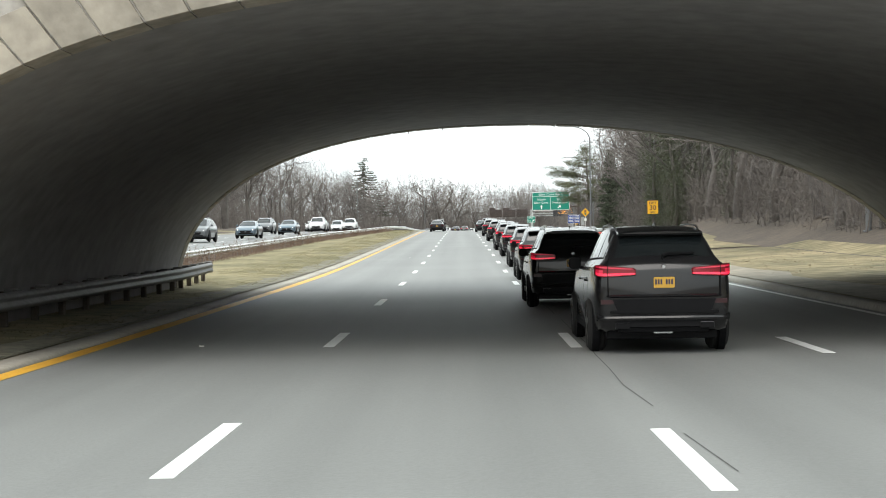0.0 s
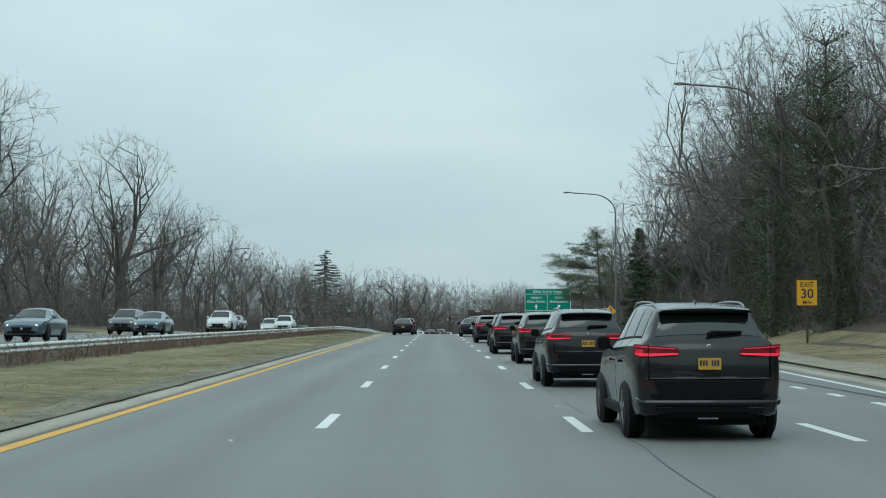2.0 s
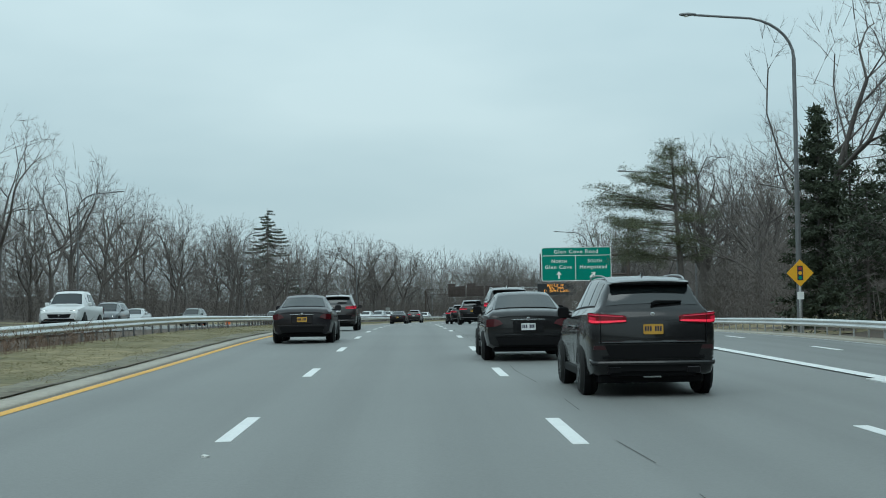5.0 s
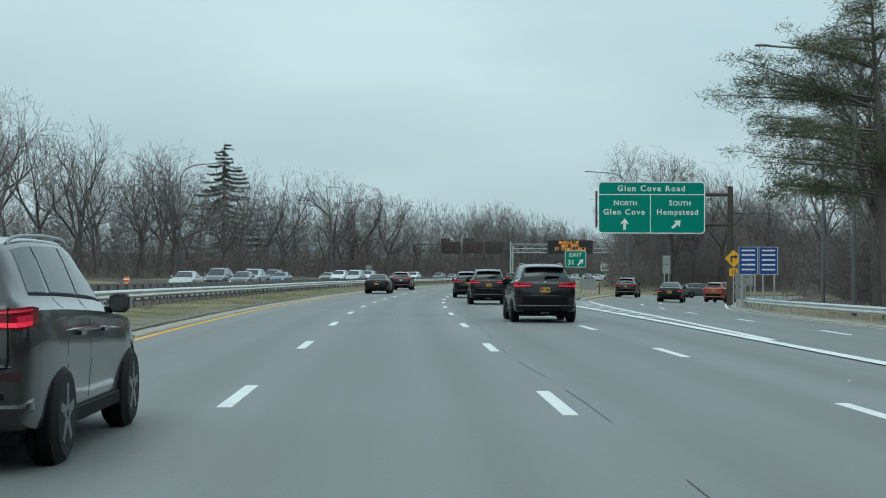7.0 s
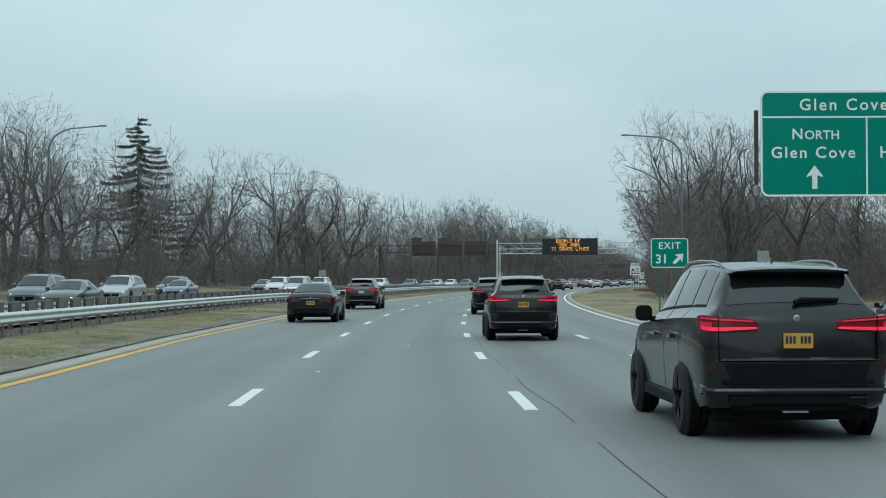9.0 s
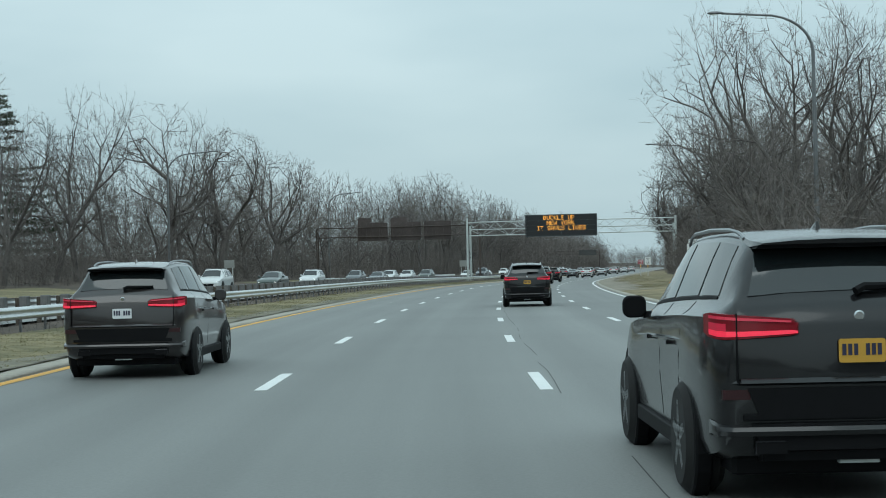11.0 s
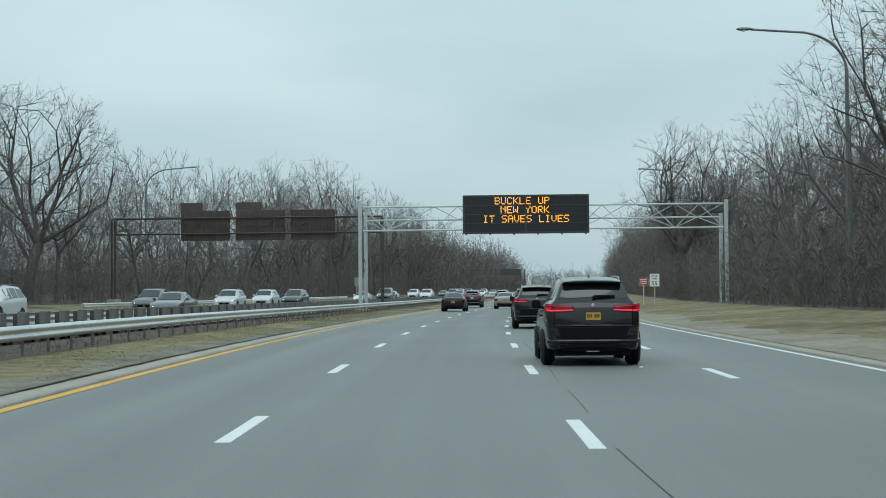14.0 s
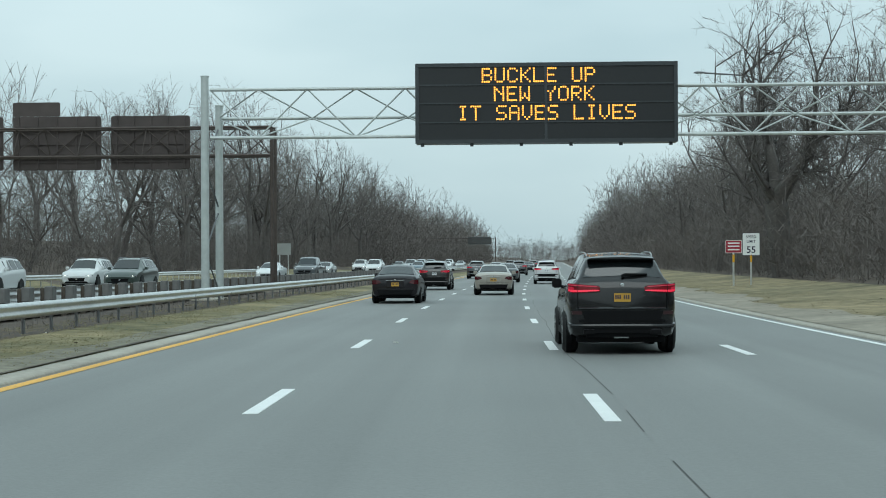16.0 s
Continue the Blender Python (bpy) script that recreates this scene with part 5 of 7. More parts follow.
def line(*pairs):
    """A smooth curve through (y, value) pairs."""
    xs, ys = np.array([p[0] for p in pairs]), np.array([p[1] for p in pairs])
    rise = np.diff(ys) / np.diff(xs)
    m = np.concatenate([[rise[0]], np.where(rise[1:] * rise[:-1] > 0, 2 * rise[1:] * rise[:-1] / (rise[1:] + rise[:-1] + 1e-9), 0), [rise[-1]]])

    def f(y):
        i = int(np.clip(np.searchsorted(xs, y) - 1, 0, len(xs) - 2))
        h = xs[i + 1] - xs[i]
        t = (min(max(y, xs[0]), xs[-1]) - xs[i]) / h
        return float((1 + 2 * t) * (1 - t) ** 2 * ys[i] + t * (1 - t) ** 2 * h * m[i] + t * t * (3 - 2 * t) * ys[i + 1] + t * t * (t - 1) * h * m[i + 1])
    return f


# the large SUV: curves from the tail (0) to the nose (4.92)
SUV_WIDE = line((0, 0.85), (0.03, 0.90), (0.08, 0.935), (0.18, 0.962), (0.4, 0.985), (0.9, 1.0), (1.6, 0.985), (3.2, 0.985), (3.9, 0.995), (4.4, 0.955), (4.7, 0.88), (4.85, 0.77), (4.92, 0.66))
SUV_LOW = line((0, 0.46), (0.05, 0.38), (0.2, 0.31), (0.5, 0.27), (1.5, 0.24), (3.8, 0.24), (4.6, 0.27), (4.92, 0.36))
SUV_SHOULDER = line((0, 1.04), (0.04, 1.12), (0.1, 1.185), (0.25, 1.21), (1.0, 1.20), (2.5, 1.15), (3.4, 1.10), (3.9, 1.06), (4.4, 0.97), (4.75, 0.84), (4.92, 0.66))
SUV_SILL_IN = line((0, 0.78), (0.1, 0.80), (0.18, 0.785), (0.4, 0.80), (1.0, 0.835), (2.4, 0.855), (3.1, 0.84), (3.6, 0.80), (4.3, 0.76), (4.75, 0.70), (4.92, 0.6))
SUV_TOP = line((0, 1.12), (0.04, 1.20), (0.09, 1.265), (0.14, 1.31), (0.36, 1.60), (0.44, 1.66), (0.6, 1.695), (1.1, 1.735), (1.8, 1.745), (2.4, 1.735), (2.8, 1.685), (3.05, 1.59), (3.55, 1.22), (3.75, 1.15), (4.3, 1.08), (4.7, 0.95), (4.85, 0.83), (4.92, 0.70))
SUV_ROOF = line((0, 0.76), (0.09, 0.76), (0.14, 0.735), (0.36, 0.635), (0.5, 0.625), (1.4, 0.65), (2.3, 0.64), (2.9, 0.62), (3.55, 0.72), (3.8, 0.74), (4.4, 0.70), (4.92, 0.56))


def suv_point(y, k, side=1):
    """A place on the SUV's skin: y from the tail, k up the section from 0 (sill) to 14 (roof's middle)."""
    w, zb, sh, wi, top, wt = (f(y) for f in (SUV_WIDE, SUV_LOW, SUV_SHOULDER, SUV_SILL_IN, SUV_TOP, SUV_ROOF))
    sh = min(sh, top - 0.05)
    zi = min(sh + 0.085, top - 0.03)
    te = top - 0.05 * min(1, (top - zi) / 0.25)
    pts = [(w * 0.84, zb), (w * 0.94, zb + 0.04), (w * 0.972, zb + 0.15 * (sh - zb)), (w * 0.985, zb + 0.35 * (sh - zb)), (w, zb + 0.55 * (sh - zb)), (w * 0.992, zb + 0.78 * (sh - zb)), (w * 0.965, sh - 0.02),
           ((w * 0.93 + wi) / 2 + 0.02, sh + 0.02), (wi, zi), (wi + (wt - wi) * 0.36 + 0.012, zi + (te - zi) * 0.33), (wi + (wt - wi) * 0.70 + 0.014, zi + (te - zi) * 0.68), (wt, te), (wt * 0.93, top - 0.014), (wt * 0.6, top + 0.006), (0, top + 0.016)]
    i = min(int(k), 13)
    t = k - i
    return (side * (pts[i][0] * (1 - t) + pts[i + 1][0] * t), y, pts[i][1] * (1 - t) + pts[i + 1][1] * t)


def suv_pane(y0, y1, k0, k1, side, nu=6, nv=4, proud=0.006, slant=0.0):
    """A pane or panel laid on the skin. side 0: across the whole top."""
    rows_, sh = [], Shape()
    for j in range(nv + 1):
        v = j / nv
        row_ = []
        for i in range(nu + 1):
            u = i / nu
            if side:
                p = Vector(suv_point(y0 + (y1 - y0) * u + slant * (v - 0.5), k0 + (k1 - k0) * v, side))
                n = Vector((side, 0, 0.45)).normalized()
            else:
                q = (2 * u - 1)
                p = Vector(suv_point(y0 + (y1 - y0) * v, k0 + (14 - k0) * (1 - abs(q)), 1 if q >= 0 else -1))
                n = Vector((0, -1 if y0 < 1 else 1, 0.8)).normalized()
            row_.append((p, n))
        rows_.append(row_)
    w = nu + 1
    out = [tuple(p + n * proud) for r in rows_ for p, n in r]
    inn = [tuple(p - n * 0.02) for r in rows_ for p, n in r]
    f = [(j * w + i, j * w + i + 1, (j + 1) * w + i + 1, (j + 1) * w + i) for j in range(nv) for i in range(nu)]
    edge = list(range(w)) + [j * w + nu for j in range(1, nv + 1)] + [nv * w + i for i in range(nu - 1, -1, -1)] + [j * w for j in range(nv - 1, 0, -1)]
    f += [(edge[(i + 1) % len(edge)], edge[i], edge[i] + len(out), edge[(i + 1) % len(edge)] + len(out)) for i in range(len(edge))]
    if side < 0 or (side == 0 and y0 > 1):
        f = [q[::-1] for q in f]
    return sh.add(out + inn, f)


def suv_shell(car, paint):
    """The SUV's body, its glass, tailgate joints and wrap-round tail lamps."""
    ys = [0, 0.015, 0.03, 0.05, 0.08, 0.11, 0.14, 0.20, 0.28, 0.36, 0.42, 0.5, 0.6, 0.8, 1.1, 1.4, 1.8, 2.2, 2.5, 2.7, 2.85, 3.0, 3.15, 3.3, 3.45, 3.6, 3.75, 4.0, 4.3, 4.5, 4.7, 4.8, 4.87, 4.92]
    rings = [[suv_point(y, k) for k in range(15)] + [suv_point(y, k, -1) for k in range(13, -1, -1)] for y in ys]
    part("body", Shape().loft(rings), PAINTS[paint], car, smooth=True)
    part("rear_window", suv_pane(0.155, 0.362, 11.7, 14, 0, 8, 4), GLASS, car, smooth=True)
    part("windscreen", suv_pane(2.98, 3.5, 11.6, 14, 0, 8, 4), WINDSCREEN, car, smooth=True)
    for side in (1, -1):
        for y0, y1, sl in ((0.62, 1.12, 0.10), (1.2, 2.08, 0.0), (2.16, 3.06, 0.0)):
            part("side_window", suv_pane(y0, y1, 8.2, 10.85, side, 5, 4, 0.005, sl), GLASS, car, smooth=True)
        part("window_trim", suv_pane(0.58, 3.2, 8.02, 8.16, side, 8, 1, 0.006), BLACK, car)
        for y in (2.12, 1.16):
            part("door_joint", suv_pane(y, y + 0.012, 1.5, 7.8, side, 1, 8, 0.002), BLACK, car)
        # tail lamp: a wedge on the tailgate that wraps round the corner
        edge = [(0.41, 1.085, 1.150), (0.45, 1.078, 1.178), (0.62, 1.068, 1.192), (0.78, 1.060, 1.204), (0.868, 1.058, 1.212), (0.915, 1.062, 1.218), (0.950, 1.075, 1.222), (0.966, 1.10, 1.21)]
        back = [-0.004, -0.006, -0.004, 0.002, 0.018, 0.055, 0.14, 0.24]

        def lens(lo, hi, i0, i1, proud, deep):
            rows_ = []
            for (x, z0, z1), y in list(zip(edge, back))[i0:i1]:
                a, b = z0 + (z1 - z0) * lo, z0 + (z1 - z0) * hi
                nx = 0.004 if y < 0.04 else 0.010
                rows_.append([(side * (x + nx), y - 0.012 - proud, a), (side * (x + nx), y - 0.012 - proud + 0.05 * (b - 0.9) * 0.3, b), (side * (x - deep), y + deep * 1.5, b), (side * (x - deep), y + deep * 1.5, a)])
            return Shape().loft(rows_ if side < 0 else rows_[::-1])
        lm = part("tail_lamp", lens(0, 1, 0, 8, 0.012, 0.05), TAIL, car, "dark red wrap-round tail lamp", smooth=True)
        part("lit_element", lens(0.10, 0.32, 0, 7, 0.018, 0.02), TAIL_LIT, lm, "glowing red strip")
        part("lit_element", lens(0.78, 0.90, 1, 7, 0.018, 0.02), TAIL_SOFT, lm, "dimly glowing red strip")
        part("lit_element", lens(0.32, 0.62, 4, 7, 0.017, 0.02), TAIL_SOFT, lm, "dimly glowing red block")
        part("lamp_joint", Shape().box(*sorted((side * 0.800, side * 0.808)), -0.026, 0.02, 0.80, 1.215), BLACK, car)


def wheel_parts(parent, x, y, r, side, rim_mat, far=False):
    w = part("wheel", Shape().disc((x, y, r), (1, 0, 0), r, 0.28, 22, 0.05), RUBBER, parent, smooth=True)
    rim = Shape()
    xo = x + side * 0.112
    rim.disc((xo, y, r), (1, 0, 0), r * 0.68, 0.03, 18, 0.008)
    part("rim", rim, rim_mat, w)
    sp = Shape()
    for k in range(5):
        a = 2 * math.pi * k / 5 + 0.3
        c, s = math.cos(a), math.sin(a)
        sp.loft([[(xo + side * 0.012, y + c * d - s * e, r + s * d + c * e) for e in (-h, h)] + [(xo + side * 0.028, y + c * d - s * e, r + s * d + c * e) for e in (h, -h)] for d, h in ((r * 0.08, 0.05), (r * 0.64, 0.032))])
    if not far:
        part("spokes", sp, rim_mat if rim_mat != RIM_DARK else RIM, w)


def build_car(kind, paint, name, label, m, plate=PLATE, lit=True, far=False, category="car", group=""):
    rows = KINDS[kind]
    rings = [station(r) for r in rows]
    L = rows[-1][0]
    car = thing(name, m, label, category, group)
    # finer loft: halfway stations smooth the long lines
    fine = []
    for i, r in enumerate(rings):
        fine.append(r)
        if i + 1 < len(rings) and rows[i + 1][0] - rows[i][0] > 0.55:
            fine.append([tuple((a + b) / 2 for a, b in zip(p, q)) for p, q in zip(r, rings[i + 1])])
    fancy = kind == "suv" and not far
    if fancy:
        # uneven scale, so the SUV's outline fits the camera's view
        car.matrix_world = m @ Matrix.Diagonal((0.90, 0.94, 0.95, 1))
        suv_shell(car, paint)
    else:
        part("body", Shape().loft(fine), PAINTS[paint], car, smooth=True)
    (ra, rb), (sa, sb), (wa, wb) = GLAZING[kind]
    n = len(rings[0])
    for (ia, ib), nm, mt in () if fancy else (((ra, rb), "rear_window", GLASS), ((wa, wb), "windscreen", WINDSCREEN)):
        g = Shape()
        pane(g, rings[ia], rings[ib])
        part(nm, g, mt, car, smooth=True)
    for side in () if fancy else (1, -1):
        lo, hi = (5, 6) if side > 0 else (13, 12)
        cuts = list(range(sa, sb + 1))
        y0, y1 = rows[sa][0], rows[sb][0]
        span = 3 if kind in ("suv", "van") else 2
        for k in range(span):
            fa, fb = y0 + (y1 - y0) * k / span + 0.06, y0 + (y1 - y0) * (k + 1) / span - 0.03

            def along(fy, j):
                for i in range(sa, sb):
                    if rows[i][0] <= fy <= rows[i + 1][0] + 1e-6:
                        t = (fy - rows[i][0]) / (rows[i + 1][0] - rows[i][0])
                        return Vector(rings[i][j]).lerp(Vector(rings[i + 1][j]), t)
                return Vector(rings[sb][j])
            q = (along(fa, lo), along(fb, lo), along(fb, hi), along(fa, hi))
            g = Shape()
            patch(g, q if side > 0 else (q[1], q[0], q[3], q[2]), 0.02, 0.02, 0.06, 0.10, 0.008, 2, 2)
            part("side_window", g, GLASS, car)
    # wheels with dark arches
    ya, yb, r = WHEELS[kind]
    half = max(q[1] for q in rows)
    for y in (ya, yb):
        for side in (1, -1):
            part("wheel_arch", Shape().disc((side * (half - 0.075), y, r + 0.02), (1, 0, 0), r + 0.075, 0.12, 22, 0.015), BLACK, car)
            wheel_parts(car, side * (half - 0.105), y, r, side, RIM if paint != "black" or kind != "suv" else RIM_DARK, far)
    part("underbody", Shape().box(-half * 0.80, half * 0.80, 0.25, L - 0.3, 0.20, 0.4, 0.03), BLACK, car)
    tail = rows[1]
    zb, belt = tail[2], tail[3]
    # rear: bumper, lamps, plate
    wr = tail[1]
    bump = Shape()
    bump.loft([[(-wr * 0.72, y, z), (wr * 0.72, y, z), (wr * 0.80, y, z + 0.16), (-wr * 0.80, y, z + 0.16)] for y, z in ((-0.025, zb + 0.02), (0.12, zb - 0.03))])
    if not far:
        part("rear_valance", bump, BLACK, car)
    bar = Shape().box(-wr * 0.86, wr * 0.86, -0.02, 0.1, zb + 0.20, zb + 0.24, 0.01)
    if not far:
        part("bumper_strip", bar, BLACK if kind != "sedan" else PAINTS[paint], car)
    zl = belt - (0.06 if kind == "suv" else 0.15)
    for side in (1, -1):
        lamp, glow = Shape(), Shape()
        xi, xm, xo = (0.40, 0.74, 0.93) if kind == "suv" else (wr * 0.62, wr * 0.84, wr * 1.03)
        if kind in ("van", "pickup"):
            xi = wr * 0.80
            pts = [(xi, zl - 0.22, -0.02), (xm, zl - 0.22, -0.02), (xo, zl - 0.2, 0.07), (xo, zl + 0.14, 0.08), (xm, zl + 0.14, 0.02), (xi, zl + 0.14, 0.02)]
        else:
            pts = [(xi, zl + 0.005, -0.022), (xm, zl - 0.055, -0.015), (xo, zl - 0.055, 0.055), (xo - 0.005, zl + 0.10, 0.06), (xm, zl + 0.115, -0.002), (xi + 0.07, zl + 0.085, -0.006)]
        for quad in ((0, 1, 4, 5), (1, 2, 3, 4)):
            q = [pts[i] for i in quad]
            cz = sum(p[1] for p in q) / 4
            thin = [(x, cz + (z - cz) * 0.30 - 0.022, y - 0.007) for x, z, y in q]
            if quad[0] == 0:
                thin[0] = (thin[0][0] + 0.05, thin[0][1], thin[0][2])
                thin[3] = (thin[3][0] + 0.03, thin[3][1], thin[3][2])
            for sh_, poly, deep in ((lamp, q, 0.10), (glow, thin, 0.02)):
                front = [(side * x, y, z) for x, z, y in poly]
                back = [(side * (x - 0.002), y + deep, z) for x, z, y in poly]
                sh_.loft([front, back] if side > 0 else [front[::-1], back[::-1]])
        if not fancy:
            lm = part("tail_lamp", lamp, TAIL_DULL, car, "dark red tail lamp")
            if lit and not far:
                part("lit_element", glow, TAIL_LIT, lm, "glowing red strip")
        # mirrors and door handles
        ym = rows[wb][0] - 0.55
        zm = rows[wb][3] + 0.06
        mx = sorted((side * (half - 0.07), side * (half + 0.13)))
        mir = part("mirror", Shape().loft([[(cx + (x - cx) * g, y, zm + 0.09 + (z - zm - 0.09) * g) for x, z in rounded(mx[0], mx[1], zm, zm + 0.18, 0.06)] for cx in ((mx[0] + mx[1]) / 2,)
                                           for y, g in ((ym, 0.86), (ym + 0.015, 1.0), (ym + 0.08, 0.97), (ym + 0.15, 0.7))]), BLACK if paint == "black" else PAINTS[paint], car, smooth=True)
        if not far:
            part("mirror_stalk", Shape().box(min(side * (half - 0.16), side * (half - 0.05)), max(side * (half - 0.16), side * (half - 0.05)), ym + 0.03, ym + 0.1, zm - 0.01, zm + 0.05, 0.01), BLACK, mir)
        for yh in () if far else (1.55, 2.55):
            part("door_handle", Shape().box(min(side * (half - 0.02), side * (half + 0.02)), max(side * (half - 0.02), side * (half + 0.02)), yh, yh + 0.2, belt - 0.16, belt - 0.13), PAINTS[paint], car)
        if not far:
            part("sill", Shape().box(min(side * (half - 0.1), side * (half - 0.01)), max(side * (half - 0.1), side * (half - 0.01)), ya + r + 0.12, yb - r - 0.12, zb - 0.1, zb + 0.02, 0.02), BLACK, car)
        # nose
        nose = rows[-2]
        hx = nose[1]
        y0, z0 = nose[0], nose[3]
        poly = [(hx * 0.52, z0 - 0.13), (hx * 0.97, z0 - 0.10), (hx * 0.985, z0 + 0.01), (hx * 0.56, z0 - 0.03)]
        ring_f = [(side * x, y0 + 0.135 - 0.24 * max(0, x / hx - 0.5), z) for x, z in poly]
        ring_b = [(side * x * 0.97, y0 - 0.16, z) for x, z in poly]
        hp = part("head_lamp", Shape().loft([ring_b, ring_f] if side > 0 else [ring_b[::-1], ring_f[::-1]]), HEAD_GLASS, car)
        if lit:
            part("lit_element", Shape().disc((side * hx * 0.74, y0 + 0.085, z0 - 0.07), (0, 1, 0), 0.05, 0.03, 12), HEAD_LIT, hp, "glowing white bulb")
        part("fog_lamp", Shape().box(min(side * hx * 0.66, side * hx * 0.9), max(side * hx * 0.66, side * hx * 0.9), y0 - 0.08, y0 + 0.07, nose[2] + 0.06, nose[2] + 0.15, 0.02), BLACK, car)
    nose = rows[-1]
    gw, gz = nose[1] * 0.66, nose[3]
    part("grille", Shape().plate([(-gw * 0.85, gz - 0.20), (gw * 0.85, gz - 0.20), (gw, gz - 0.02), (-gw, gz - 0.02)], L - 0.06, L + 0.018), BLACK, car)
    part("lower_grille", Shape().plate([(-nose[1] * 0.92, nose[2] - 0.03), (nose[1] * 0.92, nose[2] - 0.03), (nose[1] * 0.8, nose[2] + 0.085), (-nose[1] * 0.8, nose[2] + 0.085)], L - 0.1, L + 0.014), BLACK, car)
    part("emblem", Shape().disc((0, L + 0.017, nose[3] - 0.08), (0, 1, 0), 0.055, 0.02, 12), CHROME, car)
    zp = 0.905 if fancy else belt - (0.27 if kind == "suv" else 0.28 if kind == "sedan" else 0.45)
    if not far and kind != "suv":
        part("plate_recess", Shape().box(-0.33, 0.33, -0.016, 0.05, zp - 0.05, zp + 0.20, 0.02), PAINTS[paint] if kind != "suv" else BLACK, car)
    np_ = part("number_plate", Shape().plate(rounded(-0.150, 0.150, zp, zp + 0.145, 0.015), -0.030, -0.018), plate, car)
    ink = Shape()
    for k in range(7):
        if k != 3:
            ink.box(-0.13 + k * 0.038, -0.13 + k * 0.038 + 0.026, -0.033, -0.0305, zp + 0.045, zp + 0.115)
    if not far:
        part("plate_marks", ink, INK, np_)
    if not far:
        part("badge", Shape().disc((0, 0.03 if fancy else -0.012, 1.185 if fancy else belt - 0.04), (0, 1, 0), 0.036, 0.03, 14, 0.008), CHROME, car)
    if kind == "sedan" and not far:
        part("trunk_trim", Shape().box(-0.36, 0.36, -0.022, 0.02, zp + 0.215, zp + 0.232, 0.006), CHROME, car, "chrome strip")
        part("trunk_joint", Shape().box(-0.72, 0.72, -0.012, 0.02, zp - 0.075, zp - 0.068), BLACK, car)
    if kind == "suv" and far:
        for side in (1, -1):
            part("roof_rail", Shape().tube([(side * 0.62, 0.72, 1.68), (side * 0.62, 0.92, 1.755), (side * 0.62, 1.8, 1.785), (side * 0.62, 2.6, 1.77), (side * 0.62, 2.85, 1.69)], 0.018, 5), RIM_DARK, car)
    elif kind == "suv":
        part("lower_garnish", Shape().plate([(-0.66, 0.57), (0.66, 0.57), (0.74, 0.755), (-0.74, 0.755)], -0.022, 0.03), BLACK, car)
        part("tailgate_crease", Shape().loft([[(x, yo, z) for yo, z in ((-0.004 + d, 0.775), (-0.030 + d, 0.790), (-0.002 + d, 0.818))] for x, d in ((-0.90, 0.06), (-0.78, 0.0), (0, -0.012), (0.78, 0.0), (0.90, 0.06))][::-1]), PAINTS[paint], car)
        lip = [[(x, yo + d, z + q) for yo, z in ((0.06, 0.455), (-0.045, 0.47), (-0.06, 0.50), (-0.045, 0.525), (0.04, 0.55))] for x, d, q in ((-0.955, 0.16, 0.01), (-0.93, 0.08, 0.0), (-0.84, 0.01, 0.0), (-0.4, -0.01, 0.0), (0.4, -0.01, 0.0), (0.84, 0.01, 0.0), (0.93, 0.08, 0.0), (0.955, 0.16, 0.01))]
        part("bumper_edge", Shape().loft(lip[::-1]), PAINTS[paint], car, smooth=True)
        part("diffuser", Shape().loft([[(x, yo, z) for yo, z in ((-0.015 + d, 0.47), (0.03 + d, 0.31), (0.2, 0.29), (0.2, 0.47))] for x, d in ((-0.64, 0.02), (-0.5, 0.0), (0.5, 0.0), (0.64, 0.02))][::-1]), BLACK, car)
        part("muffler", Shape().tube([(-0.3, 0.42, 0.27), (0.25, 0.42, 0.27)], 0.06, 8), RIM, car)
        part("step_plate", Shape().box(-0.14, 0.12, 0.06, 0.12, 0.285, 0.305), STEEL_PALE, car)
        for side in (1, -1):
            part("exhaust", Shape().plate([(side * 0.60 + q, z) for q, z in ((-0.10, 0.36), (0.10, 0.36), (0.11, 0.435), (-0.09, 0.435))], -0.035, 0.04), BLACK, car)
            part("exhaust_trim", Shape().tube([(side * 0.51, -0.038, 0.437), (side * 0.70, -0.038, 0.437), (side * 0.70, -0.038, 0.362)], 0.005, 5), RIM_DARK, car)
            part("reflector", Shape().box(min(side * 0.72, side * 0.90), max(side * 0.72, side * 0.90), -0.004, 0.06, 0.69, 0.75), REFLECTOR, car)
            part("shoulder_line", Shape().loft([[(side * (x + dx), y, z + dz) for dx, dz in ((-0.03, 0.02), (0.008, 0.0), (-0.03, -0.03))] for y, x, z in ((0.5, 0.97, 1.02), (1.5, 0.985, 1.01), (2.8, 0.985, 0.98), (3.6, 0.965, 0.95))][::side]), PAINTS[paint], car)
            part("roof_rail", Shape().tube([(side * 0.60, 0.66, 1.68), (side * 0.60, 0.74, 1.708), (side * 0.605, 0.86, 1.730), (side * 0.61, 1.1, 1.750), (side * 0.615, 1.8, 1.765), (side * 0.61, 2.5, 1.752), (side * 0.60, 2.7, 1.73), (side * 0.595, 2.85, 1.67)], 0.014, 6), RIM, car, smooth=True)
        part("spoiler", Shape().loft([[(-w, y, z), (w, y, z), (w * 0.98, y, z + t * 0.7), (w * 0.6, y, z + t + 0.012), (0, y, z + t + 0.02), (-w * 0.6, y, z + t + 0.012), (-w * 0.98, y, z + t * 0.7)] for y, z, t, w in ((0.20, 1.635, 0.012, 0.585), (0.26, 1.630, 0.035, 0.605), (0.42, 1.625, 0.055, 0.615), (0.80, 1.68, 0.035, 0.61))]), PAINTS[paint], car, smooth=True)
        part("spoiler_underside", Shape().plate([(-0.61, 1.612), (0.61, 1.612), (0.59, 1.634), (-0.59, 1.634)], 0.25, 0.40), BLACK, car)
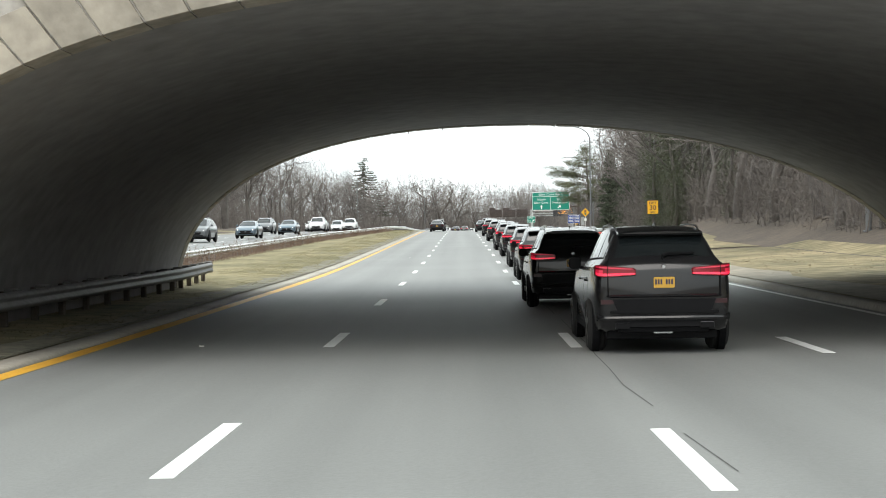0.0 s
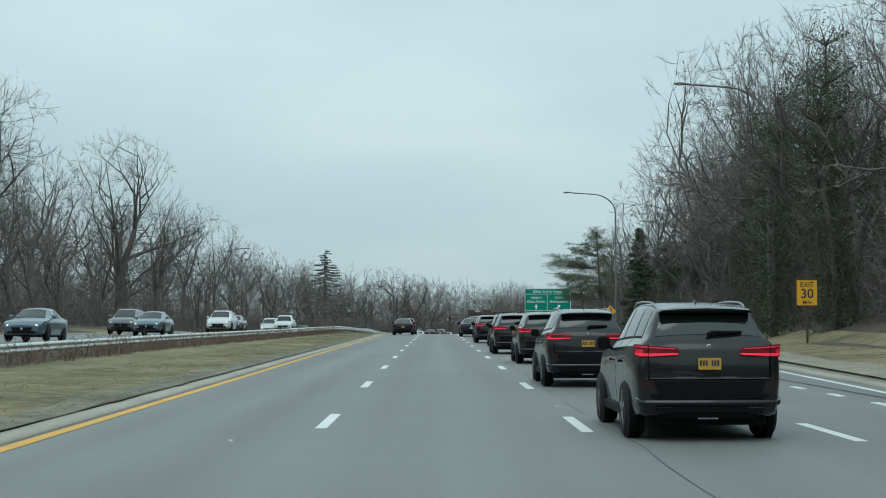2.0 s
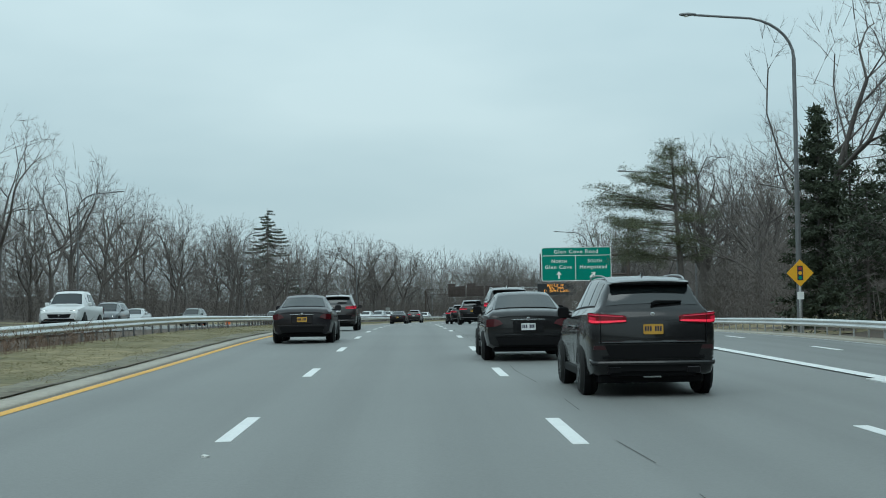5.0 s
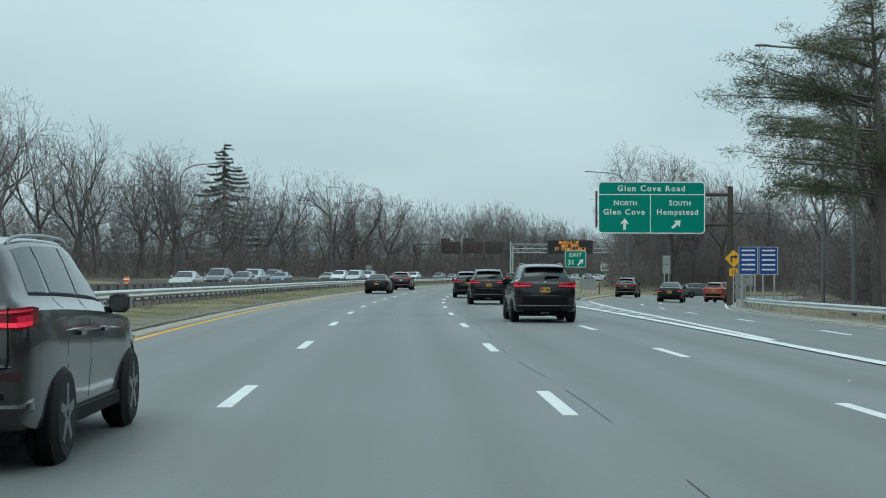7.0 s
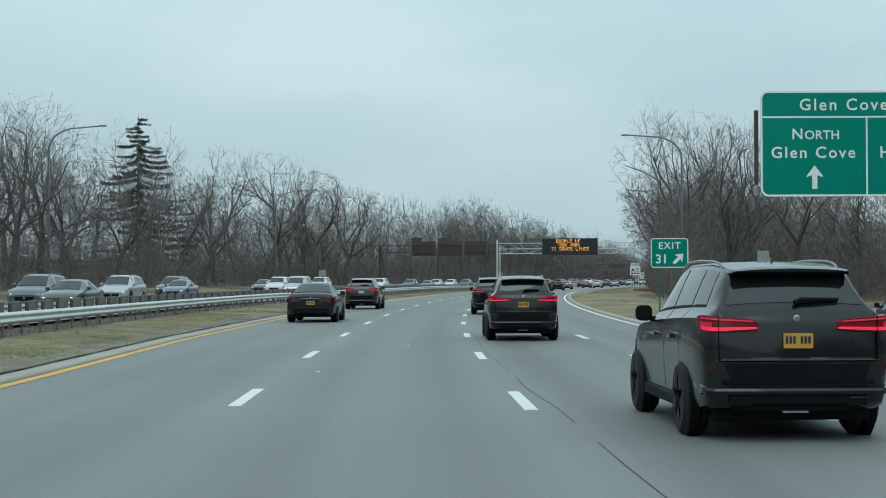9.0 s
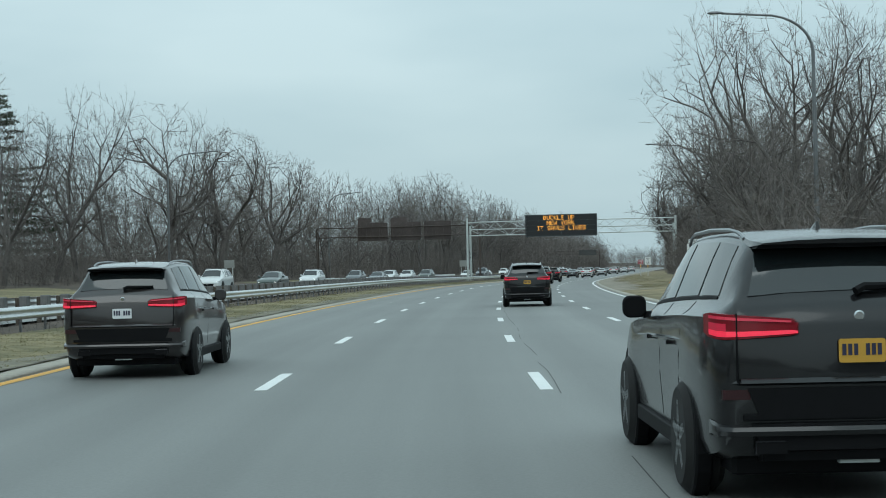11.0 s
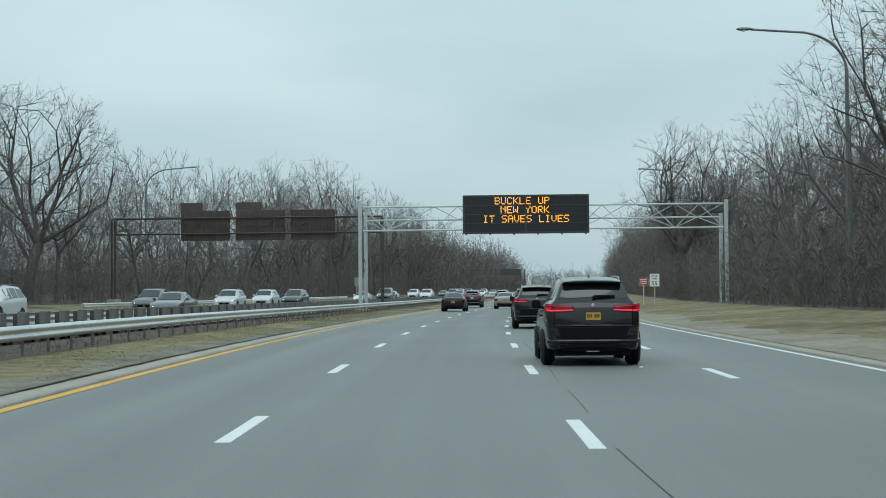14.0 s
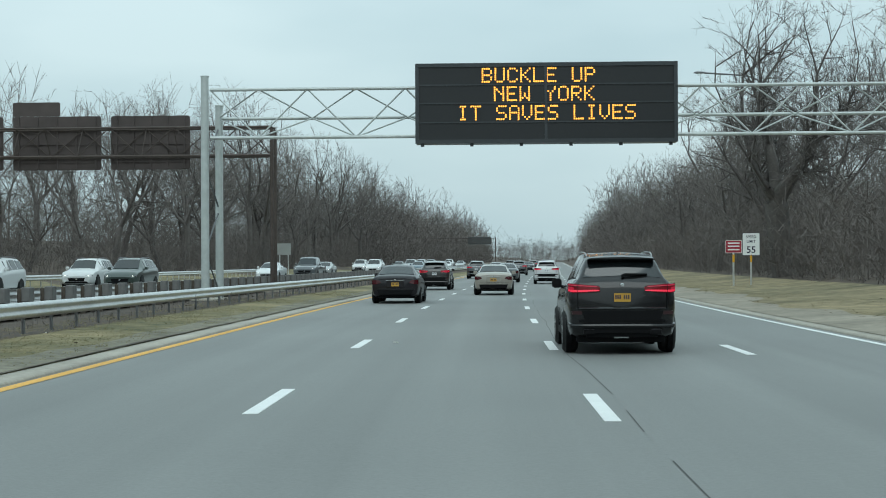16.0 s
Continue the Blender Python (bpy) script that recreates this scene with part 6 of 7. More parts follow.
        part("aerial_fin", Shape().loft([[(-0.02, y, 1.72), (0.02, y, 1.72), (0.008, y + 0.03, 1.72 + h), (-0.008, y + 0.03, 1.72 + h)] for y, h in ((1.0, 0.075), (1.16, 0.03))]), PAINTS[paint], car)
        part("wiper", Shape().tube([(0.0, 0.10, 1.335), (0.06, 0.12, 1.365), (0.46, 0.15, 1.37)], [0.03, 0.026, 0.014], 6), BLACK, car)
    if kind == "pickup":
        part("bed_liner", Shape().box(-0.80, 0.80, 0.1, 1.8, 1.155, 1.192), BLACK, car)
    return car


FLEET = {}


def put_car(kind, paint, name, label, m, **kw):
    key = (kind, paint, name, kw.get("plate", PLATE).name, kw.get("far", False), kw.get("lit", True))
    if key in FLEET:
        ob = copy_thing(FLEET[key], m)
        return tagged(ob, label)
    FLEET[key] = build_car(kind, paint, name, label, m, **kw)
    return FLEET[key]


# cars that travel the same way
# copies of one black SUV, placed to fit the camera's view at set times
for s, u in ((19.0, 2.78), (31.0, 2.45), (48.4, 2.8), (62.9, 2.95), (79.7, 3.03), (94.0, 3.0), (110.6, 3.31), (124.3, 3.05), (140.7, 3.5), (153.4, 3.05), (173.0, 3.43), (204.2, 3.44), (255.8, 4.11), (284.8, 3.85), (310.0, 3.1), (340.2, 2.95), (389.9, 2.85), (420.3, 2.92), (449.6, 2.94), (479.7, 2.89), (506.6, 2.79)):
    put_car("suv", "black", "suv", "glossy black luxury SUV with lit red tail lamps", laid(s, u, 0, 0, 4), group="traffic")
# one sedan repeated, each copy set by what the camera sees
for s, u in ((199.0, -3.2), (328.0, -3.9), (540.2, -3.2)):
    put_car("sedan", "dark_red", "sedan", "dark black-maroon sedan in the lane beside the median", laid(s, u, 0, 0, 4), lit=False, group="traffic")
put_car("sedan", "black", "sedan", "black sedan with a white number plate", laid(184.6, 2.6, 0, 0, 4), plate=PLATE_W, lit=False, group="traffic")
put_car("sedan", "beige", "sedan", "pale beige-silver sedan in the middle lane", laid(555.3, 0.3, 0, 0, 4), lit=False, group="traffic")
# the brown SUV's copies are likewise placed for the camera's view
for s, u in ((223.0, -3.3), (353.0, -4.0), (570.0, -3.4)):
    put_car("suv", "brown", "suv", "dark brown SUV in the lane beside the median", laid(s, u, 0, 0, 4), plate=PLATE_W, lit=False, group="traffic")
put_car("suv", "white", "suv", "white SUV far ahead", laid(592, 3.2, 0, 0, 4), plate=PLATE_W, lit=False, group="traffic")
put_car("sedan", "grey", "sedan", "dark grey sedan far ahead", laid(600, 0.2, 0, 0, 4), plate=PLATE_W, lit=False, group="traffic")
put_car("suv", "grey", "suv", "grey SUV far ahead", laid(626, -3.3, 0, 0, 4), plate=PLATE_W, lit=False, group="traffic")
for k, (s, u, kd, pt) in enumerate(((640, 3.2, "sedan", "silver"), (655, 0.1, "suv", "grey"), (676, -3.3, "sedan", "silver"), (690, 3.3, "suv", "white"), (712, 0.2, "sedan", "grey"), (735, -3.2, "suv", "brown"), (748, 3.2, "sedan", "white"), (770, 0.1, "suv", "grey"), (785, -3.2, "sedan", "silver"), (802, 3.2, "suv", "white"), (826, 0.1, "sedan", "grey"))):
    put_car(kd, pt, kd, f"{pt} {'SUV' if kd == 'suv' else kd} far ahead in slow traffic", laid(s, u, 0, 0, 4), plate=PLATE_W, lit=False, group="traffic")
# cars on the ramp
for s, u, kd, pt, lab, turn in ((343, 15.75, "suv", "brown", "brown SUV with lit brake lamps on the exit ramp", -9), (326, 17.7, "sedan", "black", "dark sedan with lit brake lamps on the exit ramp", -10),
                                (341, 22.8, "suv", "orange", "copper-orange SUV turning on the exit ramp", -22), (399, 24.6, "suv", "grey", "dark grey SUV turning off the ramp", -75)):
    z = float(ramp_z(s, u))
    put_car(kd, pt, kd, lab, stand(s, u, z, turn), group="traffic")
# oncoming cars
random.seed(11)
KINDS_MIX = (("suv", "white", "white SUV"), ("suv", "silver", "silver SUV"), ("sedan", "blue", "steel-blue sedan"), ("suv", "grey", "dark grey SUV"), ("sedan", "white", "white sedan"),
             ("van", "silver", "silver minivan"), ("sedan", "silver", "silver sedan"), ("pickup", "grey", "grey pickup truck"), ("suv", "green", "grey-green SUV"), ("sedan", "green", "grey-green sedan"),
             ("sedan", "grey", "dark grey sedan"), ("pickup", "white", "white pickup truck"))
ONCOMING = ((112, -19.5, 3), (119, -23.0, 8), (128, -18.0, 2), (153.8, -17.5, 2), (166, -21.5, 3), (181.8, -17.2, 0), (196.8, -18.2, 10), (212, -20.8, 6), (226.5, -16.6, 11), (237, -19.4, 5), (257, -20.9, 3), (272, -22.0, 6),
            (302, -22.6, 8), (322, -17.5, 6), (339, -16.3, 9), (345, -19.6, 3), (362, -19.8, 1), (381, -20.6, 2), (391, -23.6, 3), (408, -16.5, 5), (421, -20.9, 0), (428, -24.0, 10),
            (445.5, -21.3, 0), (449, -17.5, 9), (486.5, -21.2, 0), (506, -17.4, 10), (526, -23.6, 3), (551, -23.4, 0), (563.5, -19.9, 8), (568, -23.6, 0),
            (601, -18.6, 4), (611, -17.0, 7), (645, -20.6, 6), (662, -17.2, 0), (680, -13.6, 2), (696, -23.2, 0), (706, -17.0, 1), (722, -20.4, 9), (735, -13.8, 4), (744, -17.2, 3), (762, -20.4, 5), (772, -13.8, 6), (790, -17.2, 0), (806, -20.4, 6), (820, -13.8, 10))
for sp, u, i in ONCOMING:
    kd, pt, nm = KINDS_MIX[i]
    name = {"suv": "suv", "sedan": "sedan", "van": "minivan", "pickup": "pickup_truck"}[kd]
    put_car(kd, pt, name, f"{nm} with lit head lamps on the opposite carriageway", laid(sp + 4.8, u, float(far_z(sp)) + 0.02, 180, 4), plate=PLATE_W, far=True, category="truck" if kd == "pickup" else "car", group="oncoming traffic")


# ---------------------------------------------------------------- trees
def prisms(p0, p1, r0, r1, sides=3):
    """Tapered rods between p0 and p1 (arrays), as vertices and four-cornered faces."""
    p0, p1 = np.asarray(p0, float), np.asarray(p1, float)
    d = p1 - p0
    d /= np.maximum(np.linalg.norm(d, axis=1, keepdims=True), 1e-6)
    ref = np.where(np.abs(d[:, 2:3]) < 0.9, [[0.0, 0.0, 1.0]], [[1.0, 0.0, 0.0]])
    a = np.cross(d, ref)
    a /= np.linalg.norm(a, axis=1, keepdims=True)
    b = np.cross(d, a)
    ang = 2 * np.pi * np.arange(sides) / sides
    ring = a[:, None] * np.cos(ang)[None, :, None] + b[:, None] * np.sin(ang)[None, :, None]
    lo = p0[:, None] + ring * np.asarray(r0)[:, None, None]
    hi = p1[:, None] + ring * np.asarray(r1)[:, None, None]
    v = np.concatenate([lo, hi], 1).reshape(-1, 3)
    base = np.arange(len(p0))[:, None] * 2 * sides
    k = np.arange(sides)
    f = np.stack([base + k, base + (k + 1) % sides, base + sides + (k + 1) % sides, base + sides + k], -1).reshape(-1, 4)
    return v, f


def rods_mesh(name, segs, mat, sides=3):
    p0, p1, r0, r1 = (np.array([s[i] for s in segs]) for i in range(4))
    v, f = prisms(p0, p1, r0, r1, sides)
    return array_mesh(name, v, f, mat)


def twig_blades(p0, p1, width, rs):
    """The finest twigs, each one tapering sliver, as vertices and three-cornered faces."""
    n = len(p0)
    d = p1 - p0
    side = np.cross(d, rs.normal(0, 1, (n, 3)))
    side /= np.maximum(np.linalg.norm(side, axis=1, keepdims=True), 1e-6)
    w = np.broadcast_to(np.asarray(width, float), (n,))[:, None] * 0.5
    return np.stack([p0 - side * w, p0 + side * w, p1], 1).reshape(-1, 3), np.arange(3 * n).reshape(-1, 3)


def sprays(segs, per, rs, length, width):
    """Twigs sprayed off the outer part of each given rod."""
    p0, p1 = np.array([s[0] for s in segs]), np.array([s[1] for s in segs])
    d = p1 - p0
    ln = np.linalg.norm(d, axis=1, keepdims=True)
    d = d / np.maximum(ln, 1e-6)
    A, B = [], []
    for _ in range(per):
        t = rs.uniform(0.15, 1.0, (len(p0), 1))
        a = p0 + (p1 - p0) * t
        way = d + rs.normal(0, 0.48, d.shape) + [[0, 0, 0.08]]
        way /= np.linalg.norm(way, axis=1, keepdims=True)
        A.append(a), B.append(a + way * rs.uniform(0.5, 1.2, (len(p0), 1)) * length)
    return twig_blades(np.concatenate(A), np.concatenate(B), width, rs)


def both(name, rods, blades, mat):
    """One mesh of rods (four-cornered faces cut in two) and blades."""
    (v, f), (w, g) = rods, blades
    tri = np.concatenate([f[:, [0, 1, 2]], f[:, [0, 2, 3]]])
    return array_mesh(name, np.concatenate([v, w]), np.concatenate([tri, g + len(v)]), mat)


def skeleton(seed, height, width, base, levels=6, lively=1.0):
    """A tree's rods: a trunk that forks again and again, limbs fanning up and out. Returns (from, to, r0, r1, load)."""
    rs = np.random.RandomState(seed)
    P, U = [np.zeros(3)], [-1]
    egg = np.array([width * height / 2, width * height / 2, (1 - base) * height / 2])
    mid = np.array([0, 0, (1 + base) * height / 2])

    def across(d):
        q = np.cross(d, rs.normal(0, 1, 3))
        return q / max(np.linalg.norm(q), 1e-6)

    def limb(start, d, length, level):
        p, last = P[start].copy(), start
        n = 4 if level < 2 else 3 if level < 4 else 2
        bend = across(d) * rs.uniform(0.0, 0.09) * lively
        for i in range(n):
            lift_by = 0.03 if level else 0.02
            d = d + bend + np.array([0, 0, lift_by]) + rs.normal(0, 0.07 * lively, 3)
            d = d / np.linalg.norm(d)
            p = p + d * length / n
            P.append(p.copy())
            U.append(last)
            last = len(P) - 1
            over = np.linalg.norm((p - mid) / egg)
            if level and over > rs.uniform(1.0, 1.15):
                return
            if i < n - 1 and 0 < level < levels - 1 and rs.rand() < 0.85:
                shoot(last, d, length * rs.uniform(0.40, 0.60), level + 1 + (rs.rand() < 0.3), 0.75, 1.15)
        if level >= levels - 1:
            return
        kids = 3 + (rs.rand() < 0.5) if level == 0 else 2 + (rs.rand() < 0.5)
        turn = across(d)
        for q in range(kids):
            a = 2 * math.pi * (q + rs.uniform(-0.18, 0.18)) / kids
            side = turn * math.cos(a) + np.cross(d, turn) * math.sin(a)
            lean = rs.uniform(0.48, 0.90) if level == 0 else rs.uniform(0.36, 0.78)
            if q == 0:
                lean *= 0.45
            way = d + side * math.tan(lean) * (1.0 + 0.35 * (width - 0.75))
            limb(last, way / np.linalg.norm(way), length * rs.uniform(0.70, 0.88) * (1.45 if level == 0 else 1.0), level + 1)

    def shoot(start, d, length, level, lo, hi):
        way = d + across(d) * math.tan(rs.uniform(lo, hi))
        limb(start, way / np.linalg.norm(way), length, min(level, levels - 1))

    lean = np.array([rs.normal(0, 0.05), rs.normal(0, 0.05), 1.0])
    limb(0, lean / np.linalg.norm(lean), height * (base + 0.03), 0)
    P, U = np.array(P), np.array(U)
    out = np.percentile(np.hypot(P[:, 0], P[:, 1]), 97) / (width * height / 2)
    P = P * np.array([1.10 / out, 1.10 / out, 1.08 * height / np.percentile(P[:, 2], 98)])
    # what grows past the crown's dome is left off, so that the outline stays rounded
    keep = (np.linalg.norm((P - mid) / egg, axis=1) < 1.03 + rs.normal(0, 0.045, len(P))) | (P[:, 2] < base * height * 1.1)
    for i in range(1, len(P)):
        keep[i] &= keep[U[i]]
    at = np.cumsum(keep) - 1
    U = np.where(U[keep] < 0, -1, at[U[keep]])
    P = P[keep]
    n = len(P)
    load = np.zeros(n)
    load[np.bincount(U[1:], minlength=n) == 0] = 1
    for i in range(n - 1, 0, -1):
        load[U[i]] += load[i]
    rad = 0.00068 * height * np.maximum(load, 1) ** 0.52 + 0.003
    i = np.arange(1, n)
    return P[U[i]], P[i], np.minimum(rad[U[i]], rad[i] * 1.35), rad[i], load[i]


def tree_meshes(seed, height, width, base, levels=6, per=6, lively=1.2):
    p0, p1, r0, r1, load = skeleton(seed, height, width, base, levels, lively)
    big = load > 0.12 * load.max()
    mid = ~big & (load > 5)
    thin = ~big & ~mid
    tips = thin & (load <= 2)
    foot = p0[0] - [0, 0, 0.8]
    rs = np.random.RandomState(seed + 500)
    tv, tf = prisms(np.vstack([foot[None], p0[big]]), np.vstack([p0[:1], p1[big]]), np.append(r0[0] * 1.5, r0[big]), np.append(r0[0] * 1.1, r1[big]), 6)
    mv, mf = prisms(p0[mid], p1[mid], r0[mid], r1[mid])
    tv, tf = np.concatenate([tv, mv]), np.concatenate([tf, mf + len(tv)])
    way = p1[thin] - p0[thin]
    ends = twig_blades(p0[thin] - way * 0.05, p1[thin] + way * 0.18, 2.3 * r1[thin], rs)
    v, f = sprays(list(zip(p0[tips], p1[tips])), per, rs, height * 0.033, 0.014)
    blades = np.concatenate([ends[0], v]), np.concatenate([ends[1], f + len(ends[0])])
    return array_mesh("trunk", tv, tf, BARK), array_mesh("crown", *blades, TWIG)


TREES = [tree_meshes(3 + k, *q) for k, q in enumerate(((19, 0.80, 0.20), (17, 0.92, 0.15), (21, 0.68, 0.28), (15, 0.95, 0.14), (18, 0.72, 0.22), (14, 0.98, 0.14), (20, 0.82, 0.2), (16, 0.85, 0.18)))]
TREE_LABELS = ("tall bare grey-brown deciduous tree at the edge of the woods", "bare spreading tree with dense fine twigs in the woods", "slender leafless tree with ascending limbs in the woods")


def put_tree(k, s, u, scale, turn, lab=0, group="bare trees"):
    z = float(lift(s, u))
    m = stand(s, u, z - 0.15, turn) @ Matrix.Diagonal((scale, scale, scale * 1.0, 1))
    t = new("tree")
    t.matrix_world = m
    tagged(t, TREE_LABELS[lab], "tree", group)
    for me, nm in zip(TREES[k % len(TREES)], ("trunk", "crown")):
        ob = new(nm, me)
        ob.parent = t
    return t


rng = random.Random(21)
k = 0


def row(s0, s1, step, u_of, sc0, sc1, jitter=1.5):
    global k
    s = s0
    while s < s1:
        u = u_of(s) + rng.uniform(-jitter, jitter)
        if not (s > 296 and s < 436 and ramp_l(s) - 4 < u < ramp_r(s) + 4):
            put_tree(k, s, u, rng.uniform(sc0, sc1), rng.uniform(0, 360), k % 3)
        k += 3 if rng.random() < 0.5 else 2
        s += step * rng.uniform(0.7, 1.3)


# beyond the opposite carriageway
row(72, 200, 10.5, lambda s: far_in(s) - 19.5, 0.75, 1.05)
row(205, 400, 10.5, lambda s: far_in(s) - 29.0, 0.72, 1.0)
row(400, 540, 10.5, lambda s: far_in(s) - 28.5, 0.85, 1.1)
row(540, 625, 10.5, lambda s: far_in(s) - 27.5, 0.55, 0.78)
row(625, 830, 9.0, lambda s: far_in(s) - 25.0, 0.95, 1.2)
row(66, 200, 16.0, lambda s: far_in(s) - 27.0, 0.85, 1.1, 2.5)
row(200, 540, 15.0, lambda s: far_in(s) - 36.0, 0.75, 1.05, 2.5)
row(540, 625, 12.5, lambda s: far_in(s) - 35.0, 0.65, 0.85, 2.5)
row(625, 830, 11.0, lambda s: far_in(s) - 33.0, 0.95, 1.25, 2.5)
# the wooded bank and the woods on the near side
row(64, 215, 7.5, lambda s: np.interp(s, [64, 100, 215], [20.5, 20.5, 24.0]), 1.0, 1.25, 1.2)
row(60, 225, 9.5, lambda s: np.interp(s, [60, 225], [28, 32]), 0.95, 1.2, 2)
row(236, 330, 9.0, lambda s: 33.0, 0.7, 1.0, 3)
row(400, 440, 7.0, lambda s: 18.0, 0.5, 0.72, 1.2)
row(432, 508, 9.5, lambda s: 20.2, 0.85, 1.1, 1.4)
row(508, 564, 9.5, lambda s: 26.5, 0.7, 0.95, 1.4)
row(598, 800, 10.5, lambda s: 19.5, 0.62, 0.9, 1.4)
row(440, 800, 17.0, lambda s: 27.0, 0.9, 1.15, 2.5)
row(340, 400, 10.0, lambda s: ramp_r(s) + 14.5, 0.85, 1.1, 1.5)
for w in range(9):
    put_tree(w * 3 + 1, 439 + rng.uniform(-2, 5), 24 + w * 7.5, rng.uniform(0.8, 1.15), rng.uniform(0, 360), w % 3)
for w in range(7):
    put_tree(w * 5 + 2, 454 + rng.uniform(-4, 5), 28 + w * 9.5, rng.uniform(0.9, 1.2), rng.uniform(0, 360), w % 3)
# single trees that stand out
for h, w, base, s0, u0, lab, seed in ((17.0, 0.80, 0.16, 577, 17.6, "broad bare oak with a dense rounded crown of fine twigs", 77), (22.0, 0.72, 0.22, 243, -37.5, "great bare tree with a wide domed crown", 81),
                                      (17.0, 0.7, 0.25, 258, -36.0, "bare tree with ascending limbs beside a greater one", 82), (20.0, 0.62, 0.25, 242, 25.5, "tall bare tree behind the dark cedar", 83),
                                      (18.0, 0.55, 0.2, 306, 28.0, "slender bare tree behind the pine", 84), (15.5, 0.8, 0.2, 470, 20.0, "bare spreading tree at the edge of the grass verge", 85),
                                      (19.0, 0.78, 0.25, 499, -39.5, "tall bare tree with heavy dark limbs beyond the opposite lanes", 86), (18.0, 0.82, 0.22, 517, -38.5, "broad bare tree with wide limbs beyond the opposite lanes", 87),
                                      (17.5, 0.92, 0.22, 548, -39.5, "great bare tree with a spreading crown behind the brown gantry", 88)):
    TREES.append(tree_meshes(seed, h * 1.06, w, base, 7, 5, 1.0))
    tagged(put_tree(len(TREES) - 1, s0, u0, 1.0, seed * 37, 1), lab)
    TREES.pop()


def far_woods(name, label, spec, seed):
    """Woods too far in to pick single trees: many leaner bare trees joined."""
    r = random.Random(seed)
    packed = []
    for q, (h, w, base) in enumerate(((18, 0.7, 0.2), (16, 0.8, 0.15), (20, 0.6, 0.25))):
        p0, p1, r0, r1, load = skeleton(50 + q, h, w, base, 4)
        fine = load < 5
        bl = sprays(list(zip(p0[fine], p1[fine])), 2, np.random.RandomState(q), 1.6, 0.06)
        packed.append((p0, p1, r0, r1, bl[0]))
    V, F, base = [], [], 0
    for s0, s1, step, u_of, jit in spec:
        s = s0
        while s < s1:
            u = float(u_of(s)) + r.uniform(-jit, jit)
            if not (s > 296 and s < 436 and ramp_l(s) - 6 < u < ramp_r(s) + 6):
                p0, p1, r0, r1, bl = packed[r.randrange(3)]
                sc, a = r.uniform(0.62, 0.95) * (1.35 if s > 625 else 1.0), r.uniform(0, 6.28)
                rot = np.array([[math.cos(a), -math.sin(a), 0], [math.sin(a), math.cos(a), 0], [0, 0, 1]]) * sc
                o = spots(s, u, float(lift(s, u)) - 0.2)
                v, f = prisms(p0 @ rot.T + o, p1 @ rot.T + o, np.maximum(r0 * sc, 0.016), np.maximum(r1 * sc, 0.012))
                w = bl @ rot.T + o
                V.append(v), F.append(np.concatenate([f[:, [0, 1, 2]], f[:, [0, 2, 3]]]) + base)
                base += len(v)
                V.append(w), F.append(np.arange(len(w)).reshape(-1, 3) + base)
                base += len(w)
            s += step * r.uniform(0.7, 1.3)
    ob = new(name, array_mesh(name, np.concatenate(V), np.concatenate(F), TWIG))
    return tagged(ob, label, "woods", kind="stuff")


far_woods("far_woods", "grey-brown bare woods standing behind the first trees",
          [(60, 830, 11, lambda s: far_in(s) - 43, 3), (60, 860, 17, lambda s: far_in(s) - 53, 4), (800, 1250, 12, lambda s: far_in(s) - 22, 4), (800, 1250, 10, lambda s: far_in(s) - 32, 4)], 1)
far_woods("far_woods", "grey-brown bare woods on the rising ground",
          [(60, 260, 10, lambda s: 40, 3), (230, 340, 8, lambda s: 44, 4), (340, 420, 8, lambda s: ramp_r(s) + 34, 5), (464, 475, 1.2, lambda s: 60, 38), (484, 500, 1.8, lambda s: 70, 45), (430, 830, 11, lambda s: 35, 3), (430, 860, 17, lambda s: 46, 4), (800, 1250, 9, lambda s: 20, 3), (800, 1250, 10, lambda s: 30, 4)], 2)


# ---------------------------------------------------------------- undergrowth
def thicket(name, label, s0, s1, u_near, u_far, count, h0, h1, mat, seed, twigs=30, kind="stuff", wide=0.04):
    """Bare saplings and brush: upright stems hidden in a haze of fine side twigs."""
    r = np.random.RandomState(seed)
    s = r.uniform(s0, s1, count)
    w = r.uniform(0, 1, count) ** 1.3
    u = np.array([float(u_near(a)) * (1 - b) + float(u_far(a)) * b for a, b in zip(s, w)])
    ok = ~((s > 296) & (s < 436) & (u > ramp_l(s) - 2.5) & (u < ramp_r(s) + 2.5))
    s, u = s[ok], u[ok]
    n = len(s)
    base = spots(s, u, lift(s, u) - 0.1)
    h = r.uniform(h0, h1, n) * (0.6 + 0.4 * r.uniform(0, 1, n))
    top = base + np.stack([r.normal(0, 0.12, n) * h, r.normal(0, 0.12, n) * h, h], 1)
    A, B, W = [base], [top], [0.012 + h * 0.008]
    for _ in range(twigs):
        t = r.uniform(0.03, 0.9, (n, 1))
        q = base * (1 - t) + top * t
        q[:, :2] += r.normal(0, 0.05, (n, 2)) * h[:, None]
        az = r.uniform(0, 2 * np.pi, n)
        ln = h * r.uniform(0.10, 0.30, n)
        A.append(q), B.append(q + np.stack([np.cos(az) * ln, np.sin(az) * ln, ln * r.uniform(-0.2, 1.6, n)], 1))
        W.append(np.clip(0.006 + h * (0.007 if wide < 0.5 else 0.05), 0.018, wide))
    v, f = twig_blades(np.concatenate(A), np.concatenate(B), np.concatenate(W), r)
    ob = new(name, array_mesh(name, v, f, mat))
    return tagged(ob, label, "undergrowth", kind=kind)


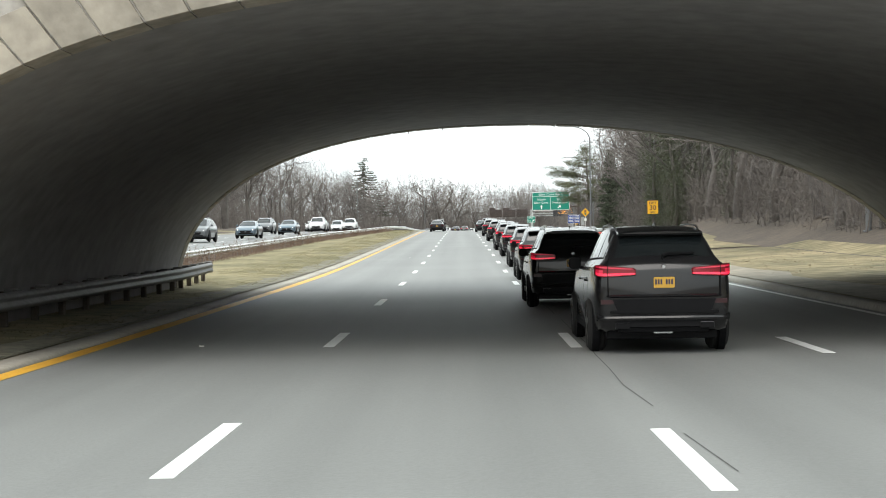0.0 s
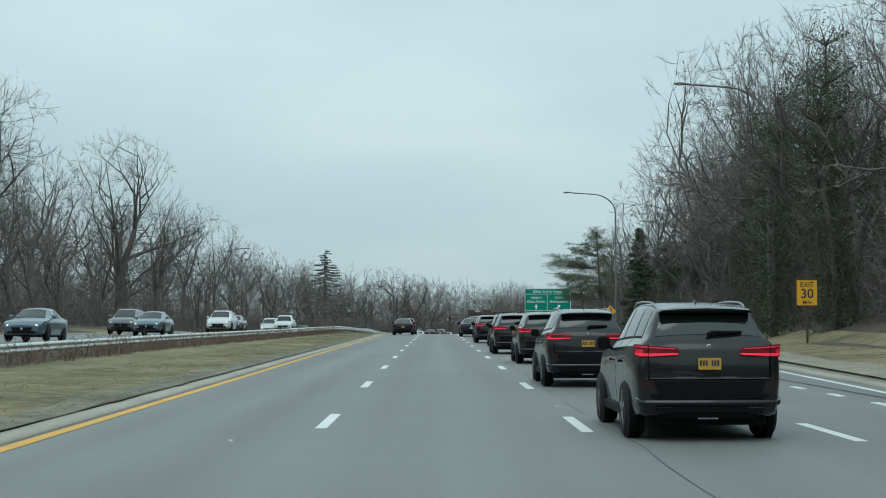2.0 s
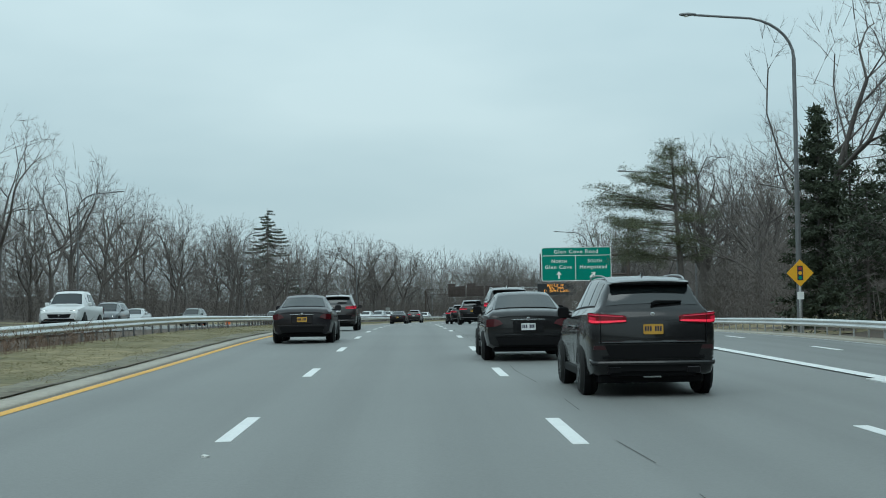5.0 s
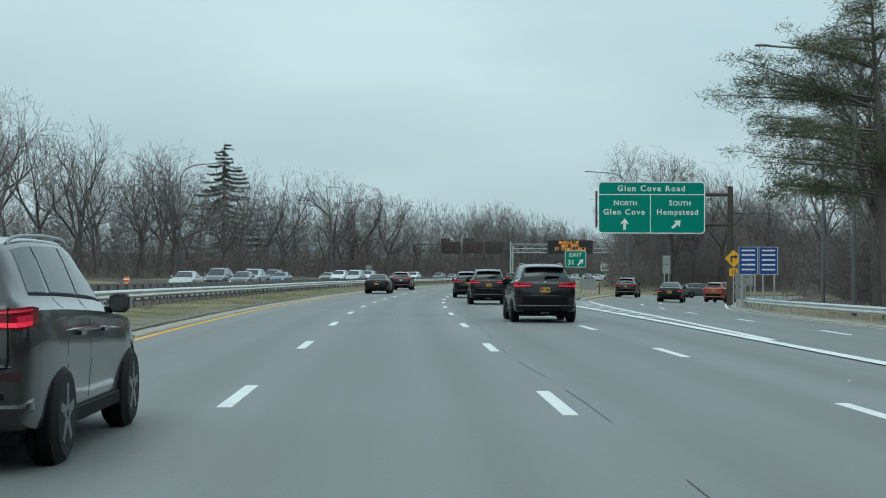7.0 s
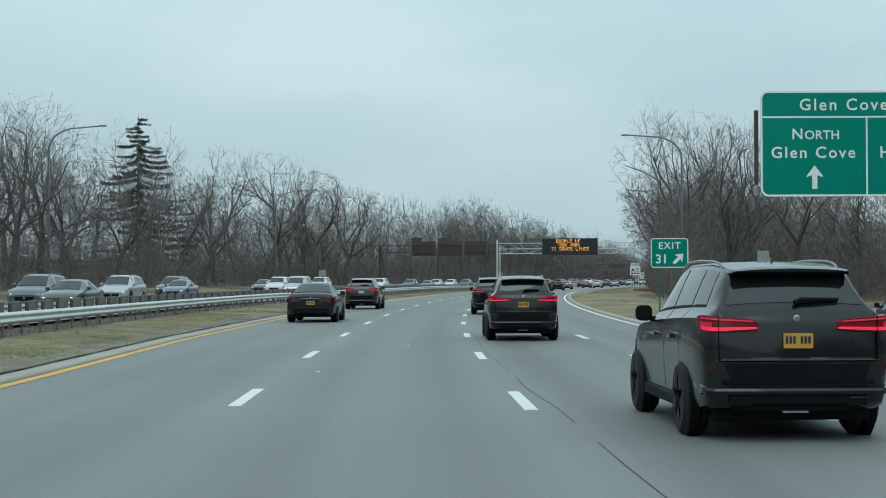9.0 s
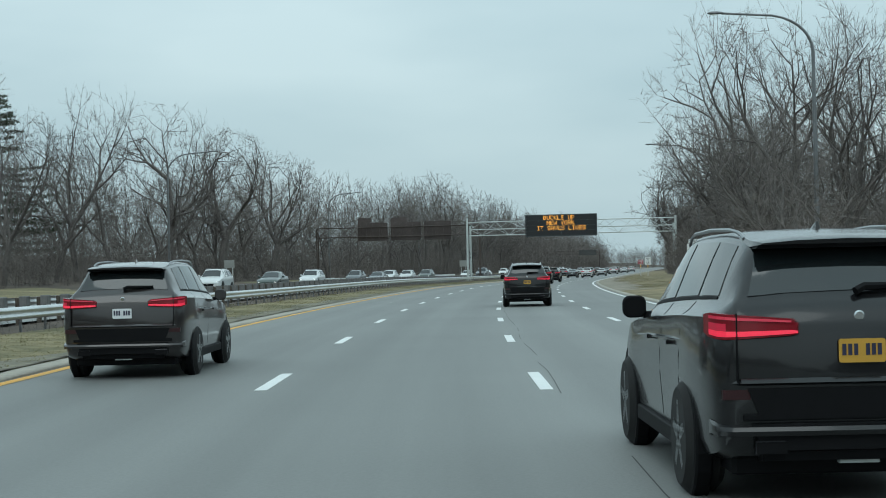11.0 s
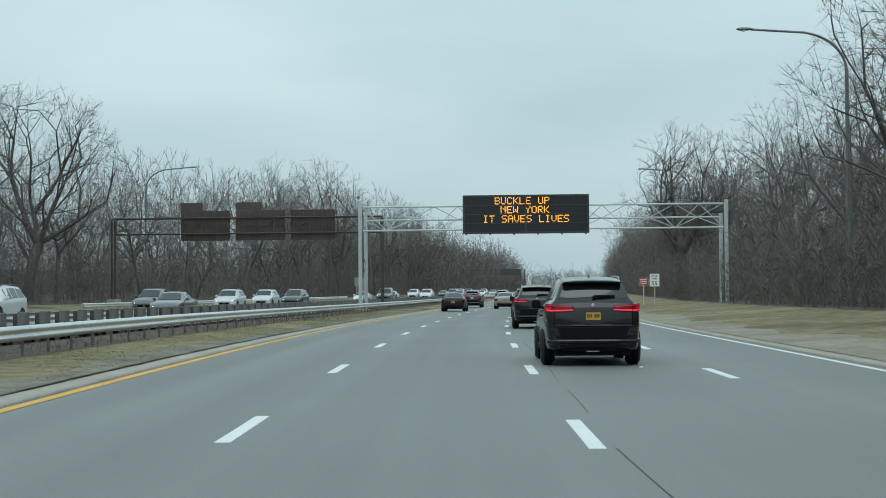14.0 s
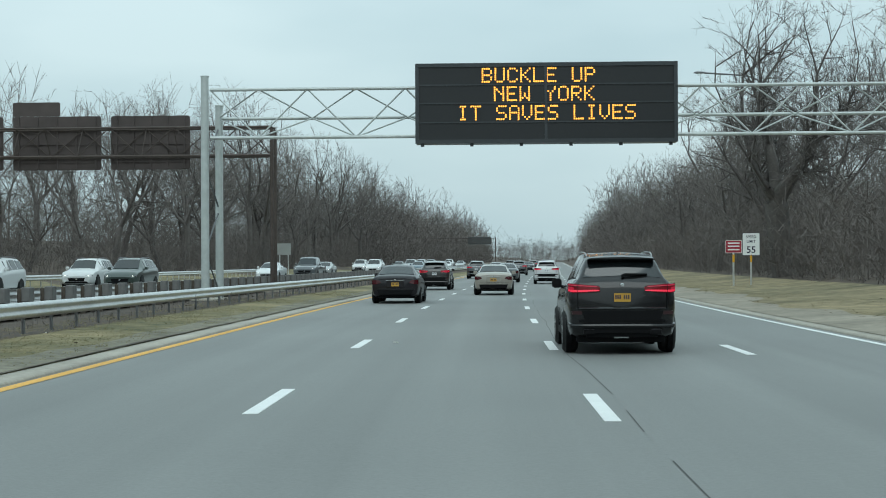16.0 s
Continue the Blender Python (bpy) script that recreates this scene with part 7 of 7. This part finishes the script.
thicket("undergrowth", "dense bare brown brush at the foot of the woods beyond the opposite lanes", 60, 830, lambda s: far_in(s) - np.interp(s, [190, 215, 600, 640], [17.5, 25.5, 24.5, 21.5]), lambda s: far_in(s) - 39, 7000, 2.5, 7.0, BRUSH, 1, 28, wide=0.06)
thicket("undergrowth", "deep tangle of bare stems inside the woods beyond the opposite lanes", 60, 900, lambda s: far_in(s) - 40, lambda s: far_in(s) - 76, 3200, 6.0, 11.0, BRUSH, 15, 22, wide=0.11)
thicket("undergrowth", "deep tangle of bare stems inside the near woods", 400, 900, lambda s: 32, lambda s: 66, 2600, 6.0, 11.0, BRUSH, 16, 22, wide=0.11)
thicket("undergrowth", "dense bare brush on the wooded bank", 62, 235, lambda s: np.interp(s, [62, 180, 235], [18.5, 20.5, 23.5]), lambda s: 36, 2600, 2.5, 7.0, BRUSH, 2)
thicket("undergrowth", "dense bare brush at the foot of the near woods", 395, 820, lambda s: np.interp(s, [395, 440, 820], [15.5, 16.8, 16.8]), lambda s: 32, 5000, 2.5, 7.0, BRUSH, 3, 32, wide=0.05)
thicket("undergrowth", "bare brush behind the cross street", 433, 475, lambda s: 18, lambda s: 110, 1600, 3, 8, BRUSH, 14)
thicket("undergrowth", "bare brush behind the exit ramp", 235, 400, lambda s: np.interp(s, [235, 300, 400, 470], [24, 27, 44, 62]), lambda s: np.interp(s, [235, 470], [48, 95]), 2000, 4, 9, BRUSH, 4)
thicket("undergrowth", "bare brush at the foot of the slope behind the ramp", 300, 398, lambda s: ramp_r(s) + 9.0, lambda s: ramp_r(s) + 30.0, 2200, 2.5, 7.5, BRUSH, 9)
thicket("undergrowth", "distant brown brush along both sides of the far road", 800, 1300, lambda s: far_in(s) - 17.5, lambda s: far_in(s) - 60, 3600, 8, 20, BRUSH, 11, 20, wide=0.12)
thicket("far_woods", "distant grey woods closing the end of the road", 1350, 1800, lambda s: -220, lambda s: 230, 3000, 12, 19, BRUSH, 21, 26, wide=0.45)
thicket("undergrowth", "distant brown brush beside the far verge", 800, 1300, lambda s: 16.5, lambda s: 60, 3200, 7, 16, BRUSH, 12, 20, wide=0.12)
thicket("dead_weeds", "knee-high reddish dead weeds along the median rail", 58, 200, lambda s: rail_u(s) + 0.9, lambda s: rail_u(s) - 0.9, 3200, 0.35, 1.0, RED_BRUSH, 5, 9)
thicket("dead_weeds", "thin dead weeds under the median rail", 200, 620, lambda s: rail_u(s) + 0.4, lambda s: rail_u(s) - 1.4, 2200, 0.2, 0.6, BRUSH, 6, 6)




# ---------------------------------------------------------------- evergreens
def needles(rng, cores, per, size, flat=1.0, slim=0.22):
    """Small pointed leaf blades scattered round the core points: (place, radius)."""
    V = []
    for (c, rad) in cores:
        for _ in range(per):
            p = np.array(c) + np.array([rng.gauss(0, 0.5), rng.gauss(0, 0.5), rng.gauss(0, 0.5) * flat]) * rad
            a = np.array([rng.gauss(0, 1), rng.gauss(0, 1), rng.gauss(0, 0.7)])
            a /= np.linalg.norm(a)
            b = np.cross(a, [rng.gauss(0, 1), rng.gauss(0, 1), rng.gauss(0, 1)])
            b /= max(np.linalg.norm(b), 1e-6)
            ln = size * rng.uniform(0.7, 1.4)
            V += [p - b * ln * slim, p + b * ln * slim, p + a * ln]
    v = np.array(V)
    return v, np.arange(len(v)).reshape(-1, 3)


def evergreen(name, label, s, u, cores, segs, mat, per, size, flat, seed, slim=0.22):
    t = thing(name, stand(s, u, float(lift(s, u)) - 0.1), label, "tree", "evergreens")
    part("trunk", rods_mesh("trunk", segs[:6], BARK, 8), BARK, t)
    if segs[6:]:
        part("bough", rods_mesh("bough", segs[6:], BARK, 4), BARK, t)
    v, f = needles(random.Random(seed), cores, per, size, flat, slim)
    part("crown", array_mesh("crown", v, f, mat), mat, t)
    return t


def spruce(s, u, h, seed, label, mat=NEEDLE, base=0.12, width=0.22, per=16, gap=1.0):
    rng = random.Random(seed)
    segs = [(np.array([0, 0, h * i / 6]), np.array([0, 0, h * (i + 1) / 6]), 0.02 * h * (1 - i / 6.3), 0.02 * h * (1 - (i + 1) / 6.3)) for i in range(6)]
    cores = []
    z = h * base
    while z < h * 0.99:
        f = 1 - (z - h * base) / (h * (1 - base))
        reach = h * width * (0.06 + 0.94 * f ** 0.75)
        for _ in range(5 if f > 0.2 else 3):
            a, ln = rng.uniform(0, 2 * math.pi), reach * rng.uniform(0.65, 1.1)
            zb = z + rng.uniform(-0.4, 0.4) * (1.3 - gap)
            tip = np.array([math.cos(a) * ln, math.sin(a) * ln, zb - ln * 0.22 + 0.10 * ln])
            mid = np.array([math.cos(a) * ln * 0.55, math.sin(a) * ln * 0.55, zb - ln * 0.2])
            root = np.array([0, 0, zb])
            segs += [(root, mid, 0.03 + 0.01 * f, 0.025), (mid, tip, 0.025, 0.01)]
            n = max(2, int(ln / 0.42))
            for i in range(1, n + 1):
                q = i / n
                p = root * (1 - q) ** 2 + 2 * mid * q * (1 - q) + tip * q * q
                cores.append((p + np.array([0, 0, -0.08]), 0.30 + 0.12 * (1 - q)))
        z += (0.42 + 0.35 * f) * gap
    return evergreen("spruce_tree", label, s, u, cores, segs, mat, per, 0.26, 0.55, seed)


spruce(486, -55.9, 22.5, 5, "tall dark spruce with drooping boughs above the bare woods", width=0.42, per=24, gap=1.3)
spruce(238, 23.0, 12.6, 6, "dense dark green cedar beside the lamp", NEEDLE, 0.02, 0.20, 26, 0.5)
for s0, u0, h, w, seed, lab in ((246, 27.0, 10.0, 0.28, 7, "dark green cedar in the roadside trees"), (229, 23.0, 7.5, 0.42, 8, "broad dark green cedar behind the ramp rail"), (236, 26.5, 9.5, 0.36, 19, "broad dark green cedar behind the ramp rail"), (206, 25.0, 12.5, 0.32, 9, "dark evergreen among the bank's bare trees"), (214, 23.5, 9.0, 0.36, 20, "low broad evergreen beyond the ramp rail"),
                                (222, 25.5, 8.0, 0.36, 14, "low broad evergreen beyond the ramp rail"), (171, 25.0, 14.0, 0.26, 12, "dark evergreen on the wooded bank"), (181, 26.5, 12.5, 0.28, 15, "dark evergreen on the wooded bank"),
                                (161, 26.0, 12.5, 0.28, 16, "dark evergreen on the wooded bank"), (191, 24.5, 10.0, 0.30, 17, "dark evergreen on the wooded bank"), (146, 26.5, 11.0, 0.28, 18, "dark evergreen on the wooded bank")):
    spruce(s0, u0, h, seed, lab, NEEDLE, 0.03, w, 15, 0.7)


def white_pine(s, u, h, seed, label):
    rng = random.Random(seed)
    lean = np.array([-0.06, 0.0, 1.0])
    segs = [(lean * h * i / 6, lean * h * (i + 1) / 6, 0.024 * h * (1 - i / 6.6), 0.024 * h * (1 - (i + 1) / 6.6)) for i in range(6)]
    cores = []
    for z, reach, toward in ((0.38, 6.4, 180), (0.42, 3.4, 20), (0.47, 6.8, 195), (0.49, 3.0, 280), (0.55, 7.4, 172), (0.58, 3.0, 330), (0.66, 8.2, 185), (0.69, 7.2, 165), (0.72, 3.0, 60), (0.76, 5.0, 200), (0.82, 2.6, 150), (0.87, 1.6, 300), (0.92, 1.2, 190), (0.97, 0.7, 100)):
        for spread in (-26, 0, 24):
            a = radians(toward + spread + rng.uniform(-10, 10))
            ln = reach * rng.uniform(0.7, 1.0)
            root = lean * h * (z + rng.uniform(-0.03, 0.03))
            tip = root + np.array([math.cos(a) * ln, math.sin(a) * ln, ln * rng.uniform(0.0, 0.26)])
            mid = root + (tip - root) * 0.5 + np.array([0, 0, 0.1])
            segs += [(root, mid, 0.07, 0.05), (mid, tip, 0.05, 0.02)]
            n = max(3, int(ln / 0.5))
            for i in range(int(n * 0.35), n + 1):
                p = root + (tip - root) * i / n
                for _ in range(2):
                    cores.append((p + np.array([rng.gauss(0, 0.5), rng.gauss(0, 0.5), 0.15 + rng.gauss(0, 0.32)]), 0.62))
    return evergreen("pine_tree", label, s, u, cores, segs, PINE, 95, 0.24, 0.55, seed, 0.06)


white_pine(288, 23.6, 16.3, 3, "white pine with layered green boughs reaching over the ramp")


def ivy_tree(s, u, h, seed, full=1.0):
    z = float(lift(s, u))
    t = thing("ivy_clad_tree", stand(s, u, z - 0.2), "bare trunk wrapped in green ivy on the wooded bank", "tree", "ivy trees")
    rng = random.Random(seed)
    segs, p = [], np.zeros(3)
    cores = []
    for i in range(7):
        q = p + np.array([rng.gauss(0, 0.15), rng.gauss(0, 0.15), h / 7])
        segs.append((p, q, 0.24 - i * 0.025, 0.22 - i * 0.025))
        for _ in range(int(7 * full ** 1.5)):
            w = rng.random()
            cores.append((p * (1 - w) + q * w + np.array([rng.gauss(0, 0.22), rng.gauss(0, 0.22), 0]) * full * (1.2 if i > 2 else 0.8), 0.42 + 0.12 * (full - 1)))
        if i > 3:
            for _ in range(int(3 * full)):
                a = rng.uniform(0, 6.28)
                e = q + np.array([math.cos(a), math.sin(a), 0.5]) * rng.uniform(0.8, 2.0)
                segs.append((q, e, 0.06, 0.02))
                cores.append((e, 0.5))
        p = q
    part("trunk", rods_mesh("trunk", segs, BARK, 7), BARK, t)
    v, f = needles(rng, cores, 46, 0.14, 1.0)
    part("ivy", array_mesh("ivy", v, f, IVY), IVY, t, "dark green ivy leaves")


for s, u, h in ((118, 20.5, 8.5), (126, 22.0, 7.0), (136, 21.5, 9.5), (150, 23.0, 9.0), (160, 23.5, 8.0)):
    ivy_tree(s, u, h, int(s))
for s, u, h in ((136, 18.9, 12.0), (146, 18.3, 13.0), (149, 23.0, 15.5), (156, 20.5, 12.0), (166, 21.5, 12.5), (174, 22.5, 10.5)):
    ivy_tree(s, u, h, int(s) + 7, 3.0)

# ---------------------------------------------------------------- small things
tarp = thing("red_sheet", stand(165.5, 14.5, float(lift(165.5, 14.5)) + 0.06), "crumpled red plastic sheet on the verge", "litter")
sh = Shape()
rng = random.Random(8)
gv = [(x * 0.27 - 0.68 + rng.gauss(0, 0.04), y * 0.2 - 0.4 + rng.gauss(0, 0.04), 0.06 + abs(rng.gauss(0, 0.12))) for y in range(5) for x in range(6)]
gv += [(x, y, 0.0) for x, y, z in gv]
gf = [(j * 6 + i, j * 6 + i + 1, j * 6 + i + 7, j * 6 + i + 6) for j in range(4) for i in range(5)]
gf += [tuple(30 + q for q in f[::-1]) for f in gf]
ring = [0, 1, 2, 3, 4, 5, 11, 17, 23, 29, 28, 27, 26, 25, 24, 18, 12, 6]
gf += [(ring[(i + 1) % 18], ring[i], ring[i] + 30, ring[(i + 1) % 18] + 30) for i in range(18)]
sh.add(gv, gf)
part("sheet", sh, RED_TARP, tarp)
for s, u in ((322, -24.8), (338, -25.6)):
    fi = float(far_in(s))
    b = thing("traffic_barrel", stand(s, fi - 12.6, float(far_z(s)) + 0.03), "orange traffic barrel with white bands", "barrel", "traffic barrels")
    part("drum", Shape().tube([(0, 0, 0), (0, 0, 0.06), (0, 0, 0.07), (0, 0, 1.0)], [0.34, 0.34, 0.27, 0.22], 14), ORANGE, b, smooth=True)
    for z in (0.35, 0.7):
        part("band", Shape().tube([(0, 0, z), (0, 0, z + 0.13)], [0.262, 0.252], 14, False), SIGN_WHITE, b)
def fallen_branch(s, u, length, turn, seed):
    """A dead branch lying on the verge, with a few stubs."""
    r = random.Random(seed)
    b = thing("fallen_branch", stand(s, u, float(lift(s, u)) + 0.12, turn), "dead reddish-brown branch lying at the edge of the woods", "branch", "fallen branches")
    pts = [(0, length * i / 5, 0.05 + abs(r.gauss(0, 0.06))) for i in range(6)]
    pts = [(x + r.gauss(0, 0.05), y, z) for x, y, z in pts]
    sh = Shape().tube(pts, [0.05, 0.045, 0.04, 0.03, 0.022, 0.01], 6)
    for i in (1, 2, 3, 4):
        x, y, z = pts[i]
        sh.tube([(x, y, z), (x + r.uniform(-0.5, 0.5), y + 0.45, z + r.uniform(0.0, 0.35))], [0.02, 0.006], 5)
    part("stick", sh, DEAD_WOOD, b)


for i in range(11):
    rr = random.Random(100 + i)
    fallen_branch(436 + rr.uniform(0, 9), 15.6 + rr.uniform(-0.6, 2.4), rr.uniform(1.2, 2.6), rr.uniform(0, 180), 200 + i)
rng = random.Random(31)
for i in range(46):
    s = rng.uniform(15, 560)
    u = rng.choice((rng.uniform(-5.0, 7.0), rng.uniform(-8.5, -6.3), rng.uniform(9, 15)))
    if 75 < s < 310 and u > 8:
        continue
    z = float(lift(s, u)) if abs(u + 1) > 7 else 0.0
    w = rng.uniform(0.02, 0.06)
    it = thing("litter_scrap", stand(s, u, z + 0.012, rng.uniform(0, 180)), "pale scrap of litter lying beside the lane", "litter", "litter scraps")
    part("scrap", Shape().add([(-w, -w * 0.5, 0), (w, -w * 0.6, 0.004), (w * 0.8, w * 0.7, 0.015), (-w * 0.7, w * 0.5, 0.01), (-w, -w * 0.5, -0.02), (w, -w * 0.6, -0.02), (w * 0.8, w * 0.7, -0.02), (-w * 0.7, w * 0.5, -0.02)],
                              [(0, 1, 2, 3), (4, 7, 6, 5), (0, 4, 5, 1), (1, 5, 6, 2), (2, 6, 7, 3), (3, 7, 4, 0)]), LITTER_WHITE, it)
# a sealed crack wanders along the right lane line
crack = Shape()
pu = 2.0
rng = random.Random(5)
path = []
for i in range(280):
    pu += rng.gauss(0, 0.03) + (2.02 - pu) * 0.06
    path.append((5 + i * 2.0, pu))
for (a, ua), (b, ub) in zip(path[:-1], path[1:]):
    if rng.random() < 0.25:
        continue
    q = [spot(a, ua - 0.006, 0.004), spot(a, ua + 0.006, 0.004), spot(b, ub + 0.006, 0.004), spot(b, ub - 0.006, 0.004)]
    crack.add([tuple(v) for v in q], [(0, 1, 2, 3)])
part("pavement_crack", crack, CRACK, road, "thin dark pavement crack")


# ---------------------------------------------------------------- grass tufts and dead leaves on the verges
def sown(rng, count, s0, s1, u_of, clump):
    """Places along the road, gathered in patches."""
    s, w = rng.uniform(s0, s1, count * 3), rng.random(count * 3)
    u = u_of(s, w)
    keep = np.array([noise.noise(Vector((a * clump, b * clump * 1.6, 4.0))) for a, b in zip(s, u)]) + rng.normal(0, 0.3, len(s)) > -0.05
    return s[keep][:count], u[keep][:count]


def verge_line(s, w):
    return 10.2 + 0.7 * np.sin(s * 0.21) * np.sin(s * 0.083 + 1) + 0.3 * np.sin(s * 0.9) - 0.45 + 5.0 * w ** 2.2


def median_line(s, w):
    return yellow_u(s) - 0.75 - 3.4 * w ** 1.1


def bank_line(s, w):
    return np.where(s > 78, ramp_r(s) + 1.0, 9.2) + 6.5 * w ** 1.4


def tufts(name, label, fields, seed, blades=6):
    rng = np.random.default_rng(seed)
    s, u = (np.concatenate(q) for q in zip(*[sown(rng, *f) for f in fields]))
    s, u = np.repeat(s, blades), np.repeat(u, blades)
    n = len(s)
    root = spots(s + rng.normal(0, 0.16, n), u + rng.normal(0, 0.10, n), lift(s, u) + 0.03)
    turn, lean, tall = rng.uniform(0, 2 * np.pi, n), rng.uniform(1.2, 3.4, n), rng.uniform(0.010, 0.026, n)
    across = np.stack([np.cos(turn), np.sin(turn), 0 * turn], 1) * rng.uniform(0.007, 0.015, n)[:, None]
    out = np.stack([-np.sin(turn), np.cos(turn), 0 * turn], 1) * (tall * lean)[:, None]
    tip = root + out + np.stack([0 * tall, 0 * tall, tall], 1)
    v = np.stack([root - across, root + across, tip], 1).reshape(-1, 3)
    tagged(new(name, array_mesh(name, v, np.arange(n * 3).reshape(-1, 3), TUFT)), label, "grass", kind="stuff")


def fallen_leaves(name, label, fields, seed):
    rng = np.random.default_rng(seed)
    s, u = (np.concatenate(q) for q in zip(*[sown(rng, *f) for f in fields]))
    n = len(s)
    mid = spots(s, u, lift(s, u) + 0.058)
    turn, size = rng.uniform(0, 2 * np.pi, n), rng.uniform(0.03, 0.07, n)
    a = np.stack([np.cos(turn), np.sin(turn), rng.normal(0, 0.12, n)], 1) * size[:, None]
    b = np.stack([-np.sin(turn), np.cos(turn), rng.normal(0, 0.12, n)], 1) * (size * 0.6)[:, None]
    v = np.stack([mid - a, mid - b, mid + a, mid + b], 1).reshape(-1, 3)
    tagged(new(name, array_mesh(name, v, np.arange(n * 4).reshape(-1, 4), DEAD_LEAF)), label, "leaves", kind="stuff")


tufts("median_grass_tufts", "short dry olive grass tufts on the median", [(24000, -10, 560, median_line, 0.22)], 71)
tufts("verge_grass_tufts", "short straw-coloured grass tufts on the roadside verge", [(13000, 424, 600, verge_line, 0.2), (7000, 46, 175, bank_line, 0.2)], 72)
fallen_leaves("fallen_leaves", "dead brown leaves blown onto the grass", [(800, -10, 560, median_line, 0.35), (1600, 424, 620, verge_line, 0.3), (4200, 46, 178, bank_line, 0.25)], 73)
